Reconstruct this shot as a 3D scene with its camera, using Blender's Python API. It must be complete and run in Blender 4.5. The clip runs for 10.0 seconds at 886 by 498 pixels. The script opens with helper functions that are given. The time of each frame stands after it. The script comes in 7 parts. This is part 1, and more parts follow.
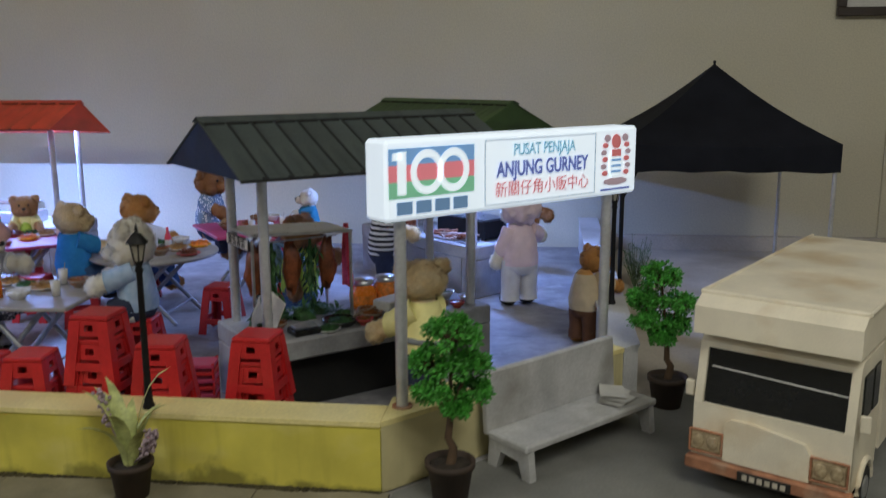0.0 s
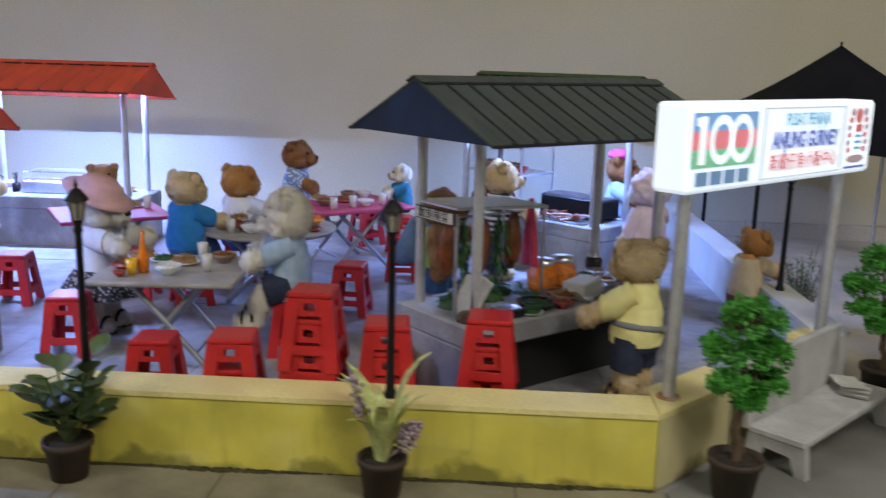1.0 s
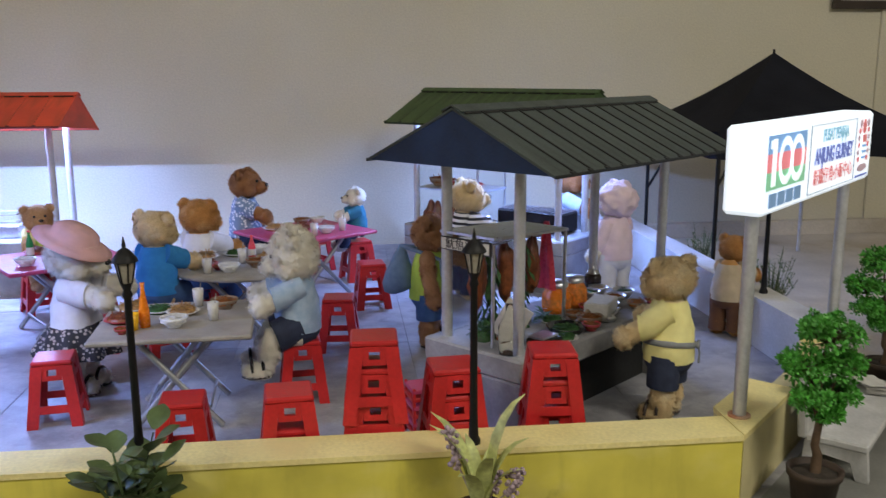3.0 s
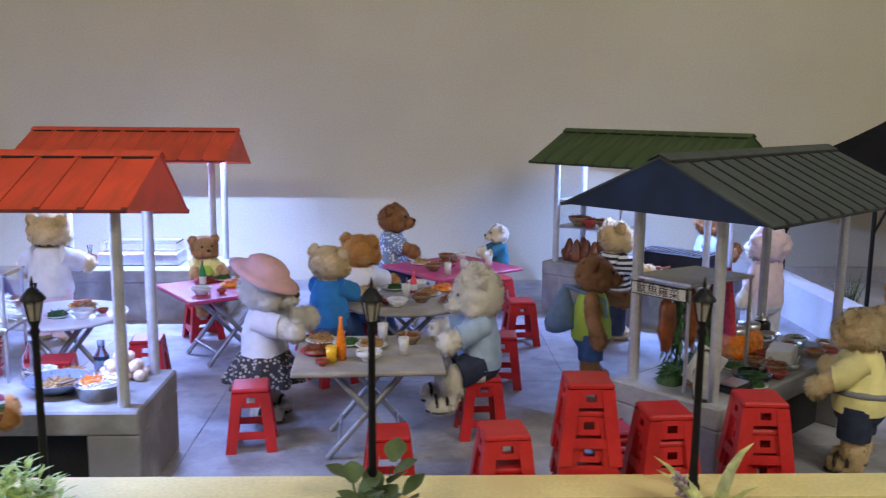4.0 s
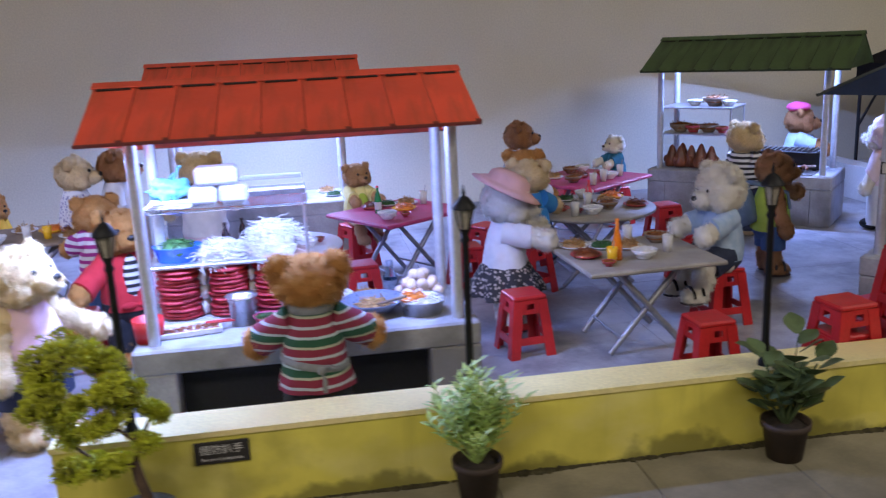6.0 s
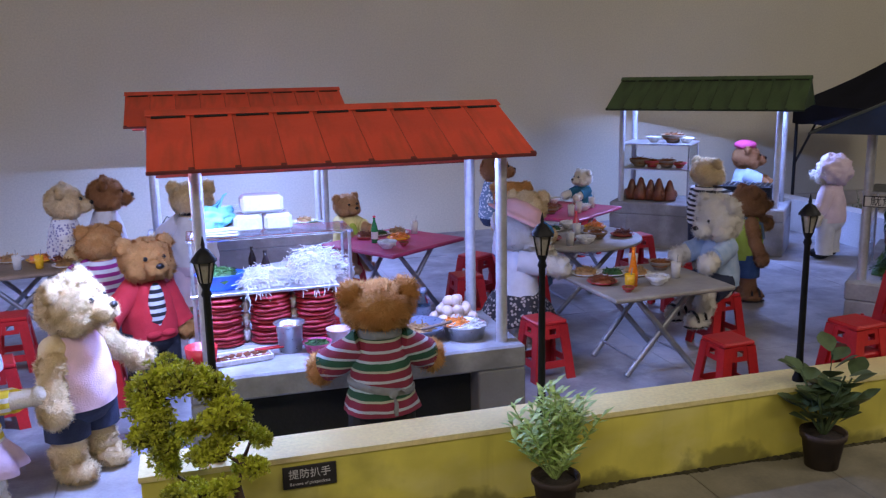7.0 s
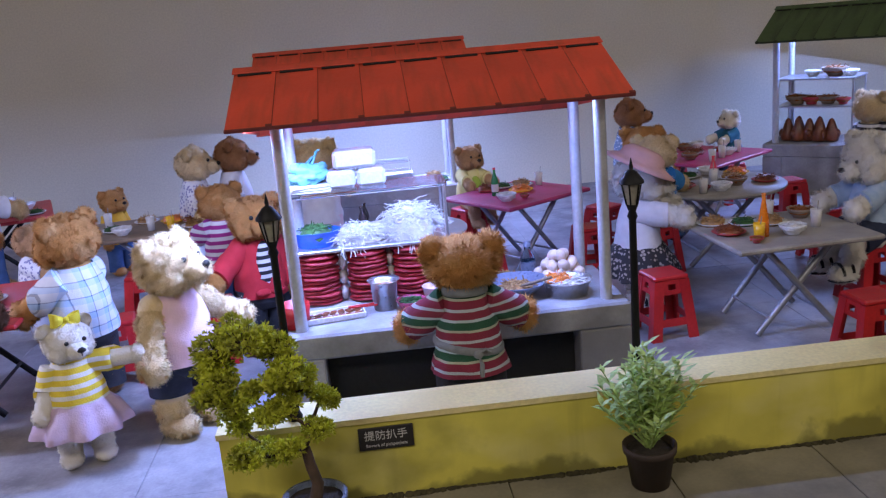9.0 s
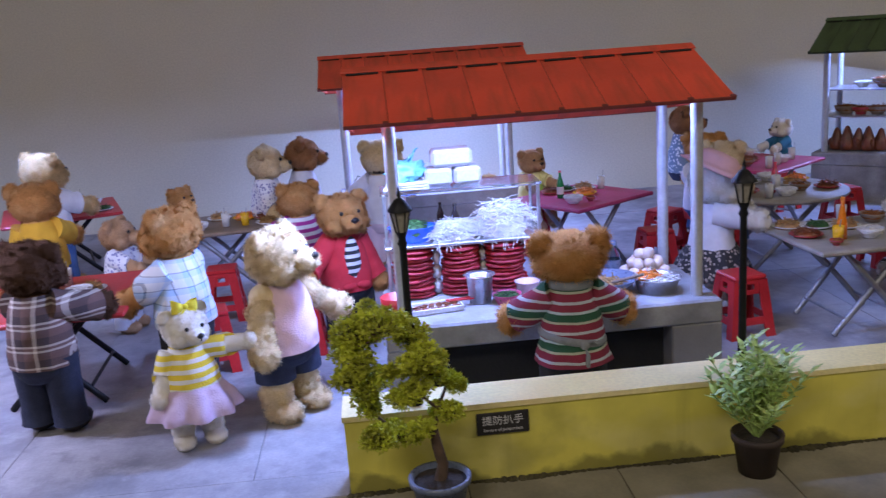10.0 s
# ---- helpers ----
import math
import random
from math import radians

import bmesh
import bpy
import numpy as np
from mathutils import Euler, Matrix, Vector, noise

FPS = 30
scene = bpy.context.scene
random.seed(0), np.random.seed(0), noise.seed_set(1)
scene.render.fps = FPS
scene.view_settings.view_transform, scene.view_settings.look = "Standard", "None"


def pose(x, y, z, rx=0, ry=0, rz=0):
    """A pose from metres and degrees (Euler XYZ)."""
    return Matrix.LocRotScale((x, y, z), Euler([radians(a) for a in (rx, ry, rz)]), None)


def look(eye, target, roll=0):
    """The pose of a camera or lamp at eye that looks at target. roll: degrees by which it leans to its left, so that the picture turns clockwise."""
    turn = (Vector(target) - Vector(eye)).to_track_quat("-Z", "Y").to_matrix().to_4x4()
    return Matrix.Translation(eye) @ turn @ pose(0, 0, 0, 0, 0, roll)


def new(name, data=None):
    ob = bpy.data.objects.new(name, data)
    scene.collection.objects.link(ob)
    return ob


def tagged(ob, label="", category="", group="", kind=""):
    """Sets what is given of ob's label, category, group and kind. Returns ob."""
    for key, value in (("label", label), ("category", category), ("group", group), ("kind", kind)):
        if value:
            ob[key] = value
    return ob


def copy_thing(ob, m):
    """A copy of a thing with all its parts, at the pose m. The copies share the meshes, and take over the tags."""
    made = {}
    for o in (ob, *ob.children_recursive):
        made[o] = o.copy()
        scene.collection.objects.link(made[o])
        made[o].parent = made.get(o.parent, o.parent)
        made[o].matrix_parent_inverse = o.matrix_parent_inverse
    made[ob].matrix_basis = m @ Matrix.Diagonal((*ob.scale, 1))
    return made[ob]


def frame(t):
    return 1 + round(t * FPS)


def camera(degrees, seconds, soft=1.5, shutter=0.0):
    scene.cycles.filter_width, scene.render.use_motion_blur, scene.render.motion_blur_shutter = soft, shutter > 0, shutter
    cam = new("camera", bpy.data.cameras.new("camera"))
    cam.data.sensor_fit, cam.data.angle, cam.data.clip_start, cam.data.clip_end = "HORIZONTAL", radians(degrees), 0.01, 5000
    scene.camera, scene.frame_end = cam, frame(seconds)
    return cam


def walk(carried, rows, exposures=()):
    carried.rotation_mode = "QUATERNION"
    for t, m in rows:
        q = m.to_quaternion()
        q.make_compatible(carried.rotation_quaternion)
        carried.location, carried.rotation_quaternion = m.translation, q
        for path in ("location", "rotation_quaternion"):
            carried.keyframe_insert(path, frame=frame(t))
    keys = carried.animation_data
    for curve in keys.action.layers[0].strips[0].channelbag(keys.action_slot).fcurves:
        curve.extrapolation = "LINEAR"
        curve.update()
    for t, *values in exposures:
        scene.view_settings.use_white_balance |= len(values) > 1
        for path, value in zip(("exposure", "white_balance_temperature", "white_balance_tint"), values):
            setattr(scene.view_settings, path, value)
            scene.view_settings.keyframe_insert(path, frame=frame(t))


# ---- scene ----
cam = camera(53.6, 10.0, soft=1.25, shutter=0.4)
PATH = [
    (0, (0.269, -1.352, 0.69), (0.036, 0.596, 0.302), -0.3),
    (0.3, (0.129, -1.365, 0.66), (-0.005, 0.584, 0.232), 1.0),
    (0.5, (0.026, -1.348, 0.67), (-0.071, 0.601, 0.232), 0.7),
    (1, (-0.271, -1.262, 0.636), (-0.37, 0.692, 0.221), 1.6),
    (1.5, (-0.422, -1.23, 0.659), (-0.495, 0.73, 0.265), 2.4),
    (1.7, (-0.428, -1.219, 0.671), (-0.351, 0.74, 0.272), 1.8),
    (2, (-0.505, -1.224, 0.682), (-0.273, 0.72, 0.271), 0.9),
    (2.2, (-0.565, -1.219, 0.678), (-0.298, 0.715, 0.243), -0.5),
    (3.3, (-0.618, -1.189, 0.672), (-0.467, 0.773, 0.315), 0.4),
    (3.5, (-0.696, -1.213, 0.673), (-0.606, 0.758, 0.342), 1.0),
    (3.6, (-0.737, -1.208, 0.683), (-0.647, 0.762, 0.35), 1.1),
    (4, (-0.834, -1.212, 0.7), (-0.768, 0.759, 0.368), 0.5),
    (4.5, (-0.981, -1.266, 0.699), (-0.828, 0.69, 0.309), -1.0),
    (5, (-1.122, -1.206, 0.673), (-0.98, 0.741, 0.237), -2.4),
    (5.3, (-1.255, -1.173, 0.634), (-1.059, 0.76, 0.16), -2.9),
    (5.5, (-1.355, -1.157, 0.631), (-1.136, 0.773, 0.154), -2.6),
    (6, (-1.599, -1.202, 0.665), (-1.3, 0.717, 0.186), -2.6),
    (6.2, (-1.714, -1.204, 0.677), (-1.355, 0.708, 0.213), -2.7),
    (7.3, (-1.885, -1.193, 0.671), (-1.328, 0.685, 0.267), -0.8),
    (7.5, (-1.868, -1.194, 0.662), (-1.377, 0.702, 0.256), -0.8),
    (7.7, (-1.841, -1.176, 0.648), (-1.414, 0.733, 0.233), -0.6),
    (8, (-1.805, -1.168, 0.645), (-1.437, 0.752, 0.221), -0.5),
    (8.5, (-1.778, -1.152, 0.641), (-1.45, 0.772, 0.205), -0.7),
    (9, (-1.73, -1.146, 0.651), (-1.586, 0.786, 0.155), -4.9),
    (9.3, (-1.769, -1.165, 0.652), (-1.609, 0.766, 0.156), -5.0),
    (9.5, (-1.816, -1.174, 0.647), (-1.65, 0.757, 0.155), -4.8),
    (10, (-1.9, -1.189, 0.655), (-1.766, 0.748, 0.178), -4.1),
]
EXPOSURES = [(0, -0.19, 5900, 7), (0.6, 0.2, 5950, 8), (1.5, 0.2, 6100, 10), (2, 0.3, 6150, 9), (4, 0.27, 6300, 11), (5, 0.14, 6150, 14), (5.6, 0.14, 6120, 15), (6, -0.04, 6120, 17), (8, -0.41, 6080, 21), (10, -0.42, 6080, 20)]
walk(cam, [(t, look(eye, target, roll)) for t, eye, target, roll in PATH], EXPOSURES)
# ---- light ----
ROOM_FILL, WASH_FILL, LED_LAMP = 14.5, 0.75, 23.0
world = bpy.data.worlds.new("world")
scene.world = world
world.use_nodes = True
world.node_tree.nodes["Background"].inputs[0].default_value = (0.5, 0.46, 0.4, 1)
world.node_tree.nodes["Background"].inputs[1].default_value = 0.012


def area_lamp(name, m, w, h, power, colour):
    data = bpy.data.lights.new(name, "AREA")
    data.shape, data.size, data.size_y, data.energy, data.color = "RECTANGLE", w, h, power, colour
    ob = new(name, data)
    ob.matrix_world = m
    return ob


# stand for the unseen overhead room light, aimed at bears, court and wall
for lx, share, aim in ((-3.1, 2.6, (-2.4, 0.3, 0.1)), (-1.2, 0.62, (-0.9, 0.95, 0.1)), (1.2, 1.35, (1.2, 2.2, 0.9))):
    area_lamp("room_fill", look((lx, -2.1, 2.2), aim), 1.2, 0.4, ROOM_FILL * share, (1.0, 0.92, 0.76))

# extra unseen fill added to brighten the truck, bench and road
area_lamp("room_fill", look((1.0, -1.3, 2.2), (0.9, 0.2, 0.0)), 1.0, 0.5, ROOM_FILL * 1.6, (1.0, 0.92, 0.76))
# unseen fill lamps added to lift the upper back wall
for lx, share in ((-3.4, 0.3), (-1.2, 1.0), (1.0, 1.0)):
    area_lamp("wall_fill", look((lx, 0.5, 2.25), (lx, 2.2, 0.8)), 1.4, 0.2, WASH_FILL * share, (1.0, 0.92, 0.76))
# a strip lamp of the next stall, past the west end of the view
area_lamp("led_lamp", pose(-2.98, 0.32, 0.575), 0.5, 0.012, LED_LAMP * 0.55, (0.58, 0.62, 1.0))
area_lamp("led_lamp", pose(-3.05, 1.35, 0.52), 0.5, 0.012, LED_LAMP * 0.3, (0.28, 0.42, 1.0))

# ---- materials ----


def nodes_of(name):
    m = bpy.data.materials.new(name)
    m.use_nodes = True
    t = m.node_tree
    return m, t.nodes, t.links, t.nodes["Principled BSDF"]


def rgb(c):
    return (*c, 1.0)


def grain(n, l, scale, detail=4.0, space="Object", stretch=None):
    tc = n.new("ShaderNodeTexCoord")
    mp = n.new("ShaderNodeMapping")
    if stretch:
        mp.inputs["Scale"].default_value = stretch
    l.new(tc.outputs[space], mp.inputs[0])
    nz = n.new("ShaderNodeTexNoise")
    nz.inputs["Scale"].default_value, nz.inputs["Detail"].default_value = scale, detail
    l.new(mp.outputs[0], nz.inputs["Vector"])
    return nz.outputs["Fac"]


def ramp(n, l, fac, stops, constant=False):
    r = n.new("ShaderNodeValToRGB")
    if constant:
        r.color_ramp.interpolation = "CONSTANT"
    e = r.color_ramp.elements
    while len(e) < len(stops):
        e.new(0.5)
    for k, (p, c) in enumerate(stops):
        e[k].position, e[k].color = p, rgb(c) if len(c) == 3 else c
    l.new(fac, r.inputs[0])
    return r.outputs[0]


def mix(n, l, fac, a, b, kind="MIX"):
    x = n.new("ShaderNodeMix")
    x.data_type, x.blend_type = "RGBA", kind
    for key, v in ((0, fac), (6, a), (7, b)):
        if hasattr(v, "links"):
            l.new(v, x.inputs[key])
        else:
            x.inputs[key].default_value = v if key == 0 else rgb(v)
    return x.outputs[2]


def maths(n, l, op, a, b=0.0):
    x = n.new("ShaderNodeMath")
    x.operation = op
    for k, v in enumerate((a, b)):
        if hasattr(v, "links"):
            l.new(v, x.inputs[k])
        else:
            x.inputs[k].default_value = v
    return x.outputs[0]


def finish(n, l, p, colour, rough, metal, bump_from, bump, fine):
    l.new(colour, p.inputs["Base Color"])
    p.inputs["Metallic"].default_value = metal
    rr = maths(n, l, "MULTIPLY_ADD", fine, 0.25)
    n[-1].inputs[2].default_value = max(0.05, rough - 0.12)
    l.new(rr, p.inputs["Roughness"])
    if bump:
        b = n.new("ShaderNodeBump")
        b.inputs["Strength"].default_value, b.inputs["Distance"].default_value = bump, 0.002
        l.new(bump_from, b.inputs["Height"])
        l.new(b.outputs[0], p.inputs["Normal"])


def mat(name, col, rough=0.55, metal=0.0, var=0.18, scale=14.0, fine=160.0, bump=0.25, dirt=None, each=0.0, shine=0.5, worn=0.52):
    """Painted or plain surface: broad blotches, fine grain, optional dirt patches."""
    m, n, l, p = nodes_of(name)
    a, b = grain(n, l, scale), grain(n, l, fine, 2.0)
    lo, hi = [c * (1 - var) for c in col], [min(1, c * (1 + var)) for c in col]
    c = ramp(n, l, a, [(0.3, lo), (0.7, hi)])
    f = ramp(n, l, b, [(0.3, (0.86, 0.86, 0.86)), (0.7, (1, 1, 1))])
    c = mix(n, l, 1.0, c, f, "MULTIPLY")
    if dirt:
        d = ramp(n, l, grain(n, l, scale * 0.6, 7.0), [(worn, (0, 0, 0)), (worn + 0.16, (1, 1, 1))])
        c = mix(n, l, maths(n, l, "MULTIPLY", d, 0.75), c, dirt)
    if each:
        oi = n.new("ShaderNodeObjectInfo")
        v = maths(n, l, "MULTIPLY_ADD", oi.outputs["Random"], each)
        n[-1].inputs[2].default_value = 1 - each / 2
        hs = n.new("ShaderNodeHueSaturation")
        l.new(v, hs.inputs["Value"])
        l.new(c, hs.inputs["Color"])
        c = hs.outputs[0]
    finish(n, l, p, c, rough, metal, b, bump, b)
    p.inputs["Specular IOR Level"].default_value = shine
    return m


def cloth(name, bands, freq, axis=2, rough=0.9, second=None, shift=0.0):
    """Woven cloth in bands: (share, colour) along an axis; second: (bands, freq, axis) crosses them for plaid."""
    m, n, l, p = nodes_of(name)
    tc = n.new("ShaderNodeTexCoord")
    sp = n.new("ShaderNodeSeparateXYZ")
    l.new(tc.outputs["Object"], sp.inputs[0])

    def stripes(bs, fq, ax):
        v = maths(n, l, "FRACT", maths(n, l, "MULTIPLY_ADD", sp.outputs[ax], fq))
        n[-2].inputs[2].default_value = 10.0 + shift
        pos, stops = 0.0, []
        for share, col in bs:
            stops.append((pos, col))
            pos += share
        return ramp(n, l, v, stops, True)

    plain = second is None and len(bands) == 2 and max(abs(a - b) for a, b in zip(bands[0][1], bands[1][1])) < 0.12
    if plain:
        c = ramp(n, l, grain(n, l, 60.0, 5.0), [(0.35, bands[0][1]), (0.65, bands[1][1])])
    else:
        c = stripes(bands, freq, axis)
    if second:
        c = mix(n, l, 0.5, c, stripes(*second))
    b = grain(n, l, 420.0, 2.0)
    a = grain(n, l, 25.0)
    f = ramp(n, l, a, [(0.3, (0.8, 0.8, 0.8)), (0.7, (1, 1, 1))])
    c = mix(n, l, 1.0, c, f, "MULTIPLY")
    finish(n, l, p, c, rough, 0, b, 0.5, b)
    return m


def floral(name, ground, spots):
    m, n, l, p = nodes_of(name)
    tc = n.new("ShaderNodeTexCoord")
    v = n.new("ShaderNodeTexVoronoi")
    v.inputs["Scale"].default_value = 120
    l.new(tc.outputs["Object"], v.inputs["Vector"])
    c = ramp(n, l, v.outputs["Distance"], [(0.0, spots), (0.38, ground)], True)
    b = grain(n, l, 400.0, 2.0)
    finish(n, l, p, c, 0.9, 0, b, 0.4, b)
    return m


def fur(name, col, tips):
    m, n, l, p = nodes_of(name)
    a, b = grain(n, l, 22.0, 5.0), grain(n, l, 260.0, 3.0)
    c = ramp(n, l, a, [(0.28, [k * (0.95 if min(col) > 0.6 else 0.85) for k in col]), (0.5, col), (0.75, tips)])
    g = n.new("ShaderNodeNewGeometry")
    low = (0.92, 0.90, 0.86) if min(col) > 0.6 else (0.80, 0.76, 0.69)
    f = ramp(n, l, g.outputs["Random Per Island"], [(0.0, low), (0.45, [k * 0.5 + 0.48 for k in low]), (1.0, (1, 1, 1))])
    c = mix(n, l, 1.0, c, f, "MULTIPLY")
    finish(n, l, p, c, 0.95, 0, b, 1.0, b)
    p.inputs["Sheen Weight"].default_value = 0.55
    p.inputs["Sheen Tint"].default_value = rgb(tips)
    # thin pile lets part of the light through
    tr = n.new("ShaderNodeBsdfTranslucent")
    l.new(c, tr.inputs["Color"])
    mx = n.new("ShaderNodeMixShader")
    mx.inputs[0].default_value = 0.25
    l.new(p.outputs[0], mx.inputs[1])
    l.new(tr.outputs[0], mx.inputs[2])
    l.new(mx.outputs[0], n["Material Output"].inputs["Surface"])
    return m


def glow(name, col, strength):
    m, n, l, p = nodes_of(name)
    p.inputs["Base Color"].default_value = rgb(col)
    p.inputs["Emission Color"].default_value = rgb(col)
    p.inputs["Emission Strength"].default_value = strength
    return m


def clear(name, tint, rough=0.05):
    m, n, l, p = nodes_of(name)
    p.inputs["Base Color"].default_value = rgb(tint)
    p.inputs["Transmission Weight"].default_value = 1.0
    p.inputs["Roughness"].default_value = rough
    p.inputs["IOR"].default_value = 1.25
    return m


def wall_paint(name, col, stain, low=0.016):
    """Yellow plaster with dark damp blotches rising from the foot and faint streaks."""
    m, n, l, p = nodes_of(name)
    a, b = grain(n, l, 7.0, 6.0), grain(n, l, 190.0, 2.0)
    c = ramp(n, l, a, [(0.3, [k * 0.66 for k in col]), (0.68, col)])
    tc = n.new("ShaderNodeTexCoord")
    sp = n.new("ShaderNodeSeparateXYZ")
    l.new(tc.outputs["Object"], sp.inputs[0])
    worn = ramp(n, l, grain(n, l, 6.5, 9.0, stretch=(1, 1, 1.7)), [(0.5, (0, 0, 0)), (0.66, (1, 1, 1))])
    c = mix(n, l, maths(n, l, "MULTIPLY", worn, 0.45), c, [0.5 * k + 0.36 * q for k, q in zip(col, (1.0, 0.95, 0.62))])
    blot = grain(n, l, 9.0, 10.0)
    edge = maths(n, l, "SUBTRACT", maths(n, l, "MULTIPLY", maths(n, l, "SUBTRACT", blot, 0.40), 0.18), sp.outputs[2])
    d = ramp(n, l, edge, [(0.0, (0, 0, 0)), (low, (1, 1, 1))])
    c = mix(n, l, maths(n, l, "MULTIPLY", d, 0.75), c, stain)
    runs = ramp(n, l, grain(n, l, 26.0, 6.0, stretch=(1, 1, 0.12)), [(0.55, (0, 0, 0)), (0.7, (1, 1, 1))])
    c = mix(n, l, maths(n, l, "MULTIPLY", runs, 0.35), c, [k * 0.5 for k in col])
    patch = ramp(n, l, grain(n, l, 5.5, 8.0), [(0.6, (0, 0, 0)), (0.7, (1, 1, 1))])
    c = mix(n, l, maths(n, l, "MULTIPLY", patch, 0.4), c, stain)
    finish(n, l, p, c, 0.75, 0, a, 0.35, b)
    return m


def roof_paint(name, col, dirt):
    """Painted sheet with long dirty runs down the slope."""
    m, n, l, p = nodes_of(name)
    a, b = grain(n, l, 9.0, 6.0), grain(n, l, 200.0, 2.0)
    runs = grain(n, l, 30.0, 5.0, stretch=(1.0, 0.16, 0.4))
    c = ramp(n, l, a, [(0.3, [k * 0.78 for k in col]), (0.7, col)])
    d = ramp(n, l, runs, [(0.47, (0, 0, 0)), (0.66, (1, 1, 1))])
    c = mix(n, l, maths(n, l, "MULTIPLY", d, 0.7), c, dirt)
    oi = n.new("ShaderNodeObjectInfo")
    v = maths(n, l, "MULTIPLY_ADD", oi.outputs["Random"], 0.2)
    n[-1].inputs[2].default_value = 0.9
    hs = n.new("ShaderNodeHueSaturation")
    l.new(v, hs.inputs["Value"])
    l.new(c, hs.inputs["Color"])
    finish(n, l, p, hs.outputs[0], 0.6, 0, a, 0.3, b)
    return m


M = {}
M["back_wall"] = mat("taupe_wall_paint", (0.60, 0.565, 0.44), 0.85, var=0.05, scale=2.0, bump=0.1)
M["ceiling"] = mat("ceiling_paint", (0.6, 0.58, 0.55), 0.9, var=0.05)
M["ground"] = mat("worn_cement", (0.30, 0.29, 0.27), 0.85, var=0.2, scale=5, dirt=(0.16, 0.15, 0.13))
M["slab"] = mat("cement_slab", (0.26, 0.235, 0.165), 0.8, var=0.45, scale=6, dirt=(0.09, 0.078, 0.045), each=0.2, worn=0.45)
def mottled(name, dark, mid, pale, scale):
    """Trowelled cement: cloudy patches, pale worn spots and fine speckle."""
    m, n, l, p = nodes_of(name)
    oi = n.new("ShaderNodeObjectInfo")
    tc = n.new("ShaderNodeTexCoord")
    ad = n.new("ShaderNodeVectorMath")
    ad.operation = "ADD"
    l.new(tc.outputs["Object"], ad.inputs[0])
    l.new(oi.outputs["Location"], ad.inputs[1])

    def cloud(sc, detail, rough):
        z = n.new("ShaderNodeTexNoise")
        z.inputs["Scale"].default_value, z.inputs["Detail"].default_value, z.inputs["Roughness"].default_value = sc, detail, rough
        l.new(ad.outputs[0], z.inputs["Vector"])
        return z.outputs["Fac"]

    a, b, s2 = cloud(scale, 8.0, 0.62), cloud(scale * 3.1, 6.0, 0.6), cloud(190.0, 2.0, 0.5)
    c = ramp(n, l, a, [(0.34, dark), (0.5, mid), (0.64, pale)])
    c = mix(n, l, maths(n, l, "MULTIPLY", ramp(n, l, b, [(0.52, (0, 0, 0)), (0.66, (1, 1, 1))]), 0.55), c, pale)
    c = mix(n, l, maths(n, l, "MULTIPLY", ramp(n, l, b, [(0.30, (1, 1, 1)), (0.42, (0, 0, 0))]), 0.6), c, dark)
    c = mix(n, l, 1.0, c, ramp(n, l, s2, [(0.3, (0.84, 0.84, 0.84)), (0.7, (1, 1, 1))]), "MULTIPLY")
    finish(n, l, p, c, 0.5, 0, a, 0.3, s2)
    return m


M["court"] = mottled("smooth_grey_cement", (0.19, 0.19, 0.205), (0.33, 0.325, 0.345), (0.46, 0.455, 0.475), 5.0)
M["asphalt"] = mat("dark_asphalt", (0.20, 0.20, 0.185), 0.8, var=0.35, scale=4, bump=0.5, dirt=(0.10, 0.10, 0.092))
M["sand"] = mat("beige_cement", (0.56, 0.51, 0.43), 0.9, var=0.15, scale=4, dirt=(0.33, 0.27, 0.18))
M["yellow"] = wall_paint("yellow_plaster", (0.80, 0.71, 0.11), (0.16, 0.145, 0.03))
M["capping"] = mat("pale_yellow_capping", (0.86, 0.75, 0.33), 0.65, var=0.1, scale=9, dirt=(0.76, 0.62, 0.27))
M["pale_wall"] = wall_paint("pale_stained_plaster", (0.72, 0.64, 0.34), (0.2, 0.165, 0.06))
M["white_wall"] = mat("white_plaster", (0.66, 0.66, 0.66), 0.8, var=0.1, scale=6, dirt=(0.4, 0.4, 0.38))
M["counter"] = mat("grey_cement_counter", (0.36, 0.36, 0.37), 0.7, var=0.35, scale=9, dirt=(0.13, 0.12, 0.115), worn=0.46)
# near-black that paints the shade inside hollows and gaps
M["void"] = mat("shade_black", (0.015, 0.015, 0.015), 0.9, var=0.1)
M["steel"] = mat("brushed_steel", (0.62, 0.63, 0.65), 0.32, metal=0.9, var=0.1, scale=30, bump=0.1)
M["post"] = mat("silver_painted_pipe", (0.60, 0.61, 0.64), 0.4, metal=0.55, var=0.12, scale=25, bump=0.1)
M["black"] = mat("black_paint", (0.009, 0.009, 0.010), 0.5, var=0.2, scale=40, shine=0.25)
M["red_roof"] = roof_paint("orange_red_sheet", (0.84, 0.095, 0.04), (0.50, 0.075, 0.03))
M["red_seam"] = mat("dark_red_seam", (0.16, 0.025, 0.018), 0.7)
M["pale_tub"] = mat("pale_pink_plastic", (0.72, 0.50, 0.55), 0.4, var=0.1)
M["egg"] = mat("pinkish_white_shell", (0.72, 0.58, 0.50), 0.5, var=0.12, scale=30, each=0.25)
M["pink_flap"] = mat("bright_pink_flap", (0.8, 0.12, 0.38), 0.4, var=0.1)
M["green_roof"] = roof_paint("moss_green_sheet", (0.055, 0.10, 0.03), (0.02, 0.035, 0.012))
M["green_seam"] = mat("dark_green_seam", (0.02, 0.035, 0.012), 0.7)
M["black_roof"] = roof_paint("charcoal_sheet", (0.062, 0.078, 0.074), (0.030, 0.038, 0.036))
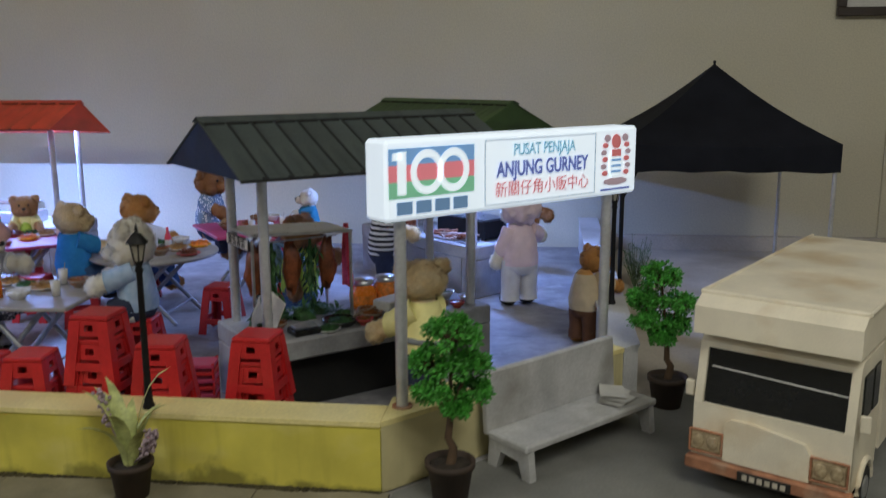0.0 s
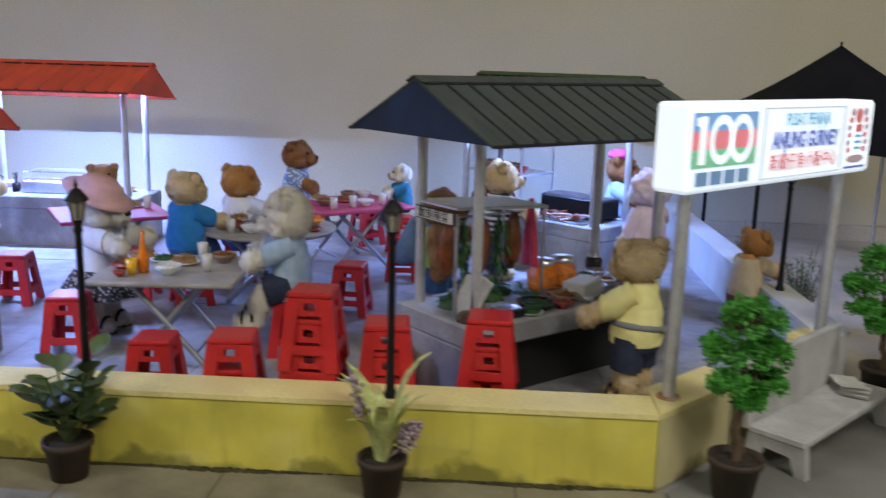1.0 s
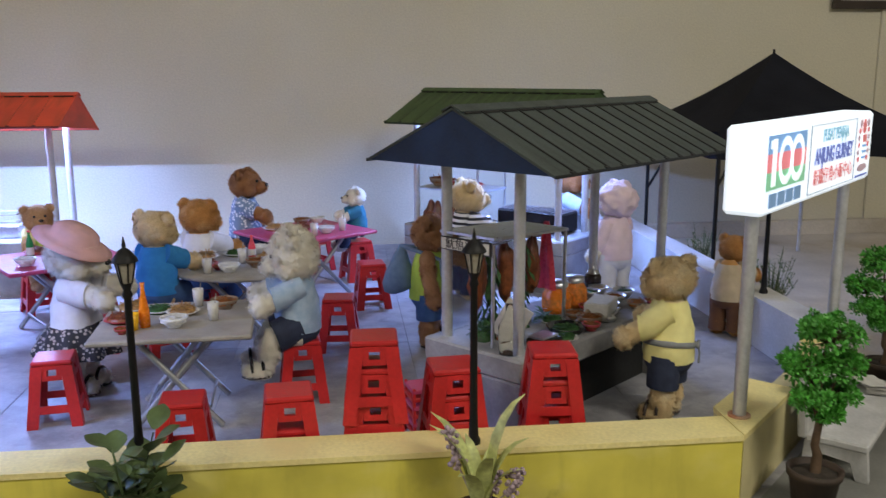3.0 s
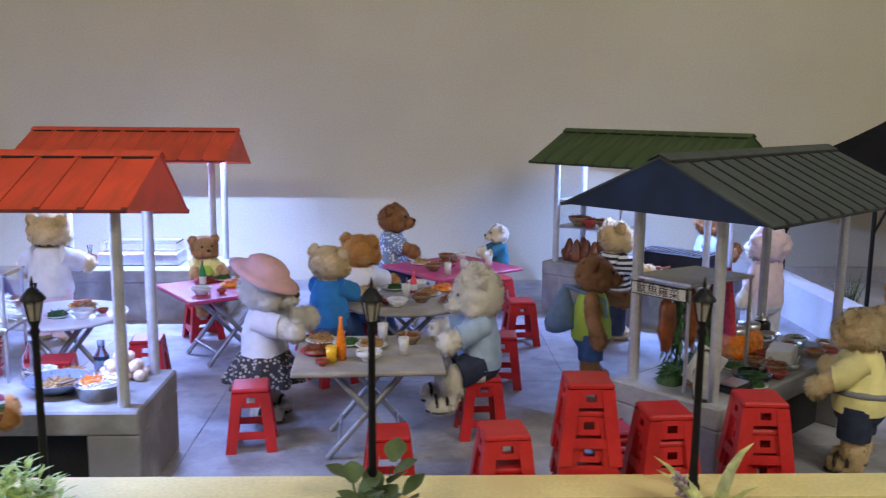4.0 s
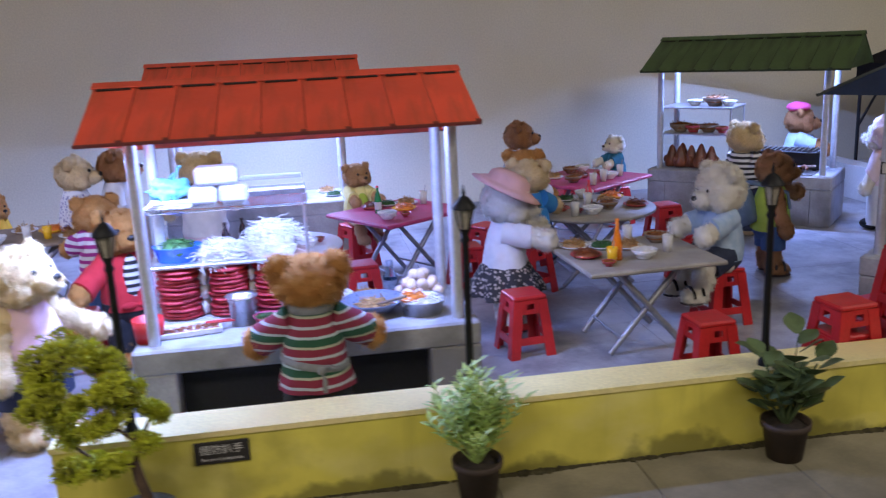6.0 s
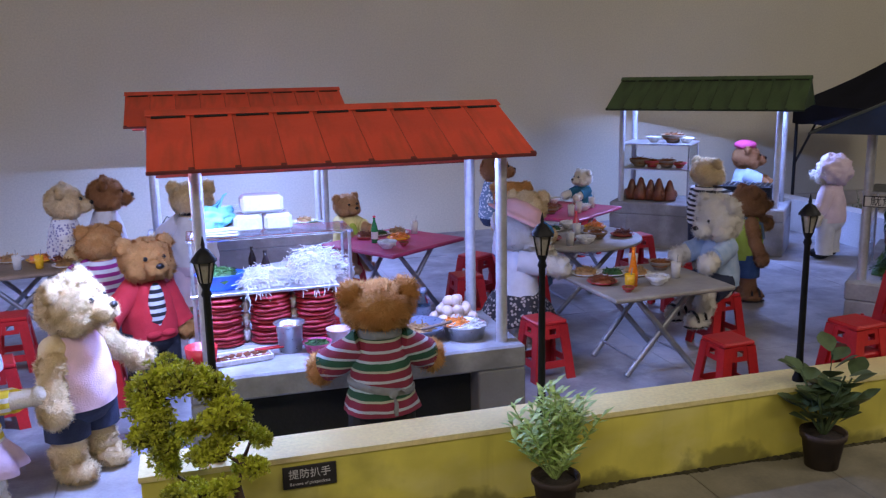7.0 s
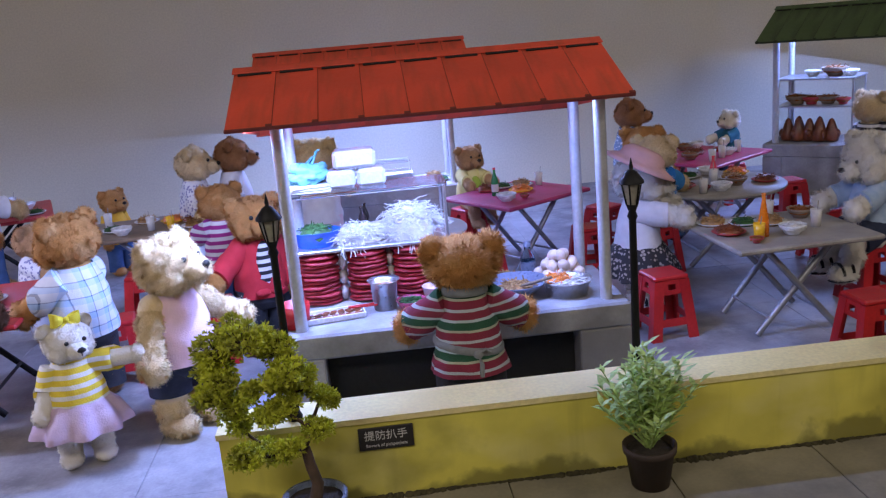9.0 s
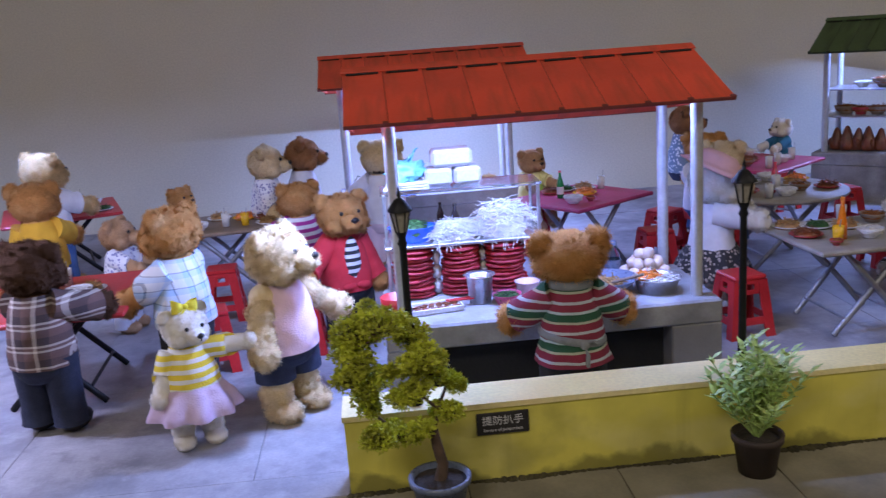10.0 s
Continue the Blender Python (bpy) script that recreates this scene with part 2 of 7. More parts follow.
M["black_seam"] = mat("black_seam", (0.010, 0.011, 0.012), 0.7)
M["navy"] = mat("navy_gable_paint", (0.010, 0.026, 0.08), 0.7, var=0.35, scale=12)
M["tent"] = mat("black_tent_cloth", (0.011, 0.012, 0.018), 0.9, var=0.25, scale=8, bump=0.4, shine=0.15)
M["red_plastic"] = mat("red_plastic", (0.52, 0.02, 0.022), 0.38, var=0.12, scale=18, bump=0.08, each=0.16)
M["pink_top"] = mat("magenta_laminate", (0.50, 0.055, 0.14), 0.4, var=0.12, scale=12)
M["red_top"] = mat("red_laminate", (0.50, 0.035, 0.035), 0.4, var=0.12, scale=12)
M["grey_top"] = mat("grey_laminate", (0.35, 0.325, 0.28), 0.45, var=0.25, scale=14, dirt=(0.22, 0.19, 0.14))
M["white_top"] = mat("white_laminate", (0.7, 0.7, 0.72), 0.35, var=0.08)
M["brown_top"] = mat("brown_wood", (0.24, 0.17, 0.11), 0.5, var=0.3, scale=20)
M["china"] = mat("white_china", (0.75, 0.75, 0.74), 0.25, var=0.05, bump=0.02)
M["red_china"] = mat("red_plastic_plate", (0.42, 0.04, 0.05), 0.35, var=0.15)
M["orange"] = mat("orange_drink", (0.85, 0.22, 0.01), 0.25, var=0.1)
M["yellow_drink"] = mat("yellow_juice", (0.9, 0.5, 0.02), 0.25, var=0.1)
M["green_glass"] = mat("green_bottle_glass", (0.02, 0.22, 0.06), 0.12, var=0.1)
M["dark_glass"] = mat("dark_bottle_glass", (0.03, 0.02, 0.02), 0.12, var=0.1)
M["glass"] = clear("clear_glass", (0.92, 0.95, 0.97))
M["noodle"] = mat("fried_noodles", (0.42, 0.24, 0.08), 0.6, var=0.5, scale=90, fine=300, bump=1.0, dirt=(0.15, 0.06, 0.02))
M["rice"] = mat("white_noodles", (0.75, 0.74, 0.70), 0.6, var=0.15, scale=60, bump=1.0)
M["greens"] = mat("leafy_greens", (0.035, 0.105, 0.022), 0.6, var=0.5, scale=60, bump=1.0)
M["meat"] = mat("roast_brown", (0.21, 0.06, 0.02), 0.35, var=0.5, scale=40, bump=0.6)
M["carrot"] = mat("shredded_carrot", (0.8, 0.24, 0.03), 0.5, var=0.3, scale=80, bump=1.0)
M["garlic"] = mat("garlic_skin", (0.44, 0.34, 0.31), 0.6, var=0.25, scale=60)
M["soup"] = mat("brown_soup", (0.28, 0.10, 0.03), 0.15, var=0.4, scale=50)
M["red_packet"] = mat("red_film_packets", (0.36, 0.02, 0.03), 0.6, var=0.3, scale=40, bump=0.4)
M["white_paper"] = mat("white_paper", (0.62, 0.61, 0.58), 0.8, var=0.05)
M["newsprint"] = cloth("newsprint", [(0.6, (0.62, 0.61, 0.57)), (0.4, (0.48, 0.47, 0.44))], 300, 1)
M["blue_plastic"] = mat("blue_plastic", (0.025, 0.13, 0.72), 0.35, var=0.1)
M["teal_plastic"] = mat("turquoise_film", (0.2, 0.55, 0.6), 0.5, var=0.3, scale=40)
M["red_film"] = mat("red_film", (0.85, 0.07, 0.11), 0.3, var=0.3, scale=30)
M["milk_tea"] = mat("milky_tea", (0.66, 0.56, 0.42), 0.3, var=0.1)
M["panel_white"] = mat("off_white_panel", (0.66, 0.63, 0.55), 0.6, var=0.1)
M["tumbler"] = mat("cloudy_plastic_tumbler", (0.62, 0.60, 0.55), 0.15, var=0.1)
M["roast_dark"] = mat("dark_roast_skin", (0.17, 0.05, 0.02), 0.35, var=0.5, scale=40, bump=0.6)
M["leg_metal"] = mat("dull_grey_pipe", (0.36, 0.37, 0.39), 0.45, metal=0.6, var=0.2, scale=25, bump=0.1)
M["water"] = clear("pale_blue_plastic", (0.55, 0.75, 0.9), 0.1)
M["pot"] = mat("brown_clay_pot", (0.055, 0.036, 0.026), 0.7, var=0.3, scale=20)
M["dish"] = mat("blue_grey_glaze", (0.14, 0.17, 0.24), 0.3, var=0.25, scale=20)
M["soil"] = mat("dark_soil", (0.03, 0.022, 0.015), 0.95, var=0.5, scale=90, bump=1.0)
M["moss"] = mat("dark_mossy_dirt", (0.055, 0.047, 0.02), 0.95, var=0.5, scale=60, bump=1.0)
M["bark"] = mat("brown_bark", (0.10, 0.062, 0.035), 0.85, var=0.4, scale=50, bump=0.8)
M["leaf_green"] = mat("fresh_green_leaf", (0.085, 0.34, 0.04), 0.5, var=0.45, scale=35)
M["leaf_dark"] = mat("dark_waxy_leaf", (0.095, 0.14, 0.055), 0.4, var=0.4, scale=25)
M["leaf_lime"] = mat("lime_green_leaf", (0.52, 0.55, 0.03), 0.6, var=0.45, scale=40)
M["leaf_pale"] = mat("pale_variegated_leaf", (0.46, 0.62, 0.17), 0.5, var=0.4, scale=120)
M["leaf_long"] = mat("yellow_green_blade", (0.54, 0.58, 0.22), 0.5, var=0.35, scale=40)
M["lavender"] = mat("faded_purple_flower", (0.40, 0.31, 0.36), 0.8, var=0.4, scale=80)
M["truck"] = mat("cream_truck_paint", (0.84, 0.77, 0.61), 0.5, var=0.12, scale=9, fine=600, dirt=(0.55, 0.40, 0.2), worn=0.5)
M["rust"] = mat("rusty_bumper", (0.42, 0.19, 0.10), 0.7, var=0.4, scale=25, dirt=(0.55, 0.4, 0.28))
M["lens"] = mat("amber_headlamp", (0.42, 0.33, 0.2), 0.25, var=0.3, scale=40)
M["tyre"] = mat("black_rubber", (0.02, 0.02, 0.02), 0.8)
M["ws"] = mat("dark_windscreen", (0.012, 0.013, 0.014), 0.12, var=0.2)
M["plate"] = mat("black_plate", (0.025, 0.022, 0.02), 0.5)
M["ink_pale"] = mat("pale_ink", (0.55, 0.5, 0.4), 0.6)
M["frame_brown"] = mat("dark_brown_frame", (0.03, 0.02, 0.015), 0.5)
M["concrete_bench"] = mat("grey_stone_bench", (0.50, 0.50, 0.50), 0.7, var=0.25, scale=9, dirt=(0.2, 0.19, 0.16), worn=0.5)
M["nose"] = mat("black_stitched_nose", (0.01, 0.01, 0.01), 0.35)
M["sole"] = mat("dark_leather", (0.04, 0.025, 0.018), 0.5)
M["lamp_glass"] = mat("dull_lantern_glass", (0.35, 0.32, 0.26), 0.3)

FUR = {
    "cream": fur("cream_fur", (0.96, 0.77, 0.45), (0.99, 0.88, 0.64)),
    "white": fur("white_fur", (0.99, 0.95, 0.85), (0.99, 0.97, 0.92)),
    "tan": fur("tan_fur", (0.80, 0.57, 0.27), (0.88, 0.68, 0.38)),
    "brown": fur("brown_fur", (0.44, 0.21, 0.085), (0.54, 0.29, 0.13)),
    "ginger": fur("ginger_fur", (0.68, 0.34, 0.10), (0.80, 0.50, 0.21)),
    "dark": fur("dark_brown_fur", (0.10, 0.045, 0.02), (0.16, 0.08, 0.04)),
    "cocoa": fur("cocoa_brown_fur", (0.50, 0.26, 0.12), (0.66, 0.40, 0.22)),
    "rose": fur("rose_beige_fur", (0.66, 0.40, 0.20), (0.78, 0.54, 0.33)),
}
W, K = (0.72, 0.72, 0.72), (0.02, 0.02, 0.025)
CL = {
    "slate": cloth("faded_denim_bag", [(0.5, (0.15, 0.23, 0.36)), (0.5, (0.18, 0.27, 0.41))], 110, 0),
    "beige": cloth("beige_cotton", [(0.5, (0.62, 0.50, 0.33)), (0.5, (0.6, 0.48, 0.31))], 100),
    "chestnut": cloth("chestnut_cotton", [(0.5, (0.16, 0.07, 0.03)), (0.5, (0.15, 0.065, 0.03))], 100),
    "yellow": cloth("yellow_jersey", [(0.5, (0.90, 0.83, 0.36)), (0.5, (0.87, 0.79, 0.33))], 90),
    "navy": cloth("navy_denim", [(0.5, (0.02, 0.028, 0.06)), (0.5, (0.03, 0.04, 0.08))], 120, 0),
    "denim": cloth("blue_denim", [(0.5, (0.05, 0.11, 0.25)), (0.5, (0.07, 0.14, 0.3))], 140, 0),
    "pale_denim": cloth("pale_denim", [(0.5, (0.33, 0.45, 0.62)), (0.5, (0.42, 0.53, 0.68))], 120, 0),
    "pink": cloth("pink_fleece", [(0.5, (0.80, 0.55, 0.63)), (0.5, (0.83, 0.58, 0.66))], 100),
    "pale_pink": cloth("pale_pink_cotton", [(0.5, (0.76, 0.60, 0.67)), (0.5, (0.78, 0.63, 0.69))], 100),
    "white": cloth("white_cotton", [(0.5, (0.70, 0.70, 0.74)), (0.5, (0.74, 0.74, 0.77))], 100),
    "blue": cloth("bright_blue_cotton", [(0.5, (0.03, 0.22, 0.56)), (0.5, (0.04, 0.25, 0.6))], 100),
    "black": cloth("black_cotton", [(0.5, K), (0.5, (0.03, 0.03, 0.035))], 100),
    "lime": cloth("lime_vest", [(0.5, (0.50, 0.66, 0.10)), (0.5, (0.46, 0.62, 0.08))], 100),
    "teal": cloth("teal_wool", [(0.5, (0.02, 0.14, 0.22)), (0.5, (0.03, 0.17, 0.25))], 100),
    "red": cloth("red_felt", [(0.5, (0.58, 0.03, 0.04)), (0.5, (0.55, 0.025, 0.035))], 100),
    "grey": cloth("grey_cotton", [(0.5, (0.20, 0.21, 0.22)), (0.5, (0.25, 0.26, 0.27))], 100),
    "gold": cloth("golden_yellow_cotton", [(0.5, (0.75, 0.42, 0.03)), (0.5, (0.72, 0.40, 0.03))], 100),
    "bw": cloth("black_and_white_stripes", [(0.5, K), (0.5, W)], 62),
    "purple_w": cloth("magenta_and_white_stripes", [(0.5, (0.35, 0.03, 0.22)), (0.5, W)], 55),
    "yellow_w": cloth("yellow_and_white_stripes", [(0.55, (0.86, 0.66, 0.05)), (0.45, (0.85, 0.83, 0.76))], 62),
    "knit": cloth("striped_knit", [(0.09, (0.44, 0.48, 0.50)), (0.25, (0.22, 0.02, 0.045)), (0.08, (0.40, 0.42, 0.30)),
                                   (0.25, (0.02, 0.085, 0.045)), (0.09, (0.42, 0.52, 0.54)), (0.24, (0.22, 0.025, 0.05))], 21.0, 2, shift=0.35),
    "blue_plaid": cloth("blue_and_white_plaid", [(0.36, (0.40, 0.56, 0.76)), (0.07, (0.03, 0.06, 0.14)), (0.57, W)], 34, 2,
                        second=([(0.36, (0.42, 0.58, 0.78)), (0.07, (0.03, 0.06, 0.14)), (0.57, W)], 34, 0)),
    "dark_plaid": cloth("brown_and_beige_plaid", [(0.34, (0.13, 0.07, 0.06)), (0.10, (0.62, 0.56, 0.48)), (0.12, (0.13, 0.07, 0.06)), (0.10, (0.62, 0.56, 0.48)), (0.34, (0.045, 0.03, 0.032))], 26, 2,
                        second=([(0.42, (0.14, 0.08, 0.065)), (0.16, (0.55, 0.48, 0.42)), (0.42, (0.05, 0.035, 0.035))], 24, 0)),
    "indigo": cloth("dark_indigo_denim", [(0.5, (0.014, 0.018, 0.036)), (0.5, (0.02, 0.026, 0.05))], 100),
    "lilac": cloth("lilac_pink_satin", [(0.5, (0.66, 0.50, 0.62)), (0.5, (0.60, 0.44, 0.58))], 100, rough=0.5),
    "floral_dark": floral("black_floral_cotton", (0.03, 0.028, 0.03), (0.36, 0.31, 0.27)),
    "floral_white": floral("white_floral_cotton", (0.70, 0.70, 0.74), (0.25, 0.25, 0.42)),
    "floral_grey": floral("grey_blue_printed_shirt", (0.16, 0.22, 0.30), (0.65, 0.68, 0.7)),
    "lemon": cloth("lemon_ribbon", [(0.5, (0.9, 0.76, 0.05)), (0.5, (0.92, 0.79, 0.06))], 100),
    "hot_pink": cloth("hot_pink_felt", [(0.5, (0.75, 0.09, 0.26)), (0.5, (0.72, 0.08, 0.24))], 100),
    "peach": cloth("peach_pink_felt", [(0.5, (0.78, 0.46, 0.44)), (0.5, (0.76, 0.45, 0.43))], 100),
}

# ---- mesh tools ----


class Form:
    """Collects simple solids into one mesh."""

    def __init__(self, m=None):
        self.v, self.f, self.s, self.g = [], [], [], []
        self.lie = {}
        self.m = m or Matrix.Identity(4)
        self.slot = 0

    def add(self, verts, faces, smooth=False):
        k = len(self.v)
        self.v += [tuple(self.m @ Vector(p)) for p in verts]
        for q in faces:
            self.f.append(tuple(k + i for i in q))
            self.s.append(smooth)
            self.g.append(self.slot)
        return self

    def box(self, c, s, bev=0.0, top=None, turn=None):
        """A box of full sizes s round c with chamfered edges; top: factors that taper its upper face."""
        hx, hy, hz = (k / 2 for k in s)
        b = min(bev, hx * 0.9, hy * 0.9, hz * 0.9)
        tx, ty = top or (1, 1)
        r = turn or Matrix.Identity(3)
        verts, idx = [], {}
        for sx in (-1, 1):
            for sy in (-1, 1):
                for sz in (-1, 1):
                    kx, ky = (tx, ty) if sz > 0 else (1, 1)
                    for a, p in enumerate(((sx * hx * kx, sy * (hy * ky - b), sz * (hz - b)), (sx * (hx * kx - b), sy * hy * ky, sz * (hz - b)),
                                           (sx * (hx * kx - b), sy * (hy * ky - b), sz * hz))):
                        idx[sx, sy, sz, a] = len(verts)
                        verts.append(Vector(c) + r @ Vector(p))
        if b <= 0:
            o = {k[:3]: v for k, v in idx.items() if k[3] == 0}
            fs = [[o[-1, -1, -1], o[-1, 1, -1], o[1, 1, -1], o[1, -1, -1]], [o[-1, -1, 1], o[1, -1, 1], o[1, 1, 1], o[-1, 1, 1]],
                  [o[-1, -1, -1], o[1, -1, -1], o[1, -1, 1], o[-1, -1, 1]], [o[1, 1, -1], o[-1, 1, -1], o[-1, 1, 1], o[1, 1, 1]],
                  [o[-1, 1, -1], o[-1, -1, -1], o[-1, -1, 1], o[-1, 1, 1]], [o[1, -1, -1], o[1, 1, -1], o[1, 1, 1], o[1, -1, 1]]]
            used = sorted({i for q in fs for i in q})
            back = {i: k for k, i in enumerate(used)}
            return self.add([verts[i] for i in used], [[back[i] for i in q] for q in fs])
        fs = []
        P = lambda x, y, z, a: idx[x, y, z, a]
        for q in (-1, 1):
            fs.append([P(q, -1, -1, 0), P(q, 1, -1, 0), P(q, 1, 1, 0), P(q, -1, 1, 0)][::q])
            fs.append([P(1, q, -1, 1), P(-1, q, -1, 1), P(-1, q, 1, 1), P(1, q, 1, 1)][::q])
            fs.append([P(-1, -1, q, 2), P(1, -1, q, 2), P(1, 1, q, 2), P(-1, 1, q, 2)][::q])
        for i in (-1, 1):
            for j in (-1, 1):
                d = i * j
                fs.append([P(i, j, -1, 1), P(i, j, -1, 0), P(i, j, 1, 0), P(i, j, 1, 1)][::-d])
                fs.append([P(-1, i, j, 1), P(-1, i, j, 2), P(1, i, j, 2), P(1, i, j, 1)][::-d])
                fs.append([P(i, -1, j, 2), P(i, -1, j, 0), P(i, 1, j, 0), P(i, 1, j, 2)][::-d])
                for k in (-1, 1):
                    fs.append([P(i, j, k, 0), P(i, j, k, 1), P(i, j, k, 2)][::d * k])
        return self.add(verts, fs)

    def tube(self, pts, radii, n=10, caps=True, squash=1.0):
        pts = [Vector(p) for p in pts]
        if not hasattr(radii, "__len__"):
            radii = [radii] * len(pts)
        verts, faces = [], []
        for i, p in enumerate(pts):
            d = (pts[min(i + 1, len(pts) - 1)] - pts[max(i - 1, 0)]).normalized()
            side = d.cross(Vector((0, 0, 1)) if abs(d.z) < 0.95 else Vector((0, 1, 0))).normalized()
            up = side.cross(d)
            for k in range(n):
                a = 2 * math.pi * k / n
                verts.append(p + radii[i] * (math.cos(a) * side + squash * math.sin(a) * up))
        for i in range(len(pts) - 1):
            for k in range(n):
                a, b = i * n + k, i * n + (k + 1) % n
                faces.append([a, b, b + n, a + n])
        self.add(verts, faces, True)
        if caps:
            e = len(verts)
            self.add(verts[:n], [list(range(n))[::-1]])
            self.add(verts[e - n:], [list(range(n))])
        return self

    def lathe(self, prof, c=(0, 0, 0), n=20, sx=1.0, sy=1.0, wave=0.0, waves=9, crease=0.0, seed=0):
        """Turns (radius, height) pairs round an upright axis; wave: ruffles the rim; crease: soft folds of cloth."""
        if crease:
            fine = []
            for (r0, z0), (r1, z1) in zip(prof, prof[1:]):
                k = max(1, math.ceil(math.hypot(r1 - r0, z1 - z0) / 0.022))
                fine += [(r0 + (r1 - r0) * i / k, z0 + (z1 - z0) * i / k) for i in range(k)]
            prof = fine + [prof[-1]]
        verts, faces = [], []
        for i, (r, z) in enumerate(prof):
            w = wave * i / max(1, len(prof) - 1)
            for k in range(n):
                a = 2 * math.pi * k / n
                q = r * (1 + w * math.sin(waves * a))
                if crease:
                    d = Vector((math.cos(a) * 2.2, math.sin(a) * 2.2, z * 13 + 0.7 * math.cos(a + seed)))
                    q *= 1 + crease * (noise.noise(d + Vector((seed, 0, 0))) + 0.5 * noise.noise(d * 2.3 + Vector((0, seed, 3))))
                verts.append((c[0] + sx * q * math.cos(a), c[1] + sy * q * math.sin(a), c[2] + z))
        for i in range(len(prof) - 1):
            for k in range(n):
                a, b = i * n + k, i * n + (k + 1) % n
                faces.append([a, b, b + n, a + n])
        return self.add(verts, faces, True)

    def ball(self, c, r, nu=14, nv=9, turn=None, rough=0.0, seed=0, knots=0.0):
        if not hasattr(r, "__len__"):
            r = (r, r, r)
        t = turn or Matrix.Identity(3)
        verts, faces = [], []
        for j in range(nv + 1):
            b = math.pi * (j / nv - 0.5)
            for i in range(nu):
                a = 2 * math.pi * i / nu
                d = Vector((math.cos(a) * math.cos(b), math.sin(a) * math.cos(b), math.sin(b)))
                k = 1 + (rough * noise.noise(d * 2.3 + Vector((seed * 7.1, seed, 0))) if rough else 0)
                if knots:
                    k += knots * (noise.noise(d * 6.5 + Vector((seed, 3, 1))) + 0.7 * noise.noise(d * 13.0 + Vector((7, seed, 2))))
                verts.append(Vector(c) + t @ Vector((d.x * r[0] * k, d.y * r[1] * k, d.z * r[2] * k)))
        for j in range(nv):
            for i in range(nu):
                a, b = j * nu + i, j * nu + (i + 1) % nu
                faces.append([a, b, b + nu, a + nu])
        return self.add(verts, faces, True)

    def fuzz(self, c, r, count, length, rng, turn=None, keep=None, width=0.0034, curl=40.0):
        """Short tufts standing out of an ellipsoid, combed together into small curls."""
        if not hasattr(r, "__len__"):
            r = (r, r, r)
        t = turn or Matrix.Identity(3)
        shift = Vector((rng.uniform(0, 50), rng.uniform(0, 50), rng.uniform(0, 50)))
        verts, faces = [], []
        for _ in range(count):
            d = Vector((rng.gauss(0, 1), rng.gauss(0, 1), rng.gauss(0, 1))).normalized()
            p = Vector(c) + t @ Vector((d.x * r[0], d.y * r[1], d.z * r[2])) * 0.985
            if keep and not keep(p):
                continue
            nrm = (t @ Vector((d.x / r[0], d.y / r[1], d.z / r[2]))).normalized()
            q = p * curl + shift
            comb = noise.noise_vector(q) * 1.7 + Vector((rng.gauss(0, 0.3), rng.gauss(0, 0.3), rng.gauss(-0.22, 0.3)))
            comb = comb - nrm * comb.dot(nrm)
            comb = comb / max(0.35, comb.length)
            side = nrm.cross(comb)
            side = side.normalized() if side.length > 1e-4 else Vector((1, 0, 0))
            rise = 0.62 + 0.45 * noise.noise(q * 0.8)
            lean = comb * 0.8 + nrm * max(0.15, rise * rng.uniform(0.6, 1.25))
            w = width * rng.uniform(0.5, 1.2)
            k = len(verts)
            soft = (nrm + comb * rng.uniform(-0.1, 0.32) + side * rng.gauss(0, 0.2) + Vector((0, 0, 0.22))).normalized()
            for i in range(3):
                self.lie[len(self.v) + k + i] = soft
            verts += [p + side * w, p - side * w, p + lean * length * rng.uniform(0.7, 1.3)]
            faces.append([k, k + 1, k + 2])
        return self.add(verts, faces, True)

    def leaf(self, p, d, length, width, curl=0.3, up=(0, 0, 1)):
        """One folded leaf of four faces from p along d."""
        p, d = Vector(p), Vector(d).normalized()
        side = d.cross(Vector(up))
        side = side.normalized() if side.length > 1e-4 else Vector((1, 0, 0))
        nrm = side.cross(d)
        a, b = p + d * length * 0.5 + nrm * curl * length * 0.18, p + d * length - nrm * curl * length * 0.25
        l1, r1 = a + side * width / 2 - nrm * width * 0.12, a - side * width / 2 - nrm * width * 0.12
        return self.add([p, l1, a, r1, b], [[0, 2, 1], [0, 3, 2], [1, 2, 4], [2, 3, 4]], True)

    def sheet(self, rows):
        """A skin over a grid of points."""
        w = len(rows[0])
        verts = [p for r in rows for p in r]
        return self.add(verts, [[i * w + j, i * w + j + 1, (i + 1) * w + j + 1, (i + 1) * w + j] for i in range(len(rows) - 1) for j in range(w - 1)], True)

    def prism(self, poly, z0, z1):
        """An upright prism over a polygon of (x, y), counter-clockwise."""
        n = len(poly)
        verts = [(x, y, z0) for x, y in poly] + [(x, y, z1) for x, y in poly]
        return self.add(verts, [list(range(n))[::-1], [n + i for i in range(n)]] + [[i, (i + 1) % n, n + (i + 1) % n, n + i] for i in range(n)])

    def mesh(self, name, mats):
        me = bpy.data.meshes.new(name)
        me.from_pydata(self.v, [], self.f)
        for m in mats:
            me.materials.append(m)
        me.polygons.foreach_set("use_smooth", self.s)
        me.polygons.foreach_set("material_index", self.g)
        me.update()
        if self.lie:
            ns = [Vector(q.vector) for q in me.vertex_normals]
            for i, q in self.lie.items():
                ns[i] = q
            me.normals_split_custom_set_from_vertices(ns)
        return me


def part(name, form, material, parent, label="", m=None):
    """One mesh object under a thing or a part."""
    mats = material if isinstance(material, (list, tuple)) else [material]
    ob = new(name, form.mesh(name, mats) if isinstance(form, Form) else form)
    ob.parent = parent
    if m is not None:
        ob.matrix_basis = m
    if label:
        tagged(ob, label)
    return ob


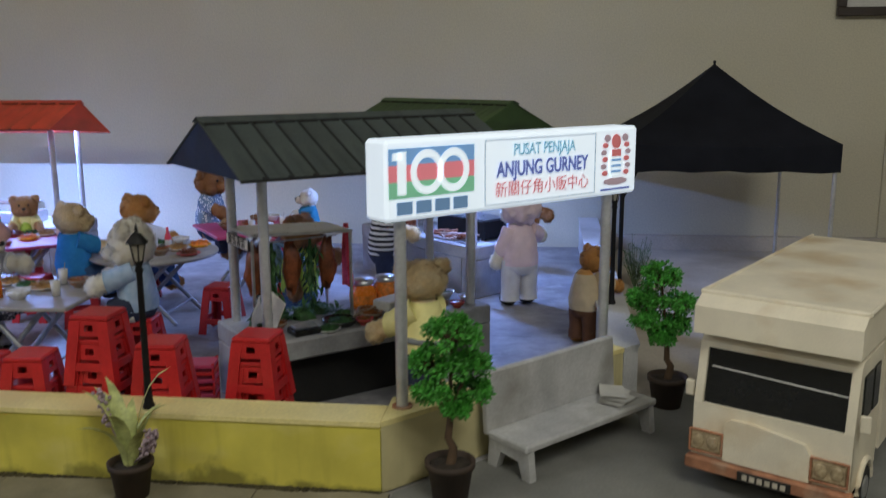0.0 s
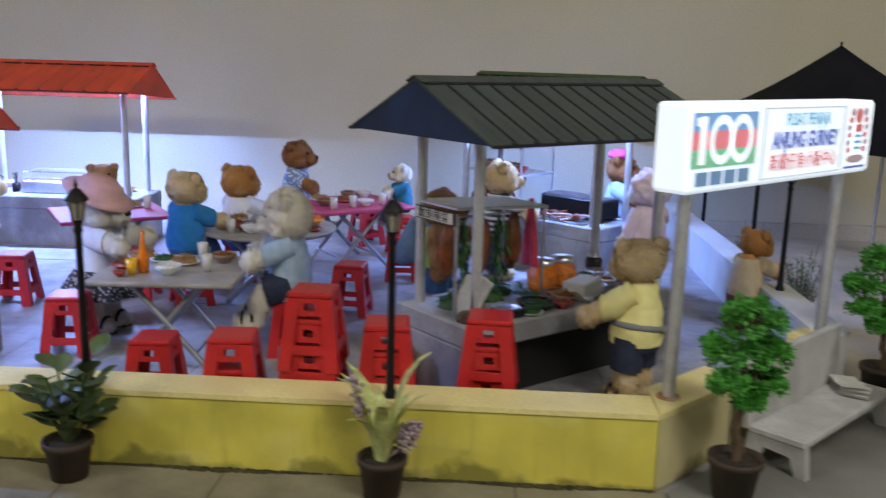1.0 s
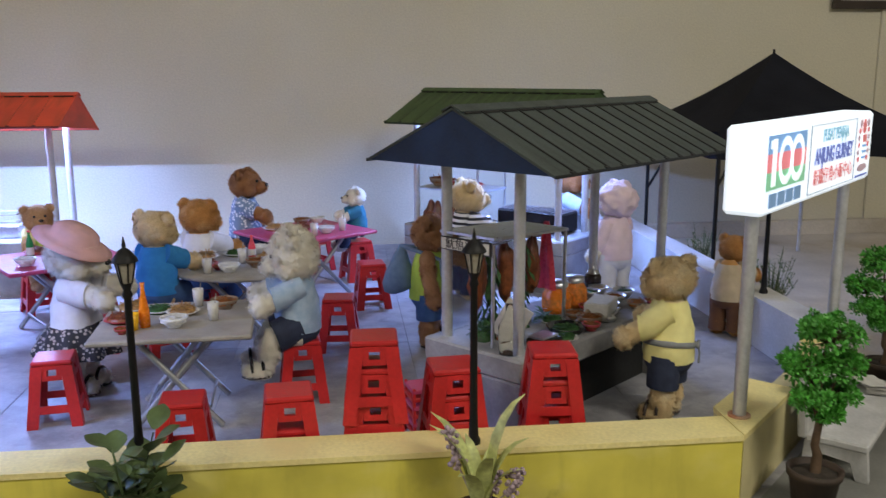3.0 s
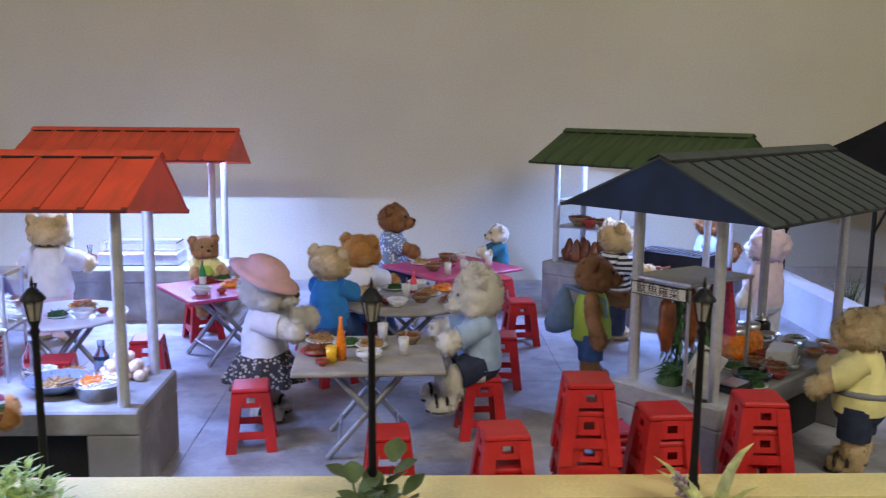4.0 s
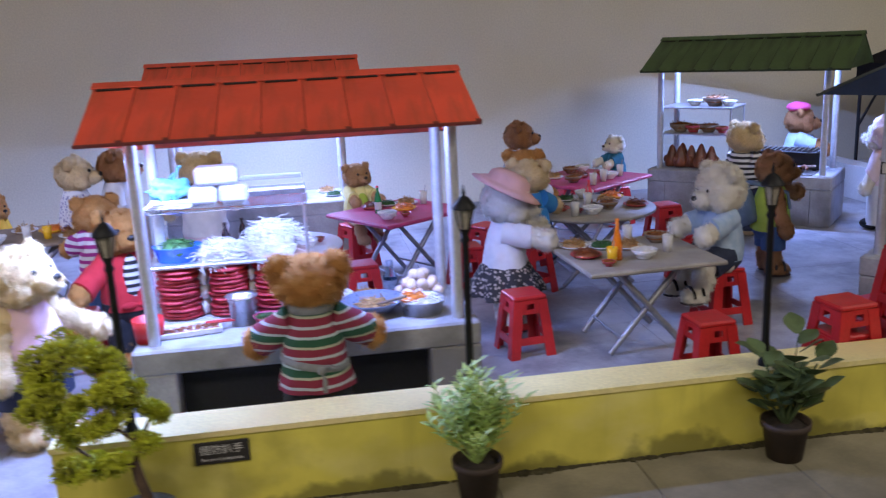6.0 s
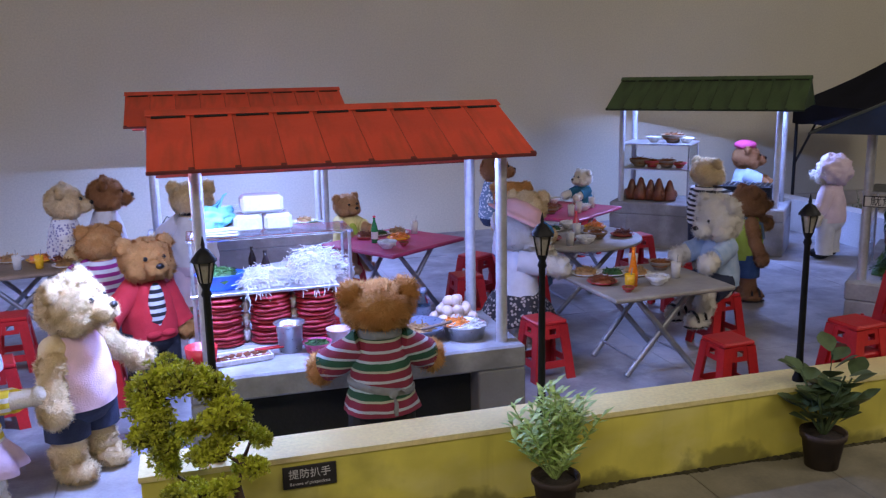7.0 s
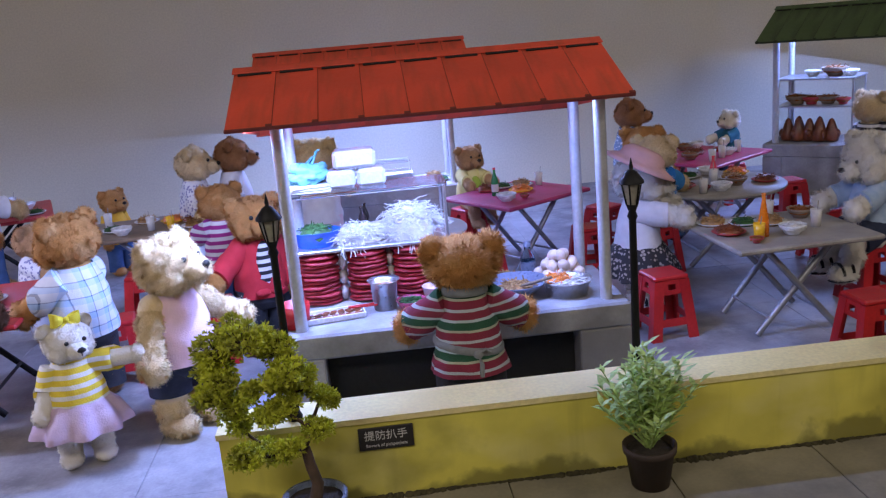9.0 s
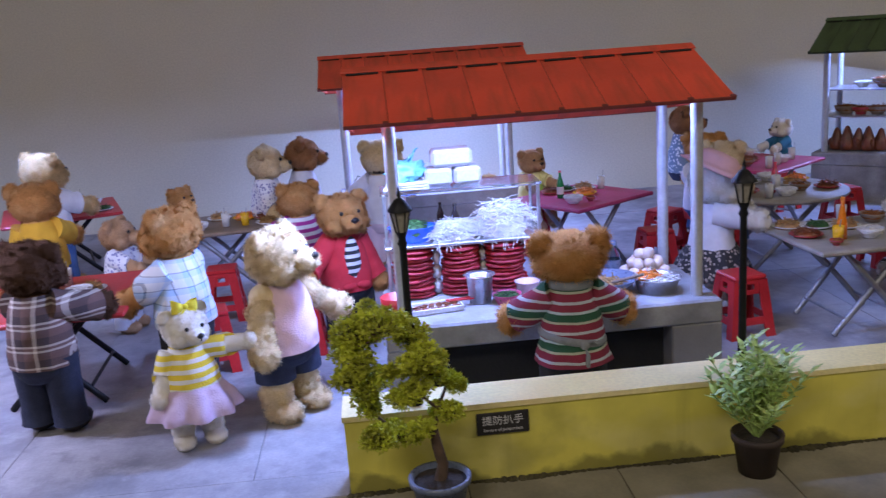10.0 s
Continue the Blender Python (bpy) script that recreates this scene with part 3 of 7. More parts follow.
def thing(name, m, label, category, group="", kind=""):
    ob = new(name)
    ob.empty_display_size = 0.02
    ob.matrix_basis = m
    return tagged(ob, label, category, group, kind)


def solid(name, form, material, label, category, m=None, group="", kind=""):
    """A thing that is one mesh."""
    ob = part(name, form, material, None, "", m)
    return tagged(ob, label, category, group, kind)


def lettering(text, size, material, parent, m, name="lettering", label="", bold=0.0):
    cu = bpy.data.curves.new(name, "FONT")
    cu.offset = bold
    cu.body, cu.size, cu.extrude, cu.align_x, cu.align_y = text, size, 0.0004, "CENTER", "CENTER"
    tmp = bpy.data.objects.new(name, cu)
    scene.collection.objects.link(tmp)
    me = bpy.data.meshes.new_from_object(tmp.evaluated_get(bpy.context.evaluated_depsgraph_get()))
    bpy.data.objects.remove(tmp)
    me.materials.clear()
    me.materials.append(material)
    me.name = name
    return part(name, me, material, parent, label, m)


def structure(name, form, material, label):
    return solid(name, form, material, label, "structure", kind="structure")


# ---- room and ground ----
BACK = 2.2
structure("wall_north", Form().box((-1.0, BACK + 0.06, 0.95), (9.0, 0.12, 2.7)), M["back_wall"], "plain taupe painted wall behind the display")
structure("wall_east", Form().box((3.46, -0.4, 0.95), (0.12, 5.3, 2.7)), M["back_wall"], "plain taupe painted side wall")
structure("wall_west", Form().box((-5.46, -0.4, 0.95), (0.12, 5.3, 2.7)), M["back_wall"], "plain taupe painted side wall")
structure("wall_south", Form().box((-1.0, -3.06, 0.95), (9.0, 0.12, 2.7)), M["back_wall"], "plain taupe painted wall across the aisle")
structure("ceiling", Form().box((-1.0, -0.4, 2.34), (9.0, 5.4, 0.08)), M["ceiling"], "plain off-white painted ceiling")
structure("ground", Form().box((-1.0, -0.4, -0.055), (9.0, 5.4, 0.1)), M["ground"], "worn grey cement base under the display")
structure("road", Form().prism([(0.02, -2.95), (3.3, -2.95), (3.3, 0.62), (0.62, 0.62), (0.47, 0.46), (0.02, 0.0)], -0.004, 0.0), M["asphalt"], "dark grey model asphalt round the truck")
structure("pavement_east", Form().prism([(0.474, 0.468), (0.618, 0.624), (3.3, 0.624), (3.3, 2.19), (0.474, 2.19)], -0.004, 0.003), M["sand"], "beige cement ground beyond the road")
structure("trim", Form().box((2.6, BACK - 0.006, 0.9), (2.1, 0.012, 2.6), 0.002), M["back_wall"], "shallow taupe wall panel beside the picture")
structure("baseboard", Form().box((1.9, BACK - 0.02, 0.03), (2.8, 0.04, 0.06), 0.004), M["sand"], "low beige plinth along the wall foot")

# low walls round the court
WH, WT = 0.125, 0.075
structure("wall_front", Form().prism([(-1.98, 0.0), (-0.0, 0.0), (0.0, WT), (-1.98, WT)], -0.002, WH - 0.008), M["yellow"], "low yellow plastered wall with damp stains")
structure("wall_front_capping", Form().prism([(-1.983, -0.003), (0.0, -0.003), (0.0, WT + 0.002), (-1.983, WT + 0.002)], WH - 0.0085, WH), M["capping"], "pale yellow painted top of the low wall")


def slant(t0, t1, h, cap):
    """A stretch of the slanting wall between two shares of its length."""
    p, q = Vector((0.0015, 0.0)), Vector((0.435, 0.452))
    n = Vector((-0.72, 0.69)) * 0.075
    c, d = p.lerp(q, t0), p.lerp(q, t1)
    e, g = (d + n), (c + n) if t0 > 0 else Vector((0.0015, 0.112))
    k = 0.002
    structure("wall_corner", Form().prism([tuple(c), tuple(d), tuple(e), tuple(g)], -0.002, h - 0.008), M["pale_wall"], "slanting low wall of pale stained plaster")
    if cap:
        structure("wall_corner_capping", Form().prism([(c.x, c.y - k), (d.x + k, d.y - k), (e.x, e.y + k), (g.x, g.y + k)], h - 0.0085, h + 0.001), M["capping"], "stained yellow top of the slanting wall")


slant(0.0, 0.40, WH, True)
slant(0.4005, 0.90, 0.085, False)
slant(0.9005, 1.0, WH, True)
structure("wall_side", Form().prism([(0.437, 0.455), (0.47, 0.49), (0.47, 2.19), (0.4, 2.19), (0.4, 0.49)], -0.002, WH - 0.008), M["white_wall"], "low white plastered side wall of the court")
structure("wall_side_capping", Form().prism([(0.439, 0.455), (0.473, 0.49), (0.473, 2.19), (0.397, 2.19), (0.397, 0.492)], WH - 0.0085, WH), M["white_wall"], "white painted top of the side wall")


def sign_plate():
    t = thing("warning_plate", pose(-1.748, 0.0, 0.092), "small black warning plate with white characters on the wall", "sign")
    part("plate", Form().box((0, -0.002, 0), (0.078, 0.004, 0.034), 0.0008), M["plate"], t)
    lettering("提防扒手", 0.0155, M["white_paper"], t, pose(0, -0.0046, 0.0045, 90), label="white characters")
    lettering("Beware of pickpockets", 0.0064, M["white_paper"], t, pose(0, -0.0046, -0.0095, 90), label="small white words")


sign_plate()

# ---- stalls ----
CT = 0.165


def stall(m, roof, seam, gable, label, back=0.13, front=-0.11, u0=-0.29, u1=0.30, lit=True, power=1.0, led=(0.0, 0.583), side=0.0, strip=False, pier=(0.065, 0.065), tilt=0.0, ridge=0.608, pitch=24.9, slope=0.24, shift=0.0, L=0.325, n=9, rib=0.0007):
    """tilt: degrees by which the whole roof leans up at its front (-y) side; slope: length of one side of the roof."""
    s = thing("hawker_stall", m, label, "food stall", "stalls of the food court")
    T = 0.005
    # cement counter: two end piers, slab, black box painting the shade of the hollow below
    body = Form()
    body.box(((u0 + u1) / 2, (front + back) / 2, CT - 0.022), (u1 - u0, back - front, 0.044), 0.004)
    for a, w in ((u0 + pier[0] / 2, pier[0]), (u1 - pier[1] / 2, pier[1])):
        body.box((a, (front + back) / 2, (CT - 0.044) / 2), (w, back - front - 0.004, CT - 0.044), 0.003)
    h0, h1 = u0 + pier[0], u1 - pier[1]
    body.box(((h0 + h1) / 2, back - 0.012, (CT - 0.044) / 2), (h1 - h0, 0.02, CT - 0.044))
    part("counter", body, M["counter"], s, "grey cement counter")
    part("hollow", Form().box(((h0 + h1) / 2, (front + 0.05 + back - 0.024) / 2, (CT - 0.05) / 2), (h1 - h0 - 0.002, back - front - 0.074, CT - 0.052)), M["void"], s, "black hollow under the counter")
    R = pose(0, shift, ridge, -tilt)
    ca, sa = math.cos(radians(pitch)), math.sin(radians(pitch))
    for a in (u0 + 0.035, u1 - 0.035):
        for b in (front + 0.035, back - 0.03):
            q = b - shift
            ang = pitch + (tilt if q > 0 else -tilt)
            head = ridge - abs(q) * math.tan(radians(ang)) - 0.004
            part("post", Form().tube([(a, b, CT - 0.002), (a, b, head)], 0.0105, 14), M["post"], s, "silver pipe post")
    # roof: overlapping sheets whose one edge stands proud of the next, gables, ridge cap
    w = 2 * L / n
    lap = 1.2 * n / 9
    pm = Form().box((0, 0, 0), (w + 0.0004, slope, T), 0.0008, turn=Matrix.Rotation(radians(-lap), 3, "Y")).mesh("roof_panel", [roof])
    # dark strip whose colour draws the shadow line of each lap step
    rm = Form().box((0, 0, 0), (rib, slope + 0.001, 0.003 + 2 * (rib - 0.0007))).mesh("roof_seam", [seam])
    nub = Form().box((0, 0, 0), (0.010, 0.007, 0.0045), 0.001).mesh("eave_nub", [seam])
    em = Form().box((0, 0, 0), (2 * L + 0.002, 0.003, 0.0065), 0.001).mesh("eave_edge", [seam])
    for sgn in (-1, 1):
        S = R @ pose(0, 0, 0, -sgn * pitch)
        for k in range(n):
            part("roof_panel", pm, roof, s, m=S @ pose(-L + w * (k + 0.5), sgn * slope / 2, 0))
        for k in range(n):
            x = -L + w * (k + 1)
            if k < n - 1:
                part("roof_seam", rm, seam, s, m=S @ pose(x + 0.0005, sgn * slope / 2, 0.0012))
            part("eave_nub", nub, seam, s, m=S @ pose(x - 0.004, sgn * (slope - 0.002), 0.0032))
        part("eave_edge", em, seam, s, m=S @ pose(0, sgn * slope, 0))
        g = Form(R)
        x = sgn * (L - 0.002)
        yy, zz = (slope - 0.006) * ca, -(slope - 0.006) * sa - 0.002
        g.add([(x, -yy, zz), (x, yy, zz), (x, 0, -0.003), (x - sgn * 0.006, -yy, zz), (x - sgn * 0.006, yy, zz), (x - sgn * 0.006, 0, -0.003)],
              [[0, 1, 2][::sgn], [3, 5, 4][::sgn], [0, 3, 4, 1][::sgn], [1, 4, 5, 2][::sgn], [2, 5, 3, 0][::sgn]])
        part("gable", g, gable, s)
        part("ridge_flap", Form(S).box((0, sgn * 0.011, 0.0052), (2 * L + 0.006, 0.024, 0.003), 0.0008), roof, s)
    # black bars painted as the dark gaps under the ridge cap
    dm = Form().box((0, 0, 0), (w * 0.8, 0.0055, 0.0022)).mesh("ridge_gap", [M["void"]])
    for k in range(n):
        for sgn in (-1, 1):
            part("ridge_gap", dm, M["void"], s, m=R @ pose(0, 0, 0, -sgn * pitch) @ pose(-L + w * (k + 0.5), sgn * 0.0262, 0.0040))
    if strip:
        # added pink strip and flap, drawn for the back slope seen under the front eave
        yb, zb = back - 0.03, ridge - (back - 0.03 - shift) * math.tan(radians(pitch + tilt)) - 0.012
        part("film_strip", Form().box((0.0, yb + 0.013, zb - 0.004), (0.43, 0.0015, 0.004), turn=Matrix.Rotation(radians(1.2), 3, "Y")), M["red_film"], s, "thin pinkish red strip under the far eave")
        part("film_flap", Form().box((0.262, yb + 0.013, zb - 0.006), (0.062, 0.0015, 0.026), 0.0005), M["pink_flap"], s, "bright pink plastic film by the corner post")
    if lit:
        part("led_tube", Form().tube([(-0.27, led[0], led[1]), (0.27, led[0], led[1])], 0.005, 8), LED, s, "cool white light tube")
        area_lamp("led_lamp", m @ pose(0, led[0], led[1] - 0.011), 0.54, 0.012, LED_LAMP * power, (0.28, 0.42, 1.0))
        if side:
            # the tube's light past its open end
            e = m @ Vector((-0.275, led[0] + 0.03, led[1] - 0.03))
            area_lamp("led_lamp", look(e, m @ Vector((-0.6, -0.12, 0.18))), 0.1, 0.012, LED_LAMP * side, (0.34, 0.48, 1.0))
    return s


LED = glow("cool_led_tube", (0.75, 0.85, 1.0), 6.0)
RF = pose(-1.625, 0.423, 0)
RB = pose(-1.728, 1.667, 0, 0, 0, 180)
GR = pose(-0.074, 1.583, 0, 0, 0, 137.0)
BL = pose(-0.162, 0.513, 0, 0, 0, 40.6)
stall(RF, M["red_roof"], M["red_seam"], M["red_roof"], "food stall with orange-red sheet roof and cement counter", back=0.08, front=-0.17, u0=-0.285, u1=0.315, power=0.34, led=(-0.118, 0.536), side=0.32, strip=True, pier=(0.07, 0.092), tilt=7.3, ridge=0.600, pitch=28.5, slope=0.226, shift=0.012, L=0.322)
stall(RB, M["red_roof"], M["red_seam"], M["red_roof"], "drinks stall with red sheet roof by the wall", back=0.12, front=-0.12, power=1.0, tilt=-4.5, ridge=0.604, pitch=26.5, slope=0.236)
stall(GR, M["green_roof"], M["green_seam"], M["green_roof"], "grill stall with moss-green sheet roof", back=0.115, front=-0.12, u0=-0.275, u1=0.335, power=0.58, n=11, rib=0.0014)
stall(BL, M["black_roof"], M["black_seam"], M["navy"], "unlit food stall with charcoal roof and navy gables", lit=False, u0=-0.265, u1=0.31, n=13, rib=0.0034)

# ---- sign on two poles ----


def light_sign():
    a = math.degrees(math.atan2(0.434, 0.436))
    s = thing("sign_board", pose(0.014, 0.016, 0.457, 0, 0, a), "long lit white signboard on two silver poles", "sign")
    Lg, H, Dp = 0.612, 0.133, 0.062
    face = glow("lit_white_acrylic", (0.86, 0.93, 1.0), 0.58)
    part("light_box", Form().box((Lg / 2, Dp / 2, H / 2), (Lg, Dp, H), 0.006), face, s, "glowing white acrylic box")
    col = {k: glow("lit_" + k, c, e) for k, c, e in (("blue", (0.18, 0.33, 0.58), 0.5), ("red", (0.68, 0.2, 0.23), 0.5), ("green", (0.2, 0.46, 0.28), 0.5), ("navy", (0.11, 0.14, 0.38), 0.5),
                                                     ("sky", (0.2, 0.38, 0.48), 0.5), ("crimson", (0.5, 0.14, 0.14), 0.5), ("white", (0.88, 0.95, 1.0), 0.58), ("brown", (0.36, 0.26, 0.29), 0.5), ("line", (0.3, 0.34, 0.4), 0.3), ("slate", (0.14, 0.24, 0.40), 0.45))}
    y = -0.0012

    def patch(name, cx, cz, w, h, c, lift=0.0):
        part(name, Form().box((cx, y - lift, cz), (w, 0.0016, h)), col[c], s)

    for k, c in enumerate(("green", "red", "blue")):
        patch("stripe", 0.094, 0.0515 + k * 0.027, 0.178, 0.027, c)
    patch("numeral_bar", 0.030, 0.0785, 0.017, 0.070, "white", 0.001)
    patch("numeral_bar", 0.021, 0.106, 0.018, 0.012, "white", 0.001)
    for cx in (0.081, 0.136):
        ring = Form()
        for i in range(28):
            a0, a1 = 2 * math.pi * i / 28, 2 * math.pi * (i + 1) / 28
            pts = [(cx + r * 0.92 * math.cos(t), y - 0.0022, 0.0785 + r * math.sin(t)) for r, t in ((0.037, a0), (0.037, a1), (0.024, a1), (0.024, a0))]
            ring.add(pts, [[0, 1, 2, 3]])
        part("numeral_ring", ring, col["white"], s)
    for k in range(4):
        patch("brand_bar", 0.036 + k * 0.039, 0.0215, 0.031, 0.021, "slate")
    for cx in (0.208, 0.487):
        patch("divider", cx, H / 2, 0.0012, H - 0.018, "line")
    patch("divider", 0.348, 0.01, 0.28, 0.001, "line")
    patch("divider", 0.348, H - 0.01, 0.28, 0.001, "line")
    lettering("PUSAT PENJAJA", 0.0255, col["sky"], s, pose(0.352, y - 0.001, 0.103, 90) @ Matrix.Diagonal((0.9, 1.15, 1, 1)), bold=0.0004)
    lettering("ANJUNG GURNEY", 0.029, col["navy"], s, pose(0.350, y - 0.001, 0.069, 90) @ Matrix.Diagonal((0.98, 1.3, 1, 1)), bold=0.0008)
    lettering("新關仔角小販中心", 0.030, col["crimson"], s, pose(0.350, y - 0.001, 0.033, 90))
    # crest as plain shapes
    part("crest_shield", Form().ball((0.547, y, 0.062), (0.020, 0.0012, 0.032), 14, 8), col["white"], s)
    for k in range(3):
        patch("crest_wave", 0.547, 0.047 + k * 0.011, 0.028, 0.0048, "blue", 0.0012)
    patch("crest_band", 0.547, 0.083, 0.026, 0.014, "crimson", 0.001)
    for q in (-1, 1):
        for i in range(5):
            part("crest_side", Form().ball((0.547 + q * (0.031 + 0.004 * (i % 2)), y, 0.044 + 0.0135 * i), (0.009, 0.001, 0.0056), 10, 6), col["brown" if i % 2 else "crimson"], s)
        part("crest_side", Form().ball((0.547 + q * 0.026, y, 0.112), (0.010, 0.001, 0.008), 10, 8), col["brown"], s)
    part("crest_top", Form().ball((0.547, y, 0.105), (0.014, 0.001, 0.015), 10, 8), col["crimson"], s)
    part("crest_base", Form().ball((0.547, y, 0.027), (0.036, 0.001, 0.008), 10, 6), col["brown"], s)
    patch("brand_bar", 0.547, 0.012, 0.085, 0.004, "navy")
    for px in (0.048, 0.560):
        part("pole", Form().tube([(px, 0.031, -0.334), (px, 0.031, 0.002)], 0.0105, 14), M["post"], s, "silver pipe pole")
        part("flange", Form().tube([(px, 0.031, -0.334), (px, 0.031, -0.328)], 0.018, 14), M["rust"], s, "rusty foot flange")


light_sign()

# ---- lamp posts ----


def lantern():
    t = thing("street_lamp", pose(0, 0, 0), "slim black model street lamp with lantern head", "street lamp", "lamps on the low wall")
    part("post", Form().lathe([(0.0105, 0), (0.0105, 0.006), (0.0075, 0.012), (0.006, 0.05), (0.0052, 0.24), (0.0075, 0.245), (0.005, 0.252), (0.009, 0.262)], n=12), M["black"], t)
    part("lantern_glass", Form().lathe([(0.0075, 0.262), (0.0135, 0.292)], n=6), M["lamp_glass"], t, "dull lantern glass")
    cage = Form()
    for k in range(6):
        a = k * math.pi / 3
        cage.tube([(0.008 * math.cos(a), 0.008 * math.sin(a), 0.262), (0.0142 * math.cos(a), 0.0142 * math.sin(a), 0.293)], 0.0012, 5)
    cage.lathe([(0.018, 0.292), (0.0175, 0.295), (0.0075, 0.308), (0.0025, 0.311), (0.003, 0.315), (0.0005, 0.327)], n=12)
    part("lantern_cage", cage, M["black"], t)
    return t


first = lantern()
LAMPS = [(-0.412, 0.022), (-0.895, 0.022), (-1.375, 0.022), (-1.873, 0.022), (0.435, 0.82)]
first.matrix_basis = pose(*LAMPS[0], WH)
for x, y in LAMPS[1:]:
    copy_thing(first, pose(x, y, WH))

# ---- bears ----


def bear(x, y, toward, H, fur_kind, label, top=None, bottom=None, skirt=None, arms=((0.5, 0.2, -0.8), (0.5, 0.2, -0.8)), sit=None, hat=None, sleeve=0.62,
         shoes=None, tufts=2600, lean=0.0, extra=None, head_turn=0.0, belt=None, seed=1, shag=1.0, hem=0.35, flat=1.0, sandals=None, plump=0.87, flare=0.182, nod=0.0, head=0.92):
    """A plush bear as one mesh. toward: the way it faces, in degrees from +x. arms: outward, forward and up shares of each arm (its right, its left)."""
    rng = random.Random(seed)
    mats = [FUR[fur_kind], M["nose"]]

    def slot(m):
        if m not in mats:
            mats.append(m)
        return mats.index(m)

    f = Form(Matrix.Scale(H, 4))
    dz = 0.0 if sit is None else sit / H - 0.285
    fz = tufts / 2600

    def furry(c, r, share, keep=None, turn=None):
        f.slot = 0
        big = share > 300
        f.ball(c, r, 56 if big else 24, 36 if big else 15, turn, knots=0.05 if big else 0.05, seed=seed)
        f.fuzz(c, r, int(share * 13 * fz), 0.025 * shag, rng, turn, keep)

    # head
    hm = Matrix.Rotation(radians(head_turn), 3, "Z") @ Matrix.Rotation(radians(nod), 3, "X")
    hc = Vector((0, 0.012 + lean * 0.28, 0.812 + dz - 0.12 * (1 - head)))
    at = lambda q: hc + hm @ (Vector(q) * head)
    sized = lambda *q: tuple(k * head for k in q)
    furry(hc, sized(0.155, 0.138, 0.130 * flat), 1000, turn=hm)
    for q in (-1, 1):
        furry(at((q * 0.068, 0.052, -0.050 * flat)), sized(0.082, 0.072, 0.068), 150, turn=hm)
    for q in (-1, 1) if not (hat and hat[0] in ("brim", "hood")) else ():
        furry(at((q * 0.128, -0.010, 0.088 * flat)), sized(0.049, 0.029, 0.047), 150, turn=hm)
    furry(at((0, 0.130, -0.034)), sized(0.066, 0.076, 0.054), 130, turn=hm)
    f.slot = 1
    f.ball(at((0, 0.205, -0.010)), sized(0.027, 0.017, 0.019), 12, 7, hm, rough=0.2)
    f.tube([at((0, 0.207, -0.026)), at((0, 0.203, -0.047))], 0.0035, 5)
    f.tube([at((-0.026, 0.187, -0.058)), at((0, 0.200, -0.049)), at((0.026, 0.187, -0.058))], 0.0032, 5)
    for q in (-1, 1):
        f.ball(at((q * 0.058, 0.133, 0.030)), 0.0135, 8, 6)
    # trunk
    whole = f.m
    f.m = whole @ Matrix.Diagonal((plump, plump, 1, 1))
    trunk = [(0.02, 0.27), (0.11, 0.284), (0.152, 0.337), (0.162, 0.422), (0.148, 0.526), (0.122, 0.621), (0.09, 0.688), (0.05, 0.726)]
    f.slot = 0
    f.lathe(trunk, (0, 0, dz), 18, 1.0, 0.86)
    if top is None:
        f.fuzz((0, 0, 0.48 + dz), (0.155, 0.135, 0.23), int(600 * 13 * fz), 0.023 * shag, rng)
    else:
        f.slot = slot(top)
        lo = hem
        prof = [(r * 1.09 + 0.006, z) for r, z in trunk if z > lo and z < 0.71]
        skirted = [(flare, lo), (flare - 0.008, lo + 0.03), (0.19, lo + 0.075)] if flare > 0.19 else [(flare, lo)]
        prof = [q for q in prof if q[1] > skirted[-1][1] + 0.01]
        f.lathe(skirted + prof, (0, 0, dz), 40, 1.0, 0.88, crease=0.07, seed=seed)
    # arms
    for q, (o, fw, u) in zip((1, -1), arms):
        d = Vector((q * o, fw, u)).normalized()
        sh = Vector((q * 0.112, lean * 0.2, 0.63 + dz))
        el = sh + d * 0.15
        bend = (d + Vector((0, 0.25, 0))).normalized()
        ha = el + bend * 0.14
        f.slot = 0
        f.tube([sh, el, ha], [0.066, 0.060, 0.054], 10)
        furry(ha, 0.06, 130)
        if sleeve == 0:
            f.ball(sh, 0.068, 14, 9)
        tz = d.to_track_quat("Z", "Y").to_matrix()
        f.fuzz((el + ha) / 2, (0.052, 0.052, 0.10), int((120 if top else 260) * 13 * fz), 0.0215 * shag, rng, tz)
        if sleeve == 0 or top is None:
            f.fuzz((sh + el) / 2, (0.062, 0.062, 0.11), int(200 * 13 * fz), 0.0215 * shag, rng, tz)
        if top is not None and sleeve > 0:
            f.slot = slot(top)
            end = sh + (ha - sh) * sleeve
            line = [sh - d * 0.02, sh + (el - sh) * min(1, sleeve / 0.52), end]
            pts, rad = [], []
            for i in range(10):
                u = i / 9 * 2
                p = line[0].lerp(line[1], u) if u <= 1 else line[1].lerp(line[2], u - 1)
                pts.append(p)
                rad.append(0.076 + 0.007 * noise.noise(p * 22 + Vector((seed, 0, 0))) + (0.003 if i == 9 else 0))
            f.tube(pts, rad, 16)
    # legs
    for q in (-1, 1):
        hip = Vector((q * 0.085, 0, 0.34 + dz))
        if sit is None:
            knee, ankle = Vector((q * 0.092, 0.005, 0.19)), Vector((q * 0.097, 0.0, 0.055))
            foot = Vector((q * 0.1, 0.045, 0.048))
            fr = (0.068, 0.105, 0.048)
        else:
            knee = Vector((q * 0.11, 0.19, 0.325 + dz))
            drop = min(0.17, sit / H - 0.06)
            ankle = Vector((q * 0.12, 0.25, 0.325 + dz - drop))
            foot = ankle + Vector((0, 0.045, -0.015))
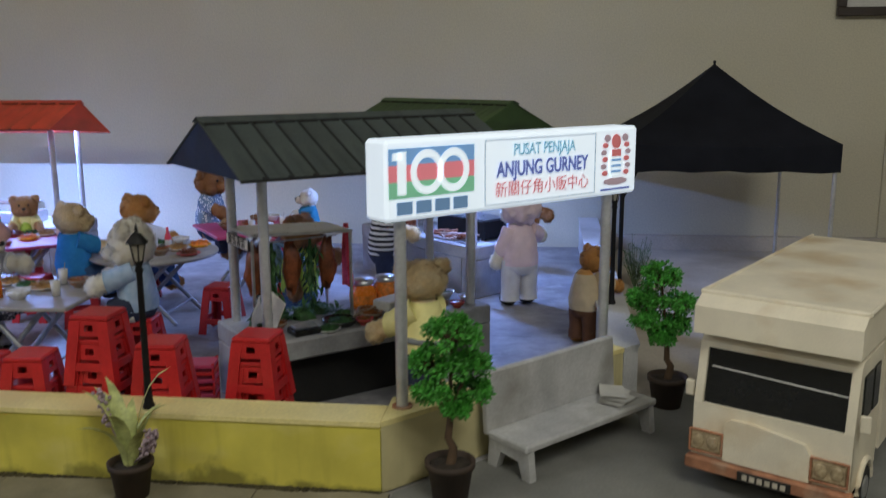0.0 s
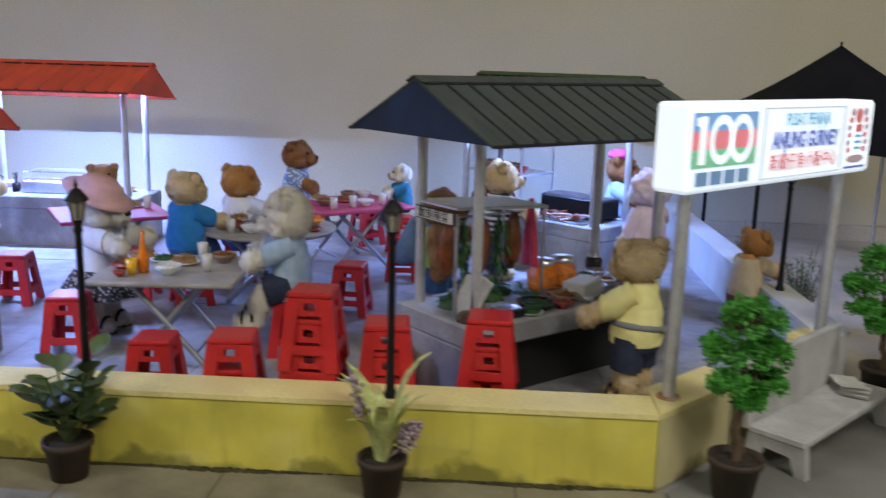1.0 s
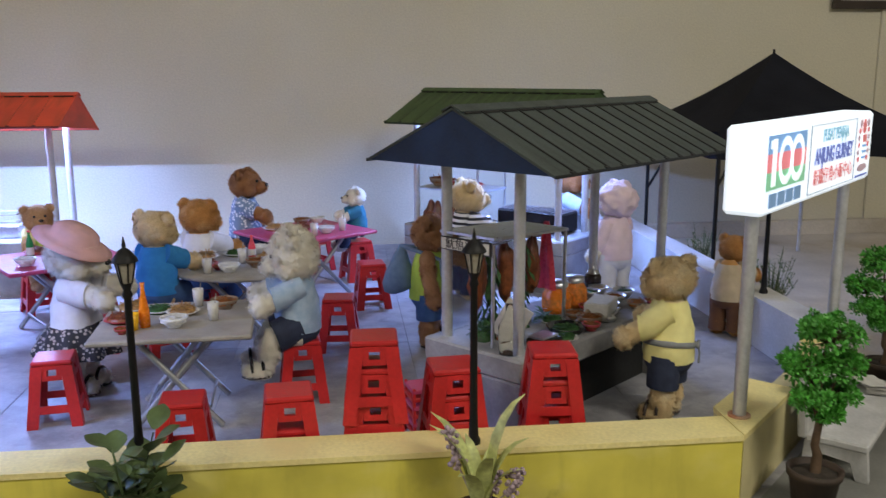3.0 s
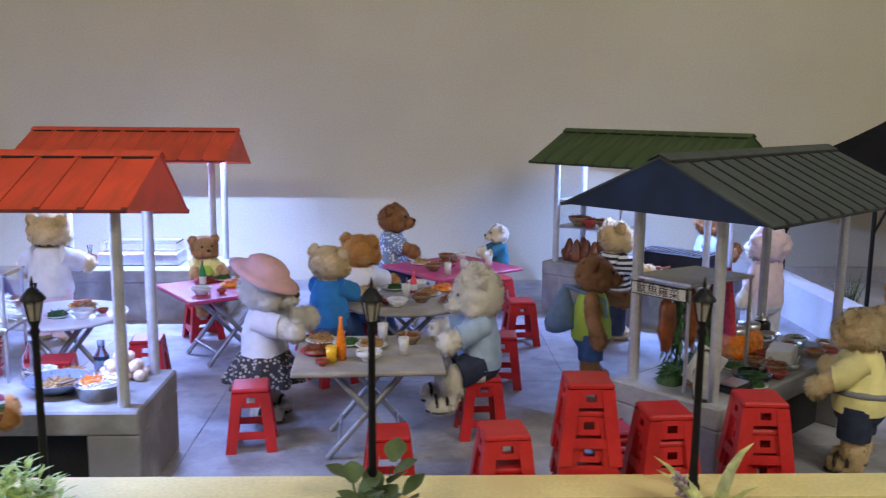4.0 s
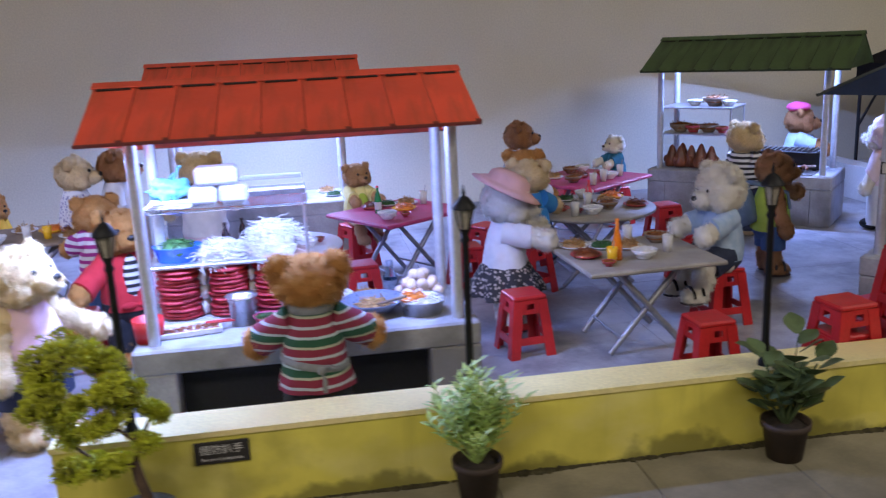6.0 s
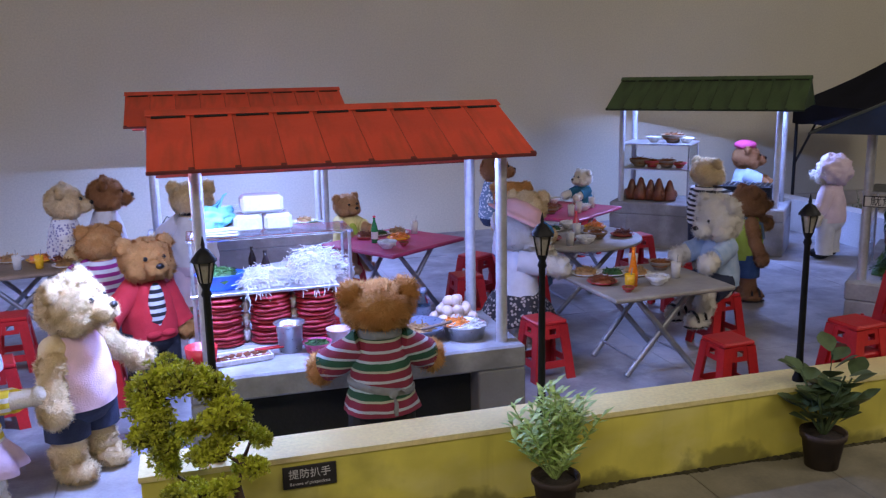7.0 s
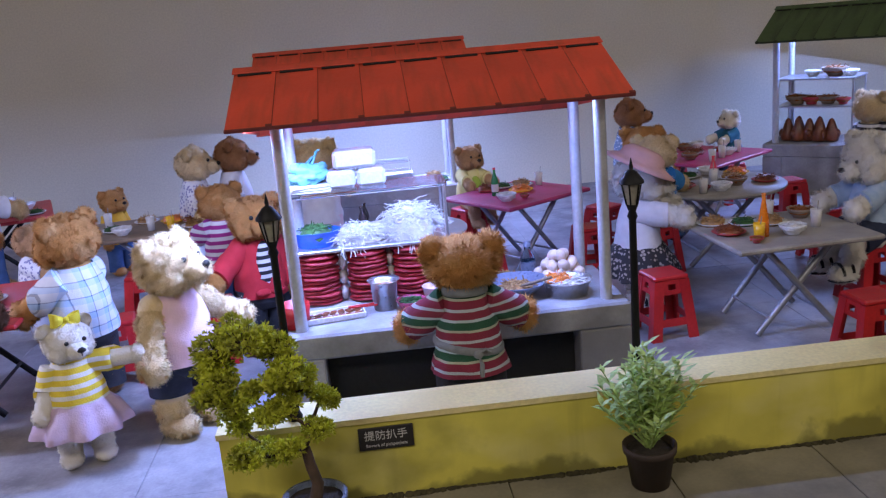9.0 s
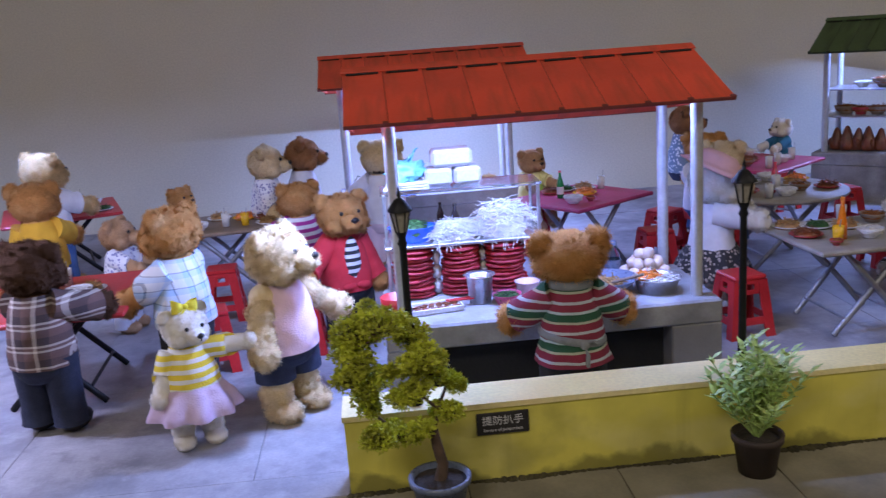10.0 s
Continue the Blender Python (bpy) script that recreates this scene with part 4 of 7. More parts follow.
            fr = (0.066, 0.1, 0.05) if drop > 0.08 else (0.066, 0.05, 0.085)
        f.slot = 0
        f.tube([hip, knee, ankle], [0.085, 0.075, 0.068], 12)
        if shoes is not None:
            f.slot = slot(shoes)
            f.ball(foot, tuple(k * 1.06 for k in fr), 14, 8)
        else:
            furry(foot, fr, 150)
            if sandals is not None:
                f.slot = slot(sandals)
                f.ball(foot + Vector((0, 0.006, 0.008 - fr[2])), (fr[0] * 1.12, fr[1] * 1.1, 0.012), 16, 6)
                for dy, lift in ((0.045, 0.0), (-0.03, 0.012)):
                    f.tube([foot + Vector((math.cos(b) * fr[0] * 1.12, dy, math.sin(b) * fr[2] * 1.22 + lift)) for b in [math.pi * i / 10 for i in range(11)]], 0.012, 6)
                f.slot = 0
            f.fuzz((knee + ankle) / 2, (0.075, 0.075, 0.09), int(150 * 13 * fz), 0.0215 * shag, rng)
        if bottom is not None:
            mb, low = bottom
            f.slot = slot(mb)
            if low > 0.5:
                line = [hip + Vector((0, 0, 0.05)), hip.lerp(knee, 0.5), knee, knee.lerp(ankle, 0.35), knee.lerp(ankle, 0.65), ankle, ankle + Vector((0, 0, -0.006))]
                f.tube(line, [r + 0.006 * noise.noise(p * 30 + Vector((0, seed, 0))) for r, p in zip((0.105, 0.097, 0.092, 0.088, 0.093, 0.089, 0.094), line)], 16)
            else:
                f.tube([hip + Vector((0, 0, 0.05)), hip.lerp(knee, 0.9)], [0.105, 0.102], 14)
    if bottom is not None:
        f.slot = slot(bottom[0])
        f.lathe([(0.03, 0.26), (0.125, 0.272), (0.168, 0.325), (0.172, 0.40)], (0, 0, dz), 32, 1.0, 0.88, crease=0.05, seed=seed)
    if skirt is not None:
        f.slot = slot(skirt)
        f.lathe([(0.15, 0.45), (0.20, 0.395), (0.255, 0.32), (0.285, 0.262), (0.29, 0.235)], (0, 0, dz), 72, 1.0, 0.92, 0.11, 9, crease=0.05, seed=seed)
        f.lathe([(0.255, 0.24), (0.14, 0.40)], (0, 0, dz), 40, 1.0, 0.92)
    if belt is not None:
        f.slot = slot(belt)
        keep = f.m
        f.m = keep @ Matrix.Translation((0, 0, 0.445 + dz)) @ Matrix.Rotation(radians(9), 4, "Y")
        f.lathe([(0.178, -0.018), (0.190, -0.013), (0.191, 0.0), (0.188, 0.013), (0.176, 0.018)], (0, 0, 0), 30, 1.0, 0.89)
        f.m = keep
        f.ball((0.035, -0.174, 0.435 + dz), (0.026, 0.014, 0.02), 8, 6)
        f.tube([(0.035, -0.175, 0.435 + dz), (0.05, -0.182, 0.390 + dz), (0.045, -0.18, 0.335 + dz)], [0.008, 0.012, 0.014], 8, squash=0.5)
        f.tube([(0.035, -0.175, 0.440 + dz), (0.075, -0.168, 0.455 + dz), (0.10, -0.156, 0.435 + dz)], [0.008, 0.011, 0.012], 8, squash=0.5)
    body = f.m
    f.m = whole
    if hat is not None:
        kind, mh = hat
        f.slot = slot(mh)
        if kind == "brim":
            t = Matrix.Translation(at((0, 0, 0.09))) @ Matrix.Rotation(radians(-26), 4, "X")
            keep = f.m
            f.m = keep @ t
            f.lathe([(0.222, -0.022), (0.228, -0.016), (0.175, 0.006), (0.14, 0.022), (0.13, 0.06), (0.09, 0.088), (0.0, 0.095)], n=30, wave=0.0)
            f.lathe([(0.228, -0.018), (0.14, 0.008)], n=30)
            f.m = keep
        elif kind == "hood":
            f.ball(at((0, -0.03, 0.02)), (0.160, 0.150, 0.152), 44, 28, rough=0.2, seed=5, knots=0.13)
        elif kind == "cap":
            f.ball(at((0, -0.01, 0.075)), (0.165, 0.155, 0.09), 18, 9)
        elif kind == "bow":
            for q in (-1, 1):
                f.sheet([[at((q * w, 0.03 + k * 0.03 - abs(v) * 0.006, 0.150 + v * h + q * w * 0.15)) for v in (-1, -0.5, 0, 0.5, 1)] for w, h, k in ((0.0, 0.010, 0.0), (0.03, 0.026, 0.7), (0.07, 0.044, 0.8), (0.098, 0.050, 0.0), (0.07, 0.040, -0.7), (0.03, 0.024, -0.5), (0.0, 0.010, 0.0))])
                f.sheet([[at((q * w + e * 0.012, 0.045 + w * 0.3, 0.145 - w * 0.75)) for e in (-1, 0, 1)] for w in (0.0, 0.03, 0.06)])
            f.ball(at((0, 0.036, 0.150)), 0.019, 10, 8)
        elif kind == "beret":
            f.ball(at((0.02, -0.02, 0.14)), (0.12, 0.11, 0.05), 16, 8, rough=0.2)
    if extra:
        f.m = body @ Matrix.Translation((0, 0, 0.055))
        extra(f, slot, dz)
    me = f.mesh("teddy_bear", mats)
    ob = new("teddy_bear", me)
    ob.matrix_basis = pose(x, y, 0.0015, 0, 0, toward - 90)
    return tagged(ob, label, "teddy bear", "plush bears of the food court")


def backpack(f, slot, dz):
    f.slot = slot(CL["slate"])
    # a slack bag that hangs from a gathered neck and spreads towards its bottom
    f.tube([(0, -0.225, 0.665), (0, -0.225, 0.62), (0, -0.23, 0.54), (0, -0.24, 0.46), (0, -0.245, 0.39), (0, -0.24, 0.35), (0, -0.235, 0.33)], [0.014, 0.04, 0.078, 0.110, 0.132, 0.125, 0.08], 22, squash=1.05)
    for q in (-1, 1):
        f.tube([(q * 0.01, -0.22, 0.655), (q * 0.1, -0.06, 0.63), (q * 0.11, 0.1, 0.58), (q * 0.12, 0.12, 0.46)], 0.014, 6)


def tie(f, slot, dz):
    f.slot = slot(CL["bw"])
    f.ball((0, 0.125, 0.46), (0.062, 0.035, 0.17), 12, 10)
    f.slot = slot(CL["red"])
    for q in (-1, 1):
        f.ball((q * 0.05, 0.165, 0.335), (0.055, 0.02, 0.022), 10, 6)


def collar(f, slot, dz):
    f.slot = slot(M["black"])
    f.lathe([(0.105, 0.645), (0.112, 0.655), (0.105, 0.668)], (0, 0, dz), 18, 1.0, 0.9)


def knit_collar(f, slot, dz):
    f.slot = slot(CL["grey"])
    f.lathe([(0.10, 0.615), (0.125, 0.62), (0.122, 0.655), (0.10, 0.66)], (0, 0, dz), 22, 1.0, 0.9)


def bib(f, slot, dz):
    f.slot = slot(CL["lime"])
    f.ball((0, 0.11, 0.43 + dz), (0.09, 0.06, 0.14), 12, 8)


FWD, DOWN, REACH, OUT = (0.25, 0.9, -0.35), (0.35, 0.12, -0.9), (0.3, 1.0, -0.15), (0.8, 0.25, -0.5)
bear(0.022, 0.372, 143, 0.348, "cream", "golden cream plush bear cook in a yellow shirt and navy shorts", top=CL["yellow"], bottom=(CL["navy"], 0.4), arms=((0.45, 0.9, -0.5), (0.5, 0.7, -0.5)), belt=CL["grey"], seed=1, head_turn=-28, flat=0.92, sandals=M["sole"])
bear(-0.695, 0.575, 188, 0.337, "white", "pale cream plush bear in pale denim sitting on a red stool", top=CL["pale_denim"], bottom=(CL["navy"], 0.4), arms=(FWD, FWD), sit=0.128, sandals=M["black"], seed=2, tufts=3600, shag=1.35, sleeve=0.7, flat=1.22, nod=-12, head=1.0)
bear(-1.165, 0.675, -8, 0.362, "white", "white plush bear with pink hat and dark floral skirt", top=CL["white"], skirt=CL["floral_dark"], arms=(REACH, REACH), hat=("brim", CL["peach"]), sandals=M["black"], seed=3, tufts=3600, shag=1.3, nod=-8, head=1.0)
bear(-1.045, 0.915, 62, 0.335, "cream", "cream plush bear in a bright blue shirt and jeans", top=CL["blue"], bottom=(CL["denim"], 1), arms=(FWD, FWD), shoes=M["black"], sit=0.13, seed=4)
bear(-0.985, 1.19, 60, 0.365, "ginger", "ginger plush bear in a white shirt sitting at the table", top=CL["white"], bottom=(CL["denim"], 1), arms=(FWD, FWD), sit=0.098, seed=5, tufts=1800)
bear(-0.905, 1.58, -12, 0.36, "brown", "brown plush bear in a printed grey-blue shirt at the table", top=CL["floral_grey"], bottom=(CL["navy"], 1), arms=(FWD, DOWN), sit=0.14, seed=6, tufts=1800)
bear(-0.555, 1.615, 190, 0.24, "white", "small white plush bear in a teal vest at the table", top=CL["teal"], bottom=(CL["navy"], 1), arms=(FWD, FWD), sit=0.148, seed=7, tufts=1300)
bear(-1.45, 1.345, -62, 0.27, "rose", "light brown plush bear in a yellow and green shirt", top=CL["yellow"], arms=(FWD, FWD), sit=0.131, seed=8, tufts=1500, extra=bib)
bear(-0.392, 0.90, -12, 0.35, "cocoa", "brown plush bear in a lime vest with a denim backpack", top=CL["lime"], bottom=(CL["denim"], 0.4), arms=(DOWN, REACH), sleeve=0.0, sandals=M["sole"], extra=backpack, seed=9)
bear(0.19, 1.26, 120, 0.365, "white", "white plush bear in a pale pink hooded coat", top=CL["pale_pink"], bottom=(CL["white"], 1), arms=((0.7, 0.5, -0.3), DOWN), hat=("hood", CL["pale_pink"]), shoes=M["black"], seed=10, tufts=1500)
bear(0.37, 0.88, 48, 0.272, "ginger", "small brown plush bear in a beige shirt", top=CL["beige"], bottom=(CL["chestnut"], 1), arms=(FWD, FWD), seed=11, tufts=1500, lean=0.45, head_turn=-20)
bear(0.17, 1.72, 335, 0.375, "brown", "brown plush bear cook in blue with pink beret", top=CL["pale_denim"], bottom=(CL["navy"], 1), arms=(FWD, FWD), hat=("beret", CL["hot_pink"]), seed=12, tufts=1800)
bear(-0.240, 1.345, 12, 0.38, "cream", "cream plush bear in a black and white striped shirt", top=CL["bw"], bottom=(CL["navy"], 1), arms=(FWD, DOWN), seed=13, tufts=1800)
bear(-1.605, 0.155, 88, 0.362, "ginger", "ginger plush bear cook in a striped knitted jacket", top=CL["knit"], skirt=None, bottom=(CL["black"], 0.4), extra=knit_collar, flare=0.212, hem=0.33, flat=0.78, plump=0.82, arms=((0.85, 0.5, -0.5), (0.85, 0.5, -0.55)), sleeve=0.85, belt=CL["grey"], seed=14, tufts=5000, shag=1.6)
bear(-2.092, 0.33, -40, 0.362, "cream", "cream plush bear in a pink vest and denim shorts", top=CL["pink"], bottom=(CL["navy"], 0.4), arms=((0.45, 0.25, -0.9), (0.9, 0.15, -0.65)), sleeve=0.0, seed=15, plump=1.0, tufts=4600, head_turn=18, nod=4, shag=1.2, head=1.0)
bear(-2.243, 0.235, -70, 0.262, "white", "small white plush bear in yellow stripes and pink skirt", top=CL["yellow_w"], skirt=CL["lilac"], arms=(DOWN, (1, 0.15, 0.05)), hat=("bow", CL["lemon"]), seed=16, plump=1.0, tufts=2200, shag=0.6, sleeve=0.5, head=0.95, head_turn=22, nod=-6)
bear(-1.985, 0.68, -65, 0.362, "ginger", "brown plush bear in a red jacket over a striped shirt", top=CL["red"], bottom=(CL["black"], 1), arms=(OUT, DOWN), sleeve=0.9, extra=tie, seed=17, tufts=3000)
bear(-2.10, 0.98, 120, 0.345, "ginger", "brown plush bear in magenta and white stripes", top=CL["purple_w"], bottom=(CL["denim"], 1), arms=(DOWN, FWD), seed=18, tufts=1600)
bear(-2.21, 1.26, 0, 0.36, "cream", "cream plush bear in a white flowered blouse", top=CL["floral_white"], bottom=(CL["white"], 1), arms=(DOWN, DOWN), sit=0.153, seed=19, tufts=1600)
bear(-2.11, 1.30, 2, 0.36, "brown", "brown plush bear in a white shirt", top=CL["white"], bottom=(CL["denim"], 1), arms=(DOWN, DOWN), sit=0.162, seed=20, tufts=1600)
bear(-1.885, 1.31, 75, 0.40, "cream", "cream plush bear in a white jacket with a dark collar", top=CL["white"], bottom=(CL["pale_pink"], 1), arms=(FWD, OUT), seed=21, extra=collar, tufts=1600)
bear(-2.30, 0.50, 152, 0.395, "ginger", "ginger plush bear in a blue and white plaid shirt", top=CL["blue_plaid"], bottom=(CL["black"], 1), arms=(FWD, (0.35, 0.8, -0.6)), seed=22, tufts=3600, sleeve=0.6)
bear(-2.535, 0.92, -10, 0.30, "rose", "small beige plush bear in a white flowered shirt", top=CL["floral_white"], bottom=(CL["white"], 1), arms=(FWD, FWD), seed=23, tufts=1200)
bear(-2.505, 1.5, -35, 0.275, "ginger", "small ginger plush bear in yellow behind the brown table", top=CL["gold"], bottom=(CL["denim"], 1), arms=(DOWN, DOWN), seed=24, tufts=1200)
bear(-2.75, 1.02, 95, 0.395, "ginger", "ginger plush bear in a golden yellow shirt", top=CL["gold"], bottom=(CL["denim"], 1), arms=(FWD, DOWN), seed=25, tufts=1600)
bear(-2.86, 1.40, 60, 0.43, "tan", "pale brown plush bear in a white shirt by the table", top=CL["white"], bottom=(CL["denim"], 1), arms=(FWD, DOWN), seed=26, tufts=1400)
bear(-2.52, 0.345, 75, 0.38, "dark", "dark brown plush bear in a brown plaid shirt and jeans", top=CL["dark_plaid"], bottom=(CL["indigo"], 1), arms=((0.5, 0.8, -0.25), (0.4, 0.8, -0.3)), sleeve=0.85, shoes=M["black"], seed=27, tufts=3000)

# ---- stools ----
SH = 0.13


def stool():
    t = thing("plastic_stool", pose(0, 0, 0), "red plastic stool with square seat and splayed legs", "stool", "red stools")
    seat = Form().box((0, 0, SH - 0.005), (0.074, 0.074, 0.010), 0.003)
    part("seat", seat, M["red_plastic"], t)
    a, b = 0.037, 0.051
    z1 = SH - 0.009

    def at(z):
        return a + (b - a) * (z1 - z) / z1

    # four side aprons with an opening each, and four corner legs
    for k in range(4):
        r = pose(0, 0, 0, 0, 0, 90 * k)
        for name, z0, zz, w in (("apron", SH - 0.038, z1, 1.0), ("rail", 0.028, 0.043, 0.9)):
            f = Form(r)

            def slab(z0, zz, a0, a1):
                """A leaning piece of the side between two heights and two widths."""
                q = []
                for dy in (0.0012, 0.0042):
                    for z, a in ((z0, a0), (z0, a1), (zz, a1), (zz, a0)):
                        q.append((a, -at(z) + dy, z))
                f.add(q, [[0, 1, 2, 3], [5, 4, 7, 6], [4, 5, 1, 0], [3, 2, 6, 7], [4, 0, 3, 7], [1, 5, 6, 2]])

            if name == "apron":
                # hand slot in the middle of the apron
                e = at(zz) - 0.019
                slab(zz - 0.008, zz, -e, e)
                slab(z0, zz - 0.020, -e, e)
                slab(zz - 0.020, zz - 0.008, -e, -0.0085)
                slab(zz - 0.020, zz - 0.008, 0.0085, e)
            else:
                slab(z0, zz, -at(zz) + 0.019, at(zz) - 0.019)
            part(name, f, M["red_plastic"], t)
        f = Form(r)
        x0, x1, wi = at(0), at(z1), 0.021
        ring = lambda x, z: [(-x, -x, z), (-x + wi, -x, z), (-x + wi, -x + 0.005, z), (-x + 0.005, -x + 0.005, z), (-x + 0.005, -x + wi, z), (-x, -x + wi, z)]
        f.add(ring(x0, 0) + ring(x1, z1), [[i, (i + 1) % 6, 6 + (i + 1) % 6, 6 + i] for i in range(6)] + [[5, 4, 3, 2, 1, 0]])
        part("leg", f, M["red_plastic"], t)
    return t


ST = stool()
STOOLS = [(-1.165, 0.515, 8), (-0.877, 0.257, 4), (-0.69, 0.577, 5), (-0.615, 0.905, -4), (-0.522, 1.285, 6), (-1.48, 0.872, 8), (-1.20, 0.965, 3), (-1.04, 0.93, 30),
          (-2.305, 0.955, 5), (-2.275, 0.60, 12), (-1.46, 1.345, 30), (-1.10, 1.19, 35), (-0.99, 1.20, 15), (-0.70, 1.78, 40), (-1.63, 0.70, 10), (-0.555, 1.63, 20), (-2.09, 0.66, 0)]
ST.matrix_basis = pose(STOOLS[0][0], STOOLS[0][1], 0, 0, 0, STOOLS[0][2])
for x, y, a in STOOLS[1:]:
    copy_thing(ST, pose(x, y, 0, 0, 0, a))
for x, y, a, count, step in ((-0.69, 0.125, 4, 2, 0.054), (-0.555, 0.135, -3, 4, 0.0445), (-0.43, 0.125, 5, 3, 0.043), (-0.26, 0.165, -4, 3, 0.046)):
    for k in range(count):
        tagged(copy_thing(ST, pose(x + 0.001 * (k % 2), y, k * step + 0.0005 * k, 0, 0, a + (1.5 if k % 2 else 0))), "red plastic stool nested in a stack", group="stacked red stools")
crate = thing("plastic_crate", pose(-0.455, 0.36, 0, 0, 0, 12), "small slatted red and white plastic crate on the floor", "crate")
for k in range(6):
    part("slat", Form().box((0, 0, 0.012 + k * 0.016), (0.062, 0.06, 0.008), 0.0015), M["red_plastic"] if k % 2 == 0 else M["pink_top"], crate)
for q in (-1, 1):
    for w in (-1, 1):
        part("corner_post", Form().box((q * 0.028, w * 0.027, 0.05), (0.005, 0.005, 0.098)), M["red_plastic"], crate)

# ---- tables ----
TZ = 0.195


def folding_table(m, w, d, top, label, round_top=False, leg=None):
    t = thing("folding_table", m, label, "table", "tables of the food court")
    f = Form()
    if round_top:
        f.lathe([(0.0, TZ - 0.009), (w / 2 - 0.003, TZ - 0.009), (w / 2, TZ - 0.006), (w / 2, TZ - 0.002), (w / 2 - 0.002, TZ), (0.0, TZ)], n=36)
    else:
        f.box((0, 0, TZ - 0.005), (w, d, 0.010), 0.003)
    part("tabletop", f, top, t)
    g = leg or M["leg_metal"]
    lx, ly = (w * 0.25, d * 0.3) if not round_top else (w * 0.23, w * 0.24)
    for sy in (-1, 1):
        for sx in (-1, 1):
            part("leg", Form().tube([(sx * lx, sy * ly, TZ - 0.011), (-sx * lx * 1.12, sy * (ly - 0.005 * sx), 0.003)], 0.0066, 8), g, t)
    for sx in (-1, 1):
        part("stretcher", Form().tube([(-sx * lx * 0.8, -ly, 0.036), (-sx * lx * 0.8, ly, 0.036)], 0.0035, 8), g, t)
        part("rail", Form().tube([(sx * lx, -ly, TZ - 0.014), (sx * lx, ly, TZ - 0.014)], 0.004, 8), g, t)
    return t


TA = pose(-0.925, 0.515, 0, 0, 0, 3)
TB = pose(-0.855, 1.02, 0)
TP = pose(-0.715, 1.465, 0, 0, 0, 37)
TR = pose(-1.35, 1.155, 0, 0, 0, 34)
TW = pose(-1.665, 0.85, 0)
TL = pose(-2.56, 0.56, 0, 0, 0, 4)
TM = pose(-2.32, 1.20, 0, 0, 0, 8)
TK = pose(-2.90, 1.62, 0, 0, 0, 20)
folding_table(TA, 0.295, 0.265, M["grey_top"], "grey folding table laid with dishes and drinks")
folding_table(TB, 0.36, 0.36, M["grey_top"], "round grey folding table crowded with dishes", True)
folding_table(TP, 0.325, 0.30, M["pink_top"], "magenta-red folding table laid with bowls")
folding_table(TR, 0.30, 0.27, M["pink_top"], "magenta-red folding table with plates and a green bottle")
folding_table(TW, 0.29, 0.29, M["white_top"], "round white folding table with two plates", True)
folding_table(TL, 0.32, 0.33, M["red_top"], "red folding table with a bowl of noodles", leg=M["black"])
folding_table(TM, 0.34, 0.26, M["brown_top"], "brown folding table full of plates")
folding_table(TK, 0.34, 0.34, M["red_top"], "red folding table by the wall with dishes", leg=M["black"])

# ---- dishes and food: one of each kind, then copies ----
rngf = random.Random(5)


def heap(f, r, h, seed, strands=60):
    """An uneven heap with loose strands on it."""
    rg = random.Random(seed)
    f.ball((0, 0, 0), (r, r, h), 14, 8, rough=0.35, seed=seed)
    for _ in range(strands):
        a, q = rg.uniform(0, 6.283), r * math.sqrt(rg.random()) * 0.85
        z = h * math.sqrt(max(0.05, 1 - (q / r) ** 2))
        p = Vector((q * math.cos(a), q * math.sin(a), z))
        d = Vector((rg.gauss(0, 1), rg.gauss(0, 1), rg.gauss(0, 0.35))).normalized() * r * 0.4
        f.tube([p - d, p + Vector((0, 0, h * 0.18)), p + d], r * 0.035, 4, False)
    return f


def plate(name, label, rim, food, r=0.034, h=0.012):
    t = thing(name, pose(0, 0, 0), label, "plate of food", "dishes on the tables")
    part("dish", Form().lathe([(0.0, 0.0), (r * 0.6, 0.0), (r, 0.006), (r * 0.98, 0.0068), (r * 0.6, 0.002), (0, 0.002)], n=24), rim, t)
    part("food", heap(Form(pose(0, 0, 0.003)), r * 0.74, h, len(label)), food, t)
    return t


def bowl(name, label, rim, food, r=0.027, h=0.02):
    t = thing(name, pose(0, 0, 0), label, "bowl", "dishes on the tables")
    part("vessel", Form().lathe([(0.0, 0.0), (r * 0.5, 0.0), (r * 0.55, 0.003), (r * 0.9, h * 0.7), (r, h), (r * 0.95, h), (r * 0.82, h * 0.65), (r * 0.4, 0.004), (0, 0.003)], n=22), rim, t)
    part("food", heap(Form(pose(0, 0, h * 0.62)), r * 0.86, h * 0.36, len(label) + 3, 40), food, t)
    return t


def glass(name, label, drink, straw=True, r=0.0115, h=0.036):
    t = thing(name, pose(0, 0, 0), label, "drink", "drinks on the tables")
    part("tumbler", Form().lathe([(0.0, 0.0), (r * 0.8, 0.0), (r, h), (r * 0.92, h), (r * 0.74, 0.002), (0, 0.002)], n=16), M["tumbler"] if drink != M["yellow_drink"] else drink, t)
    part("drink", Form().lathe([(0, 0.003), (r * 0.70, 0.003), (r * 0.86, h * 0.8), (0, h * 0.8)], n=16), drink, t)
    if straw:
        part("straw", Form().tube([(0, 0, 0.004), (r * 0.6, 0.002, h * 1.45)], 0.0011, 5), M["lamp_glass"], t)
    return t


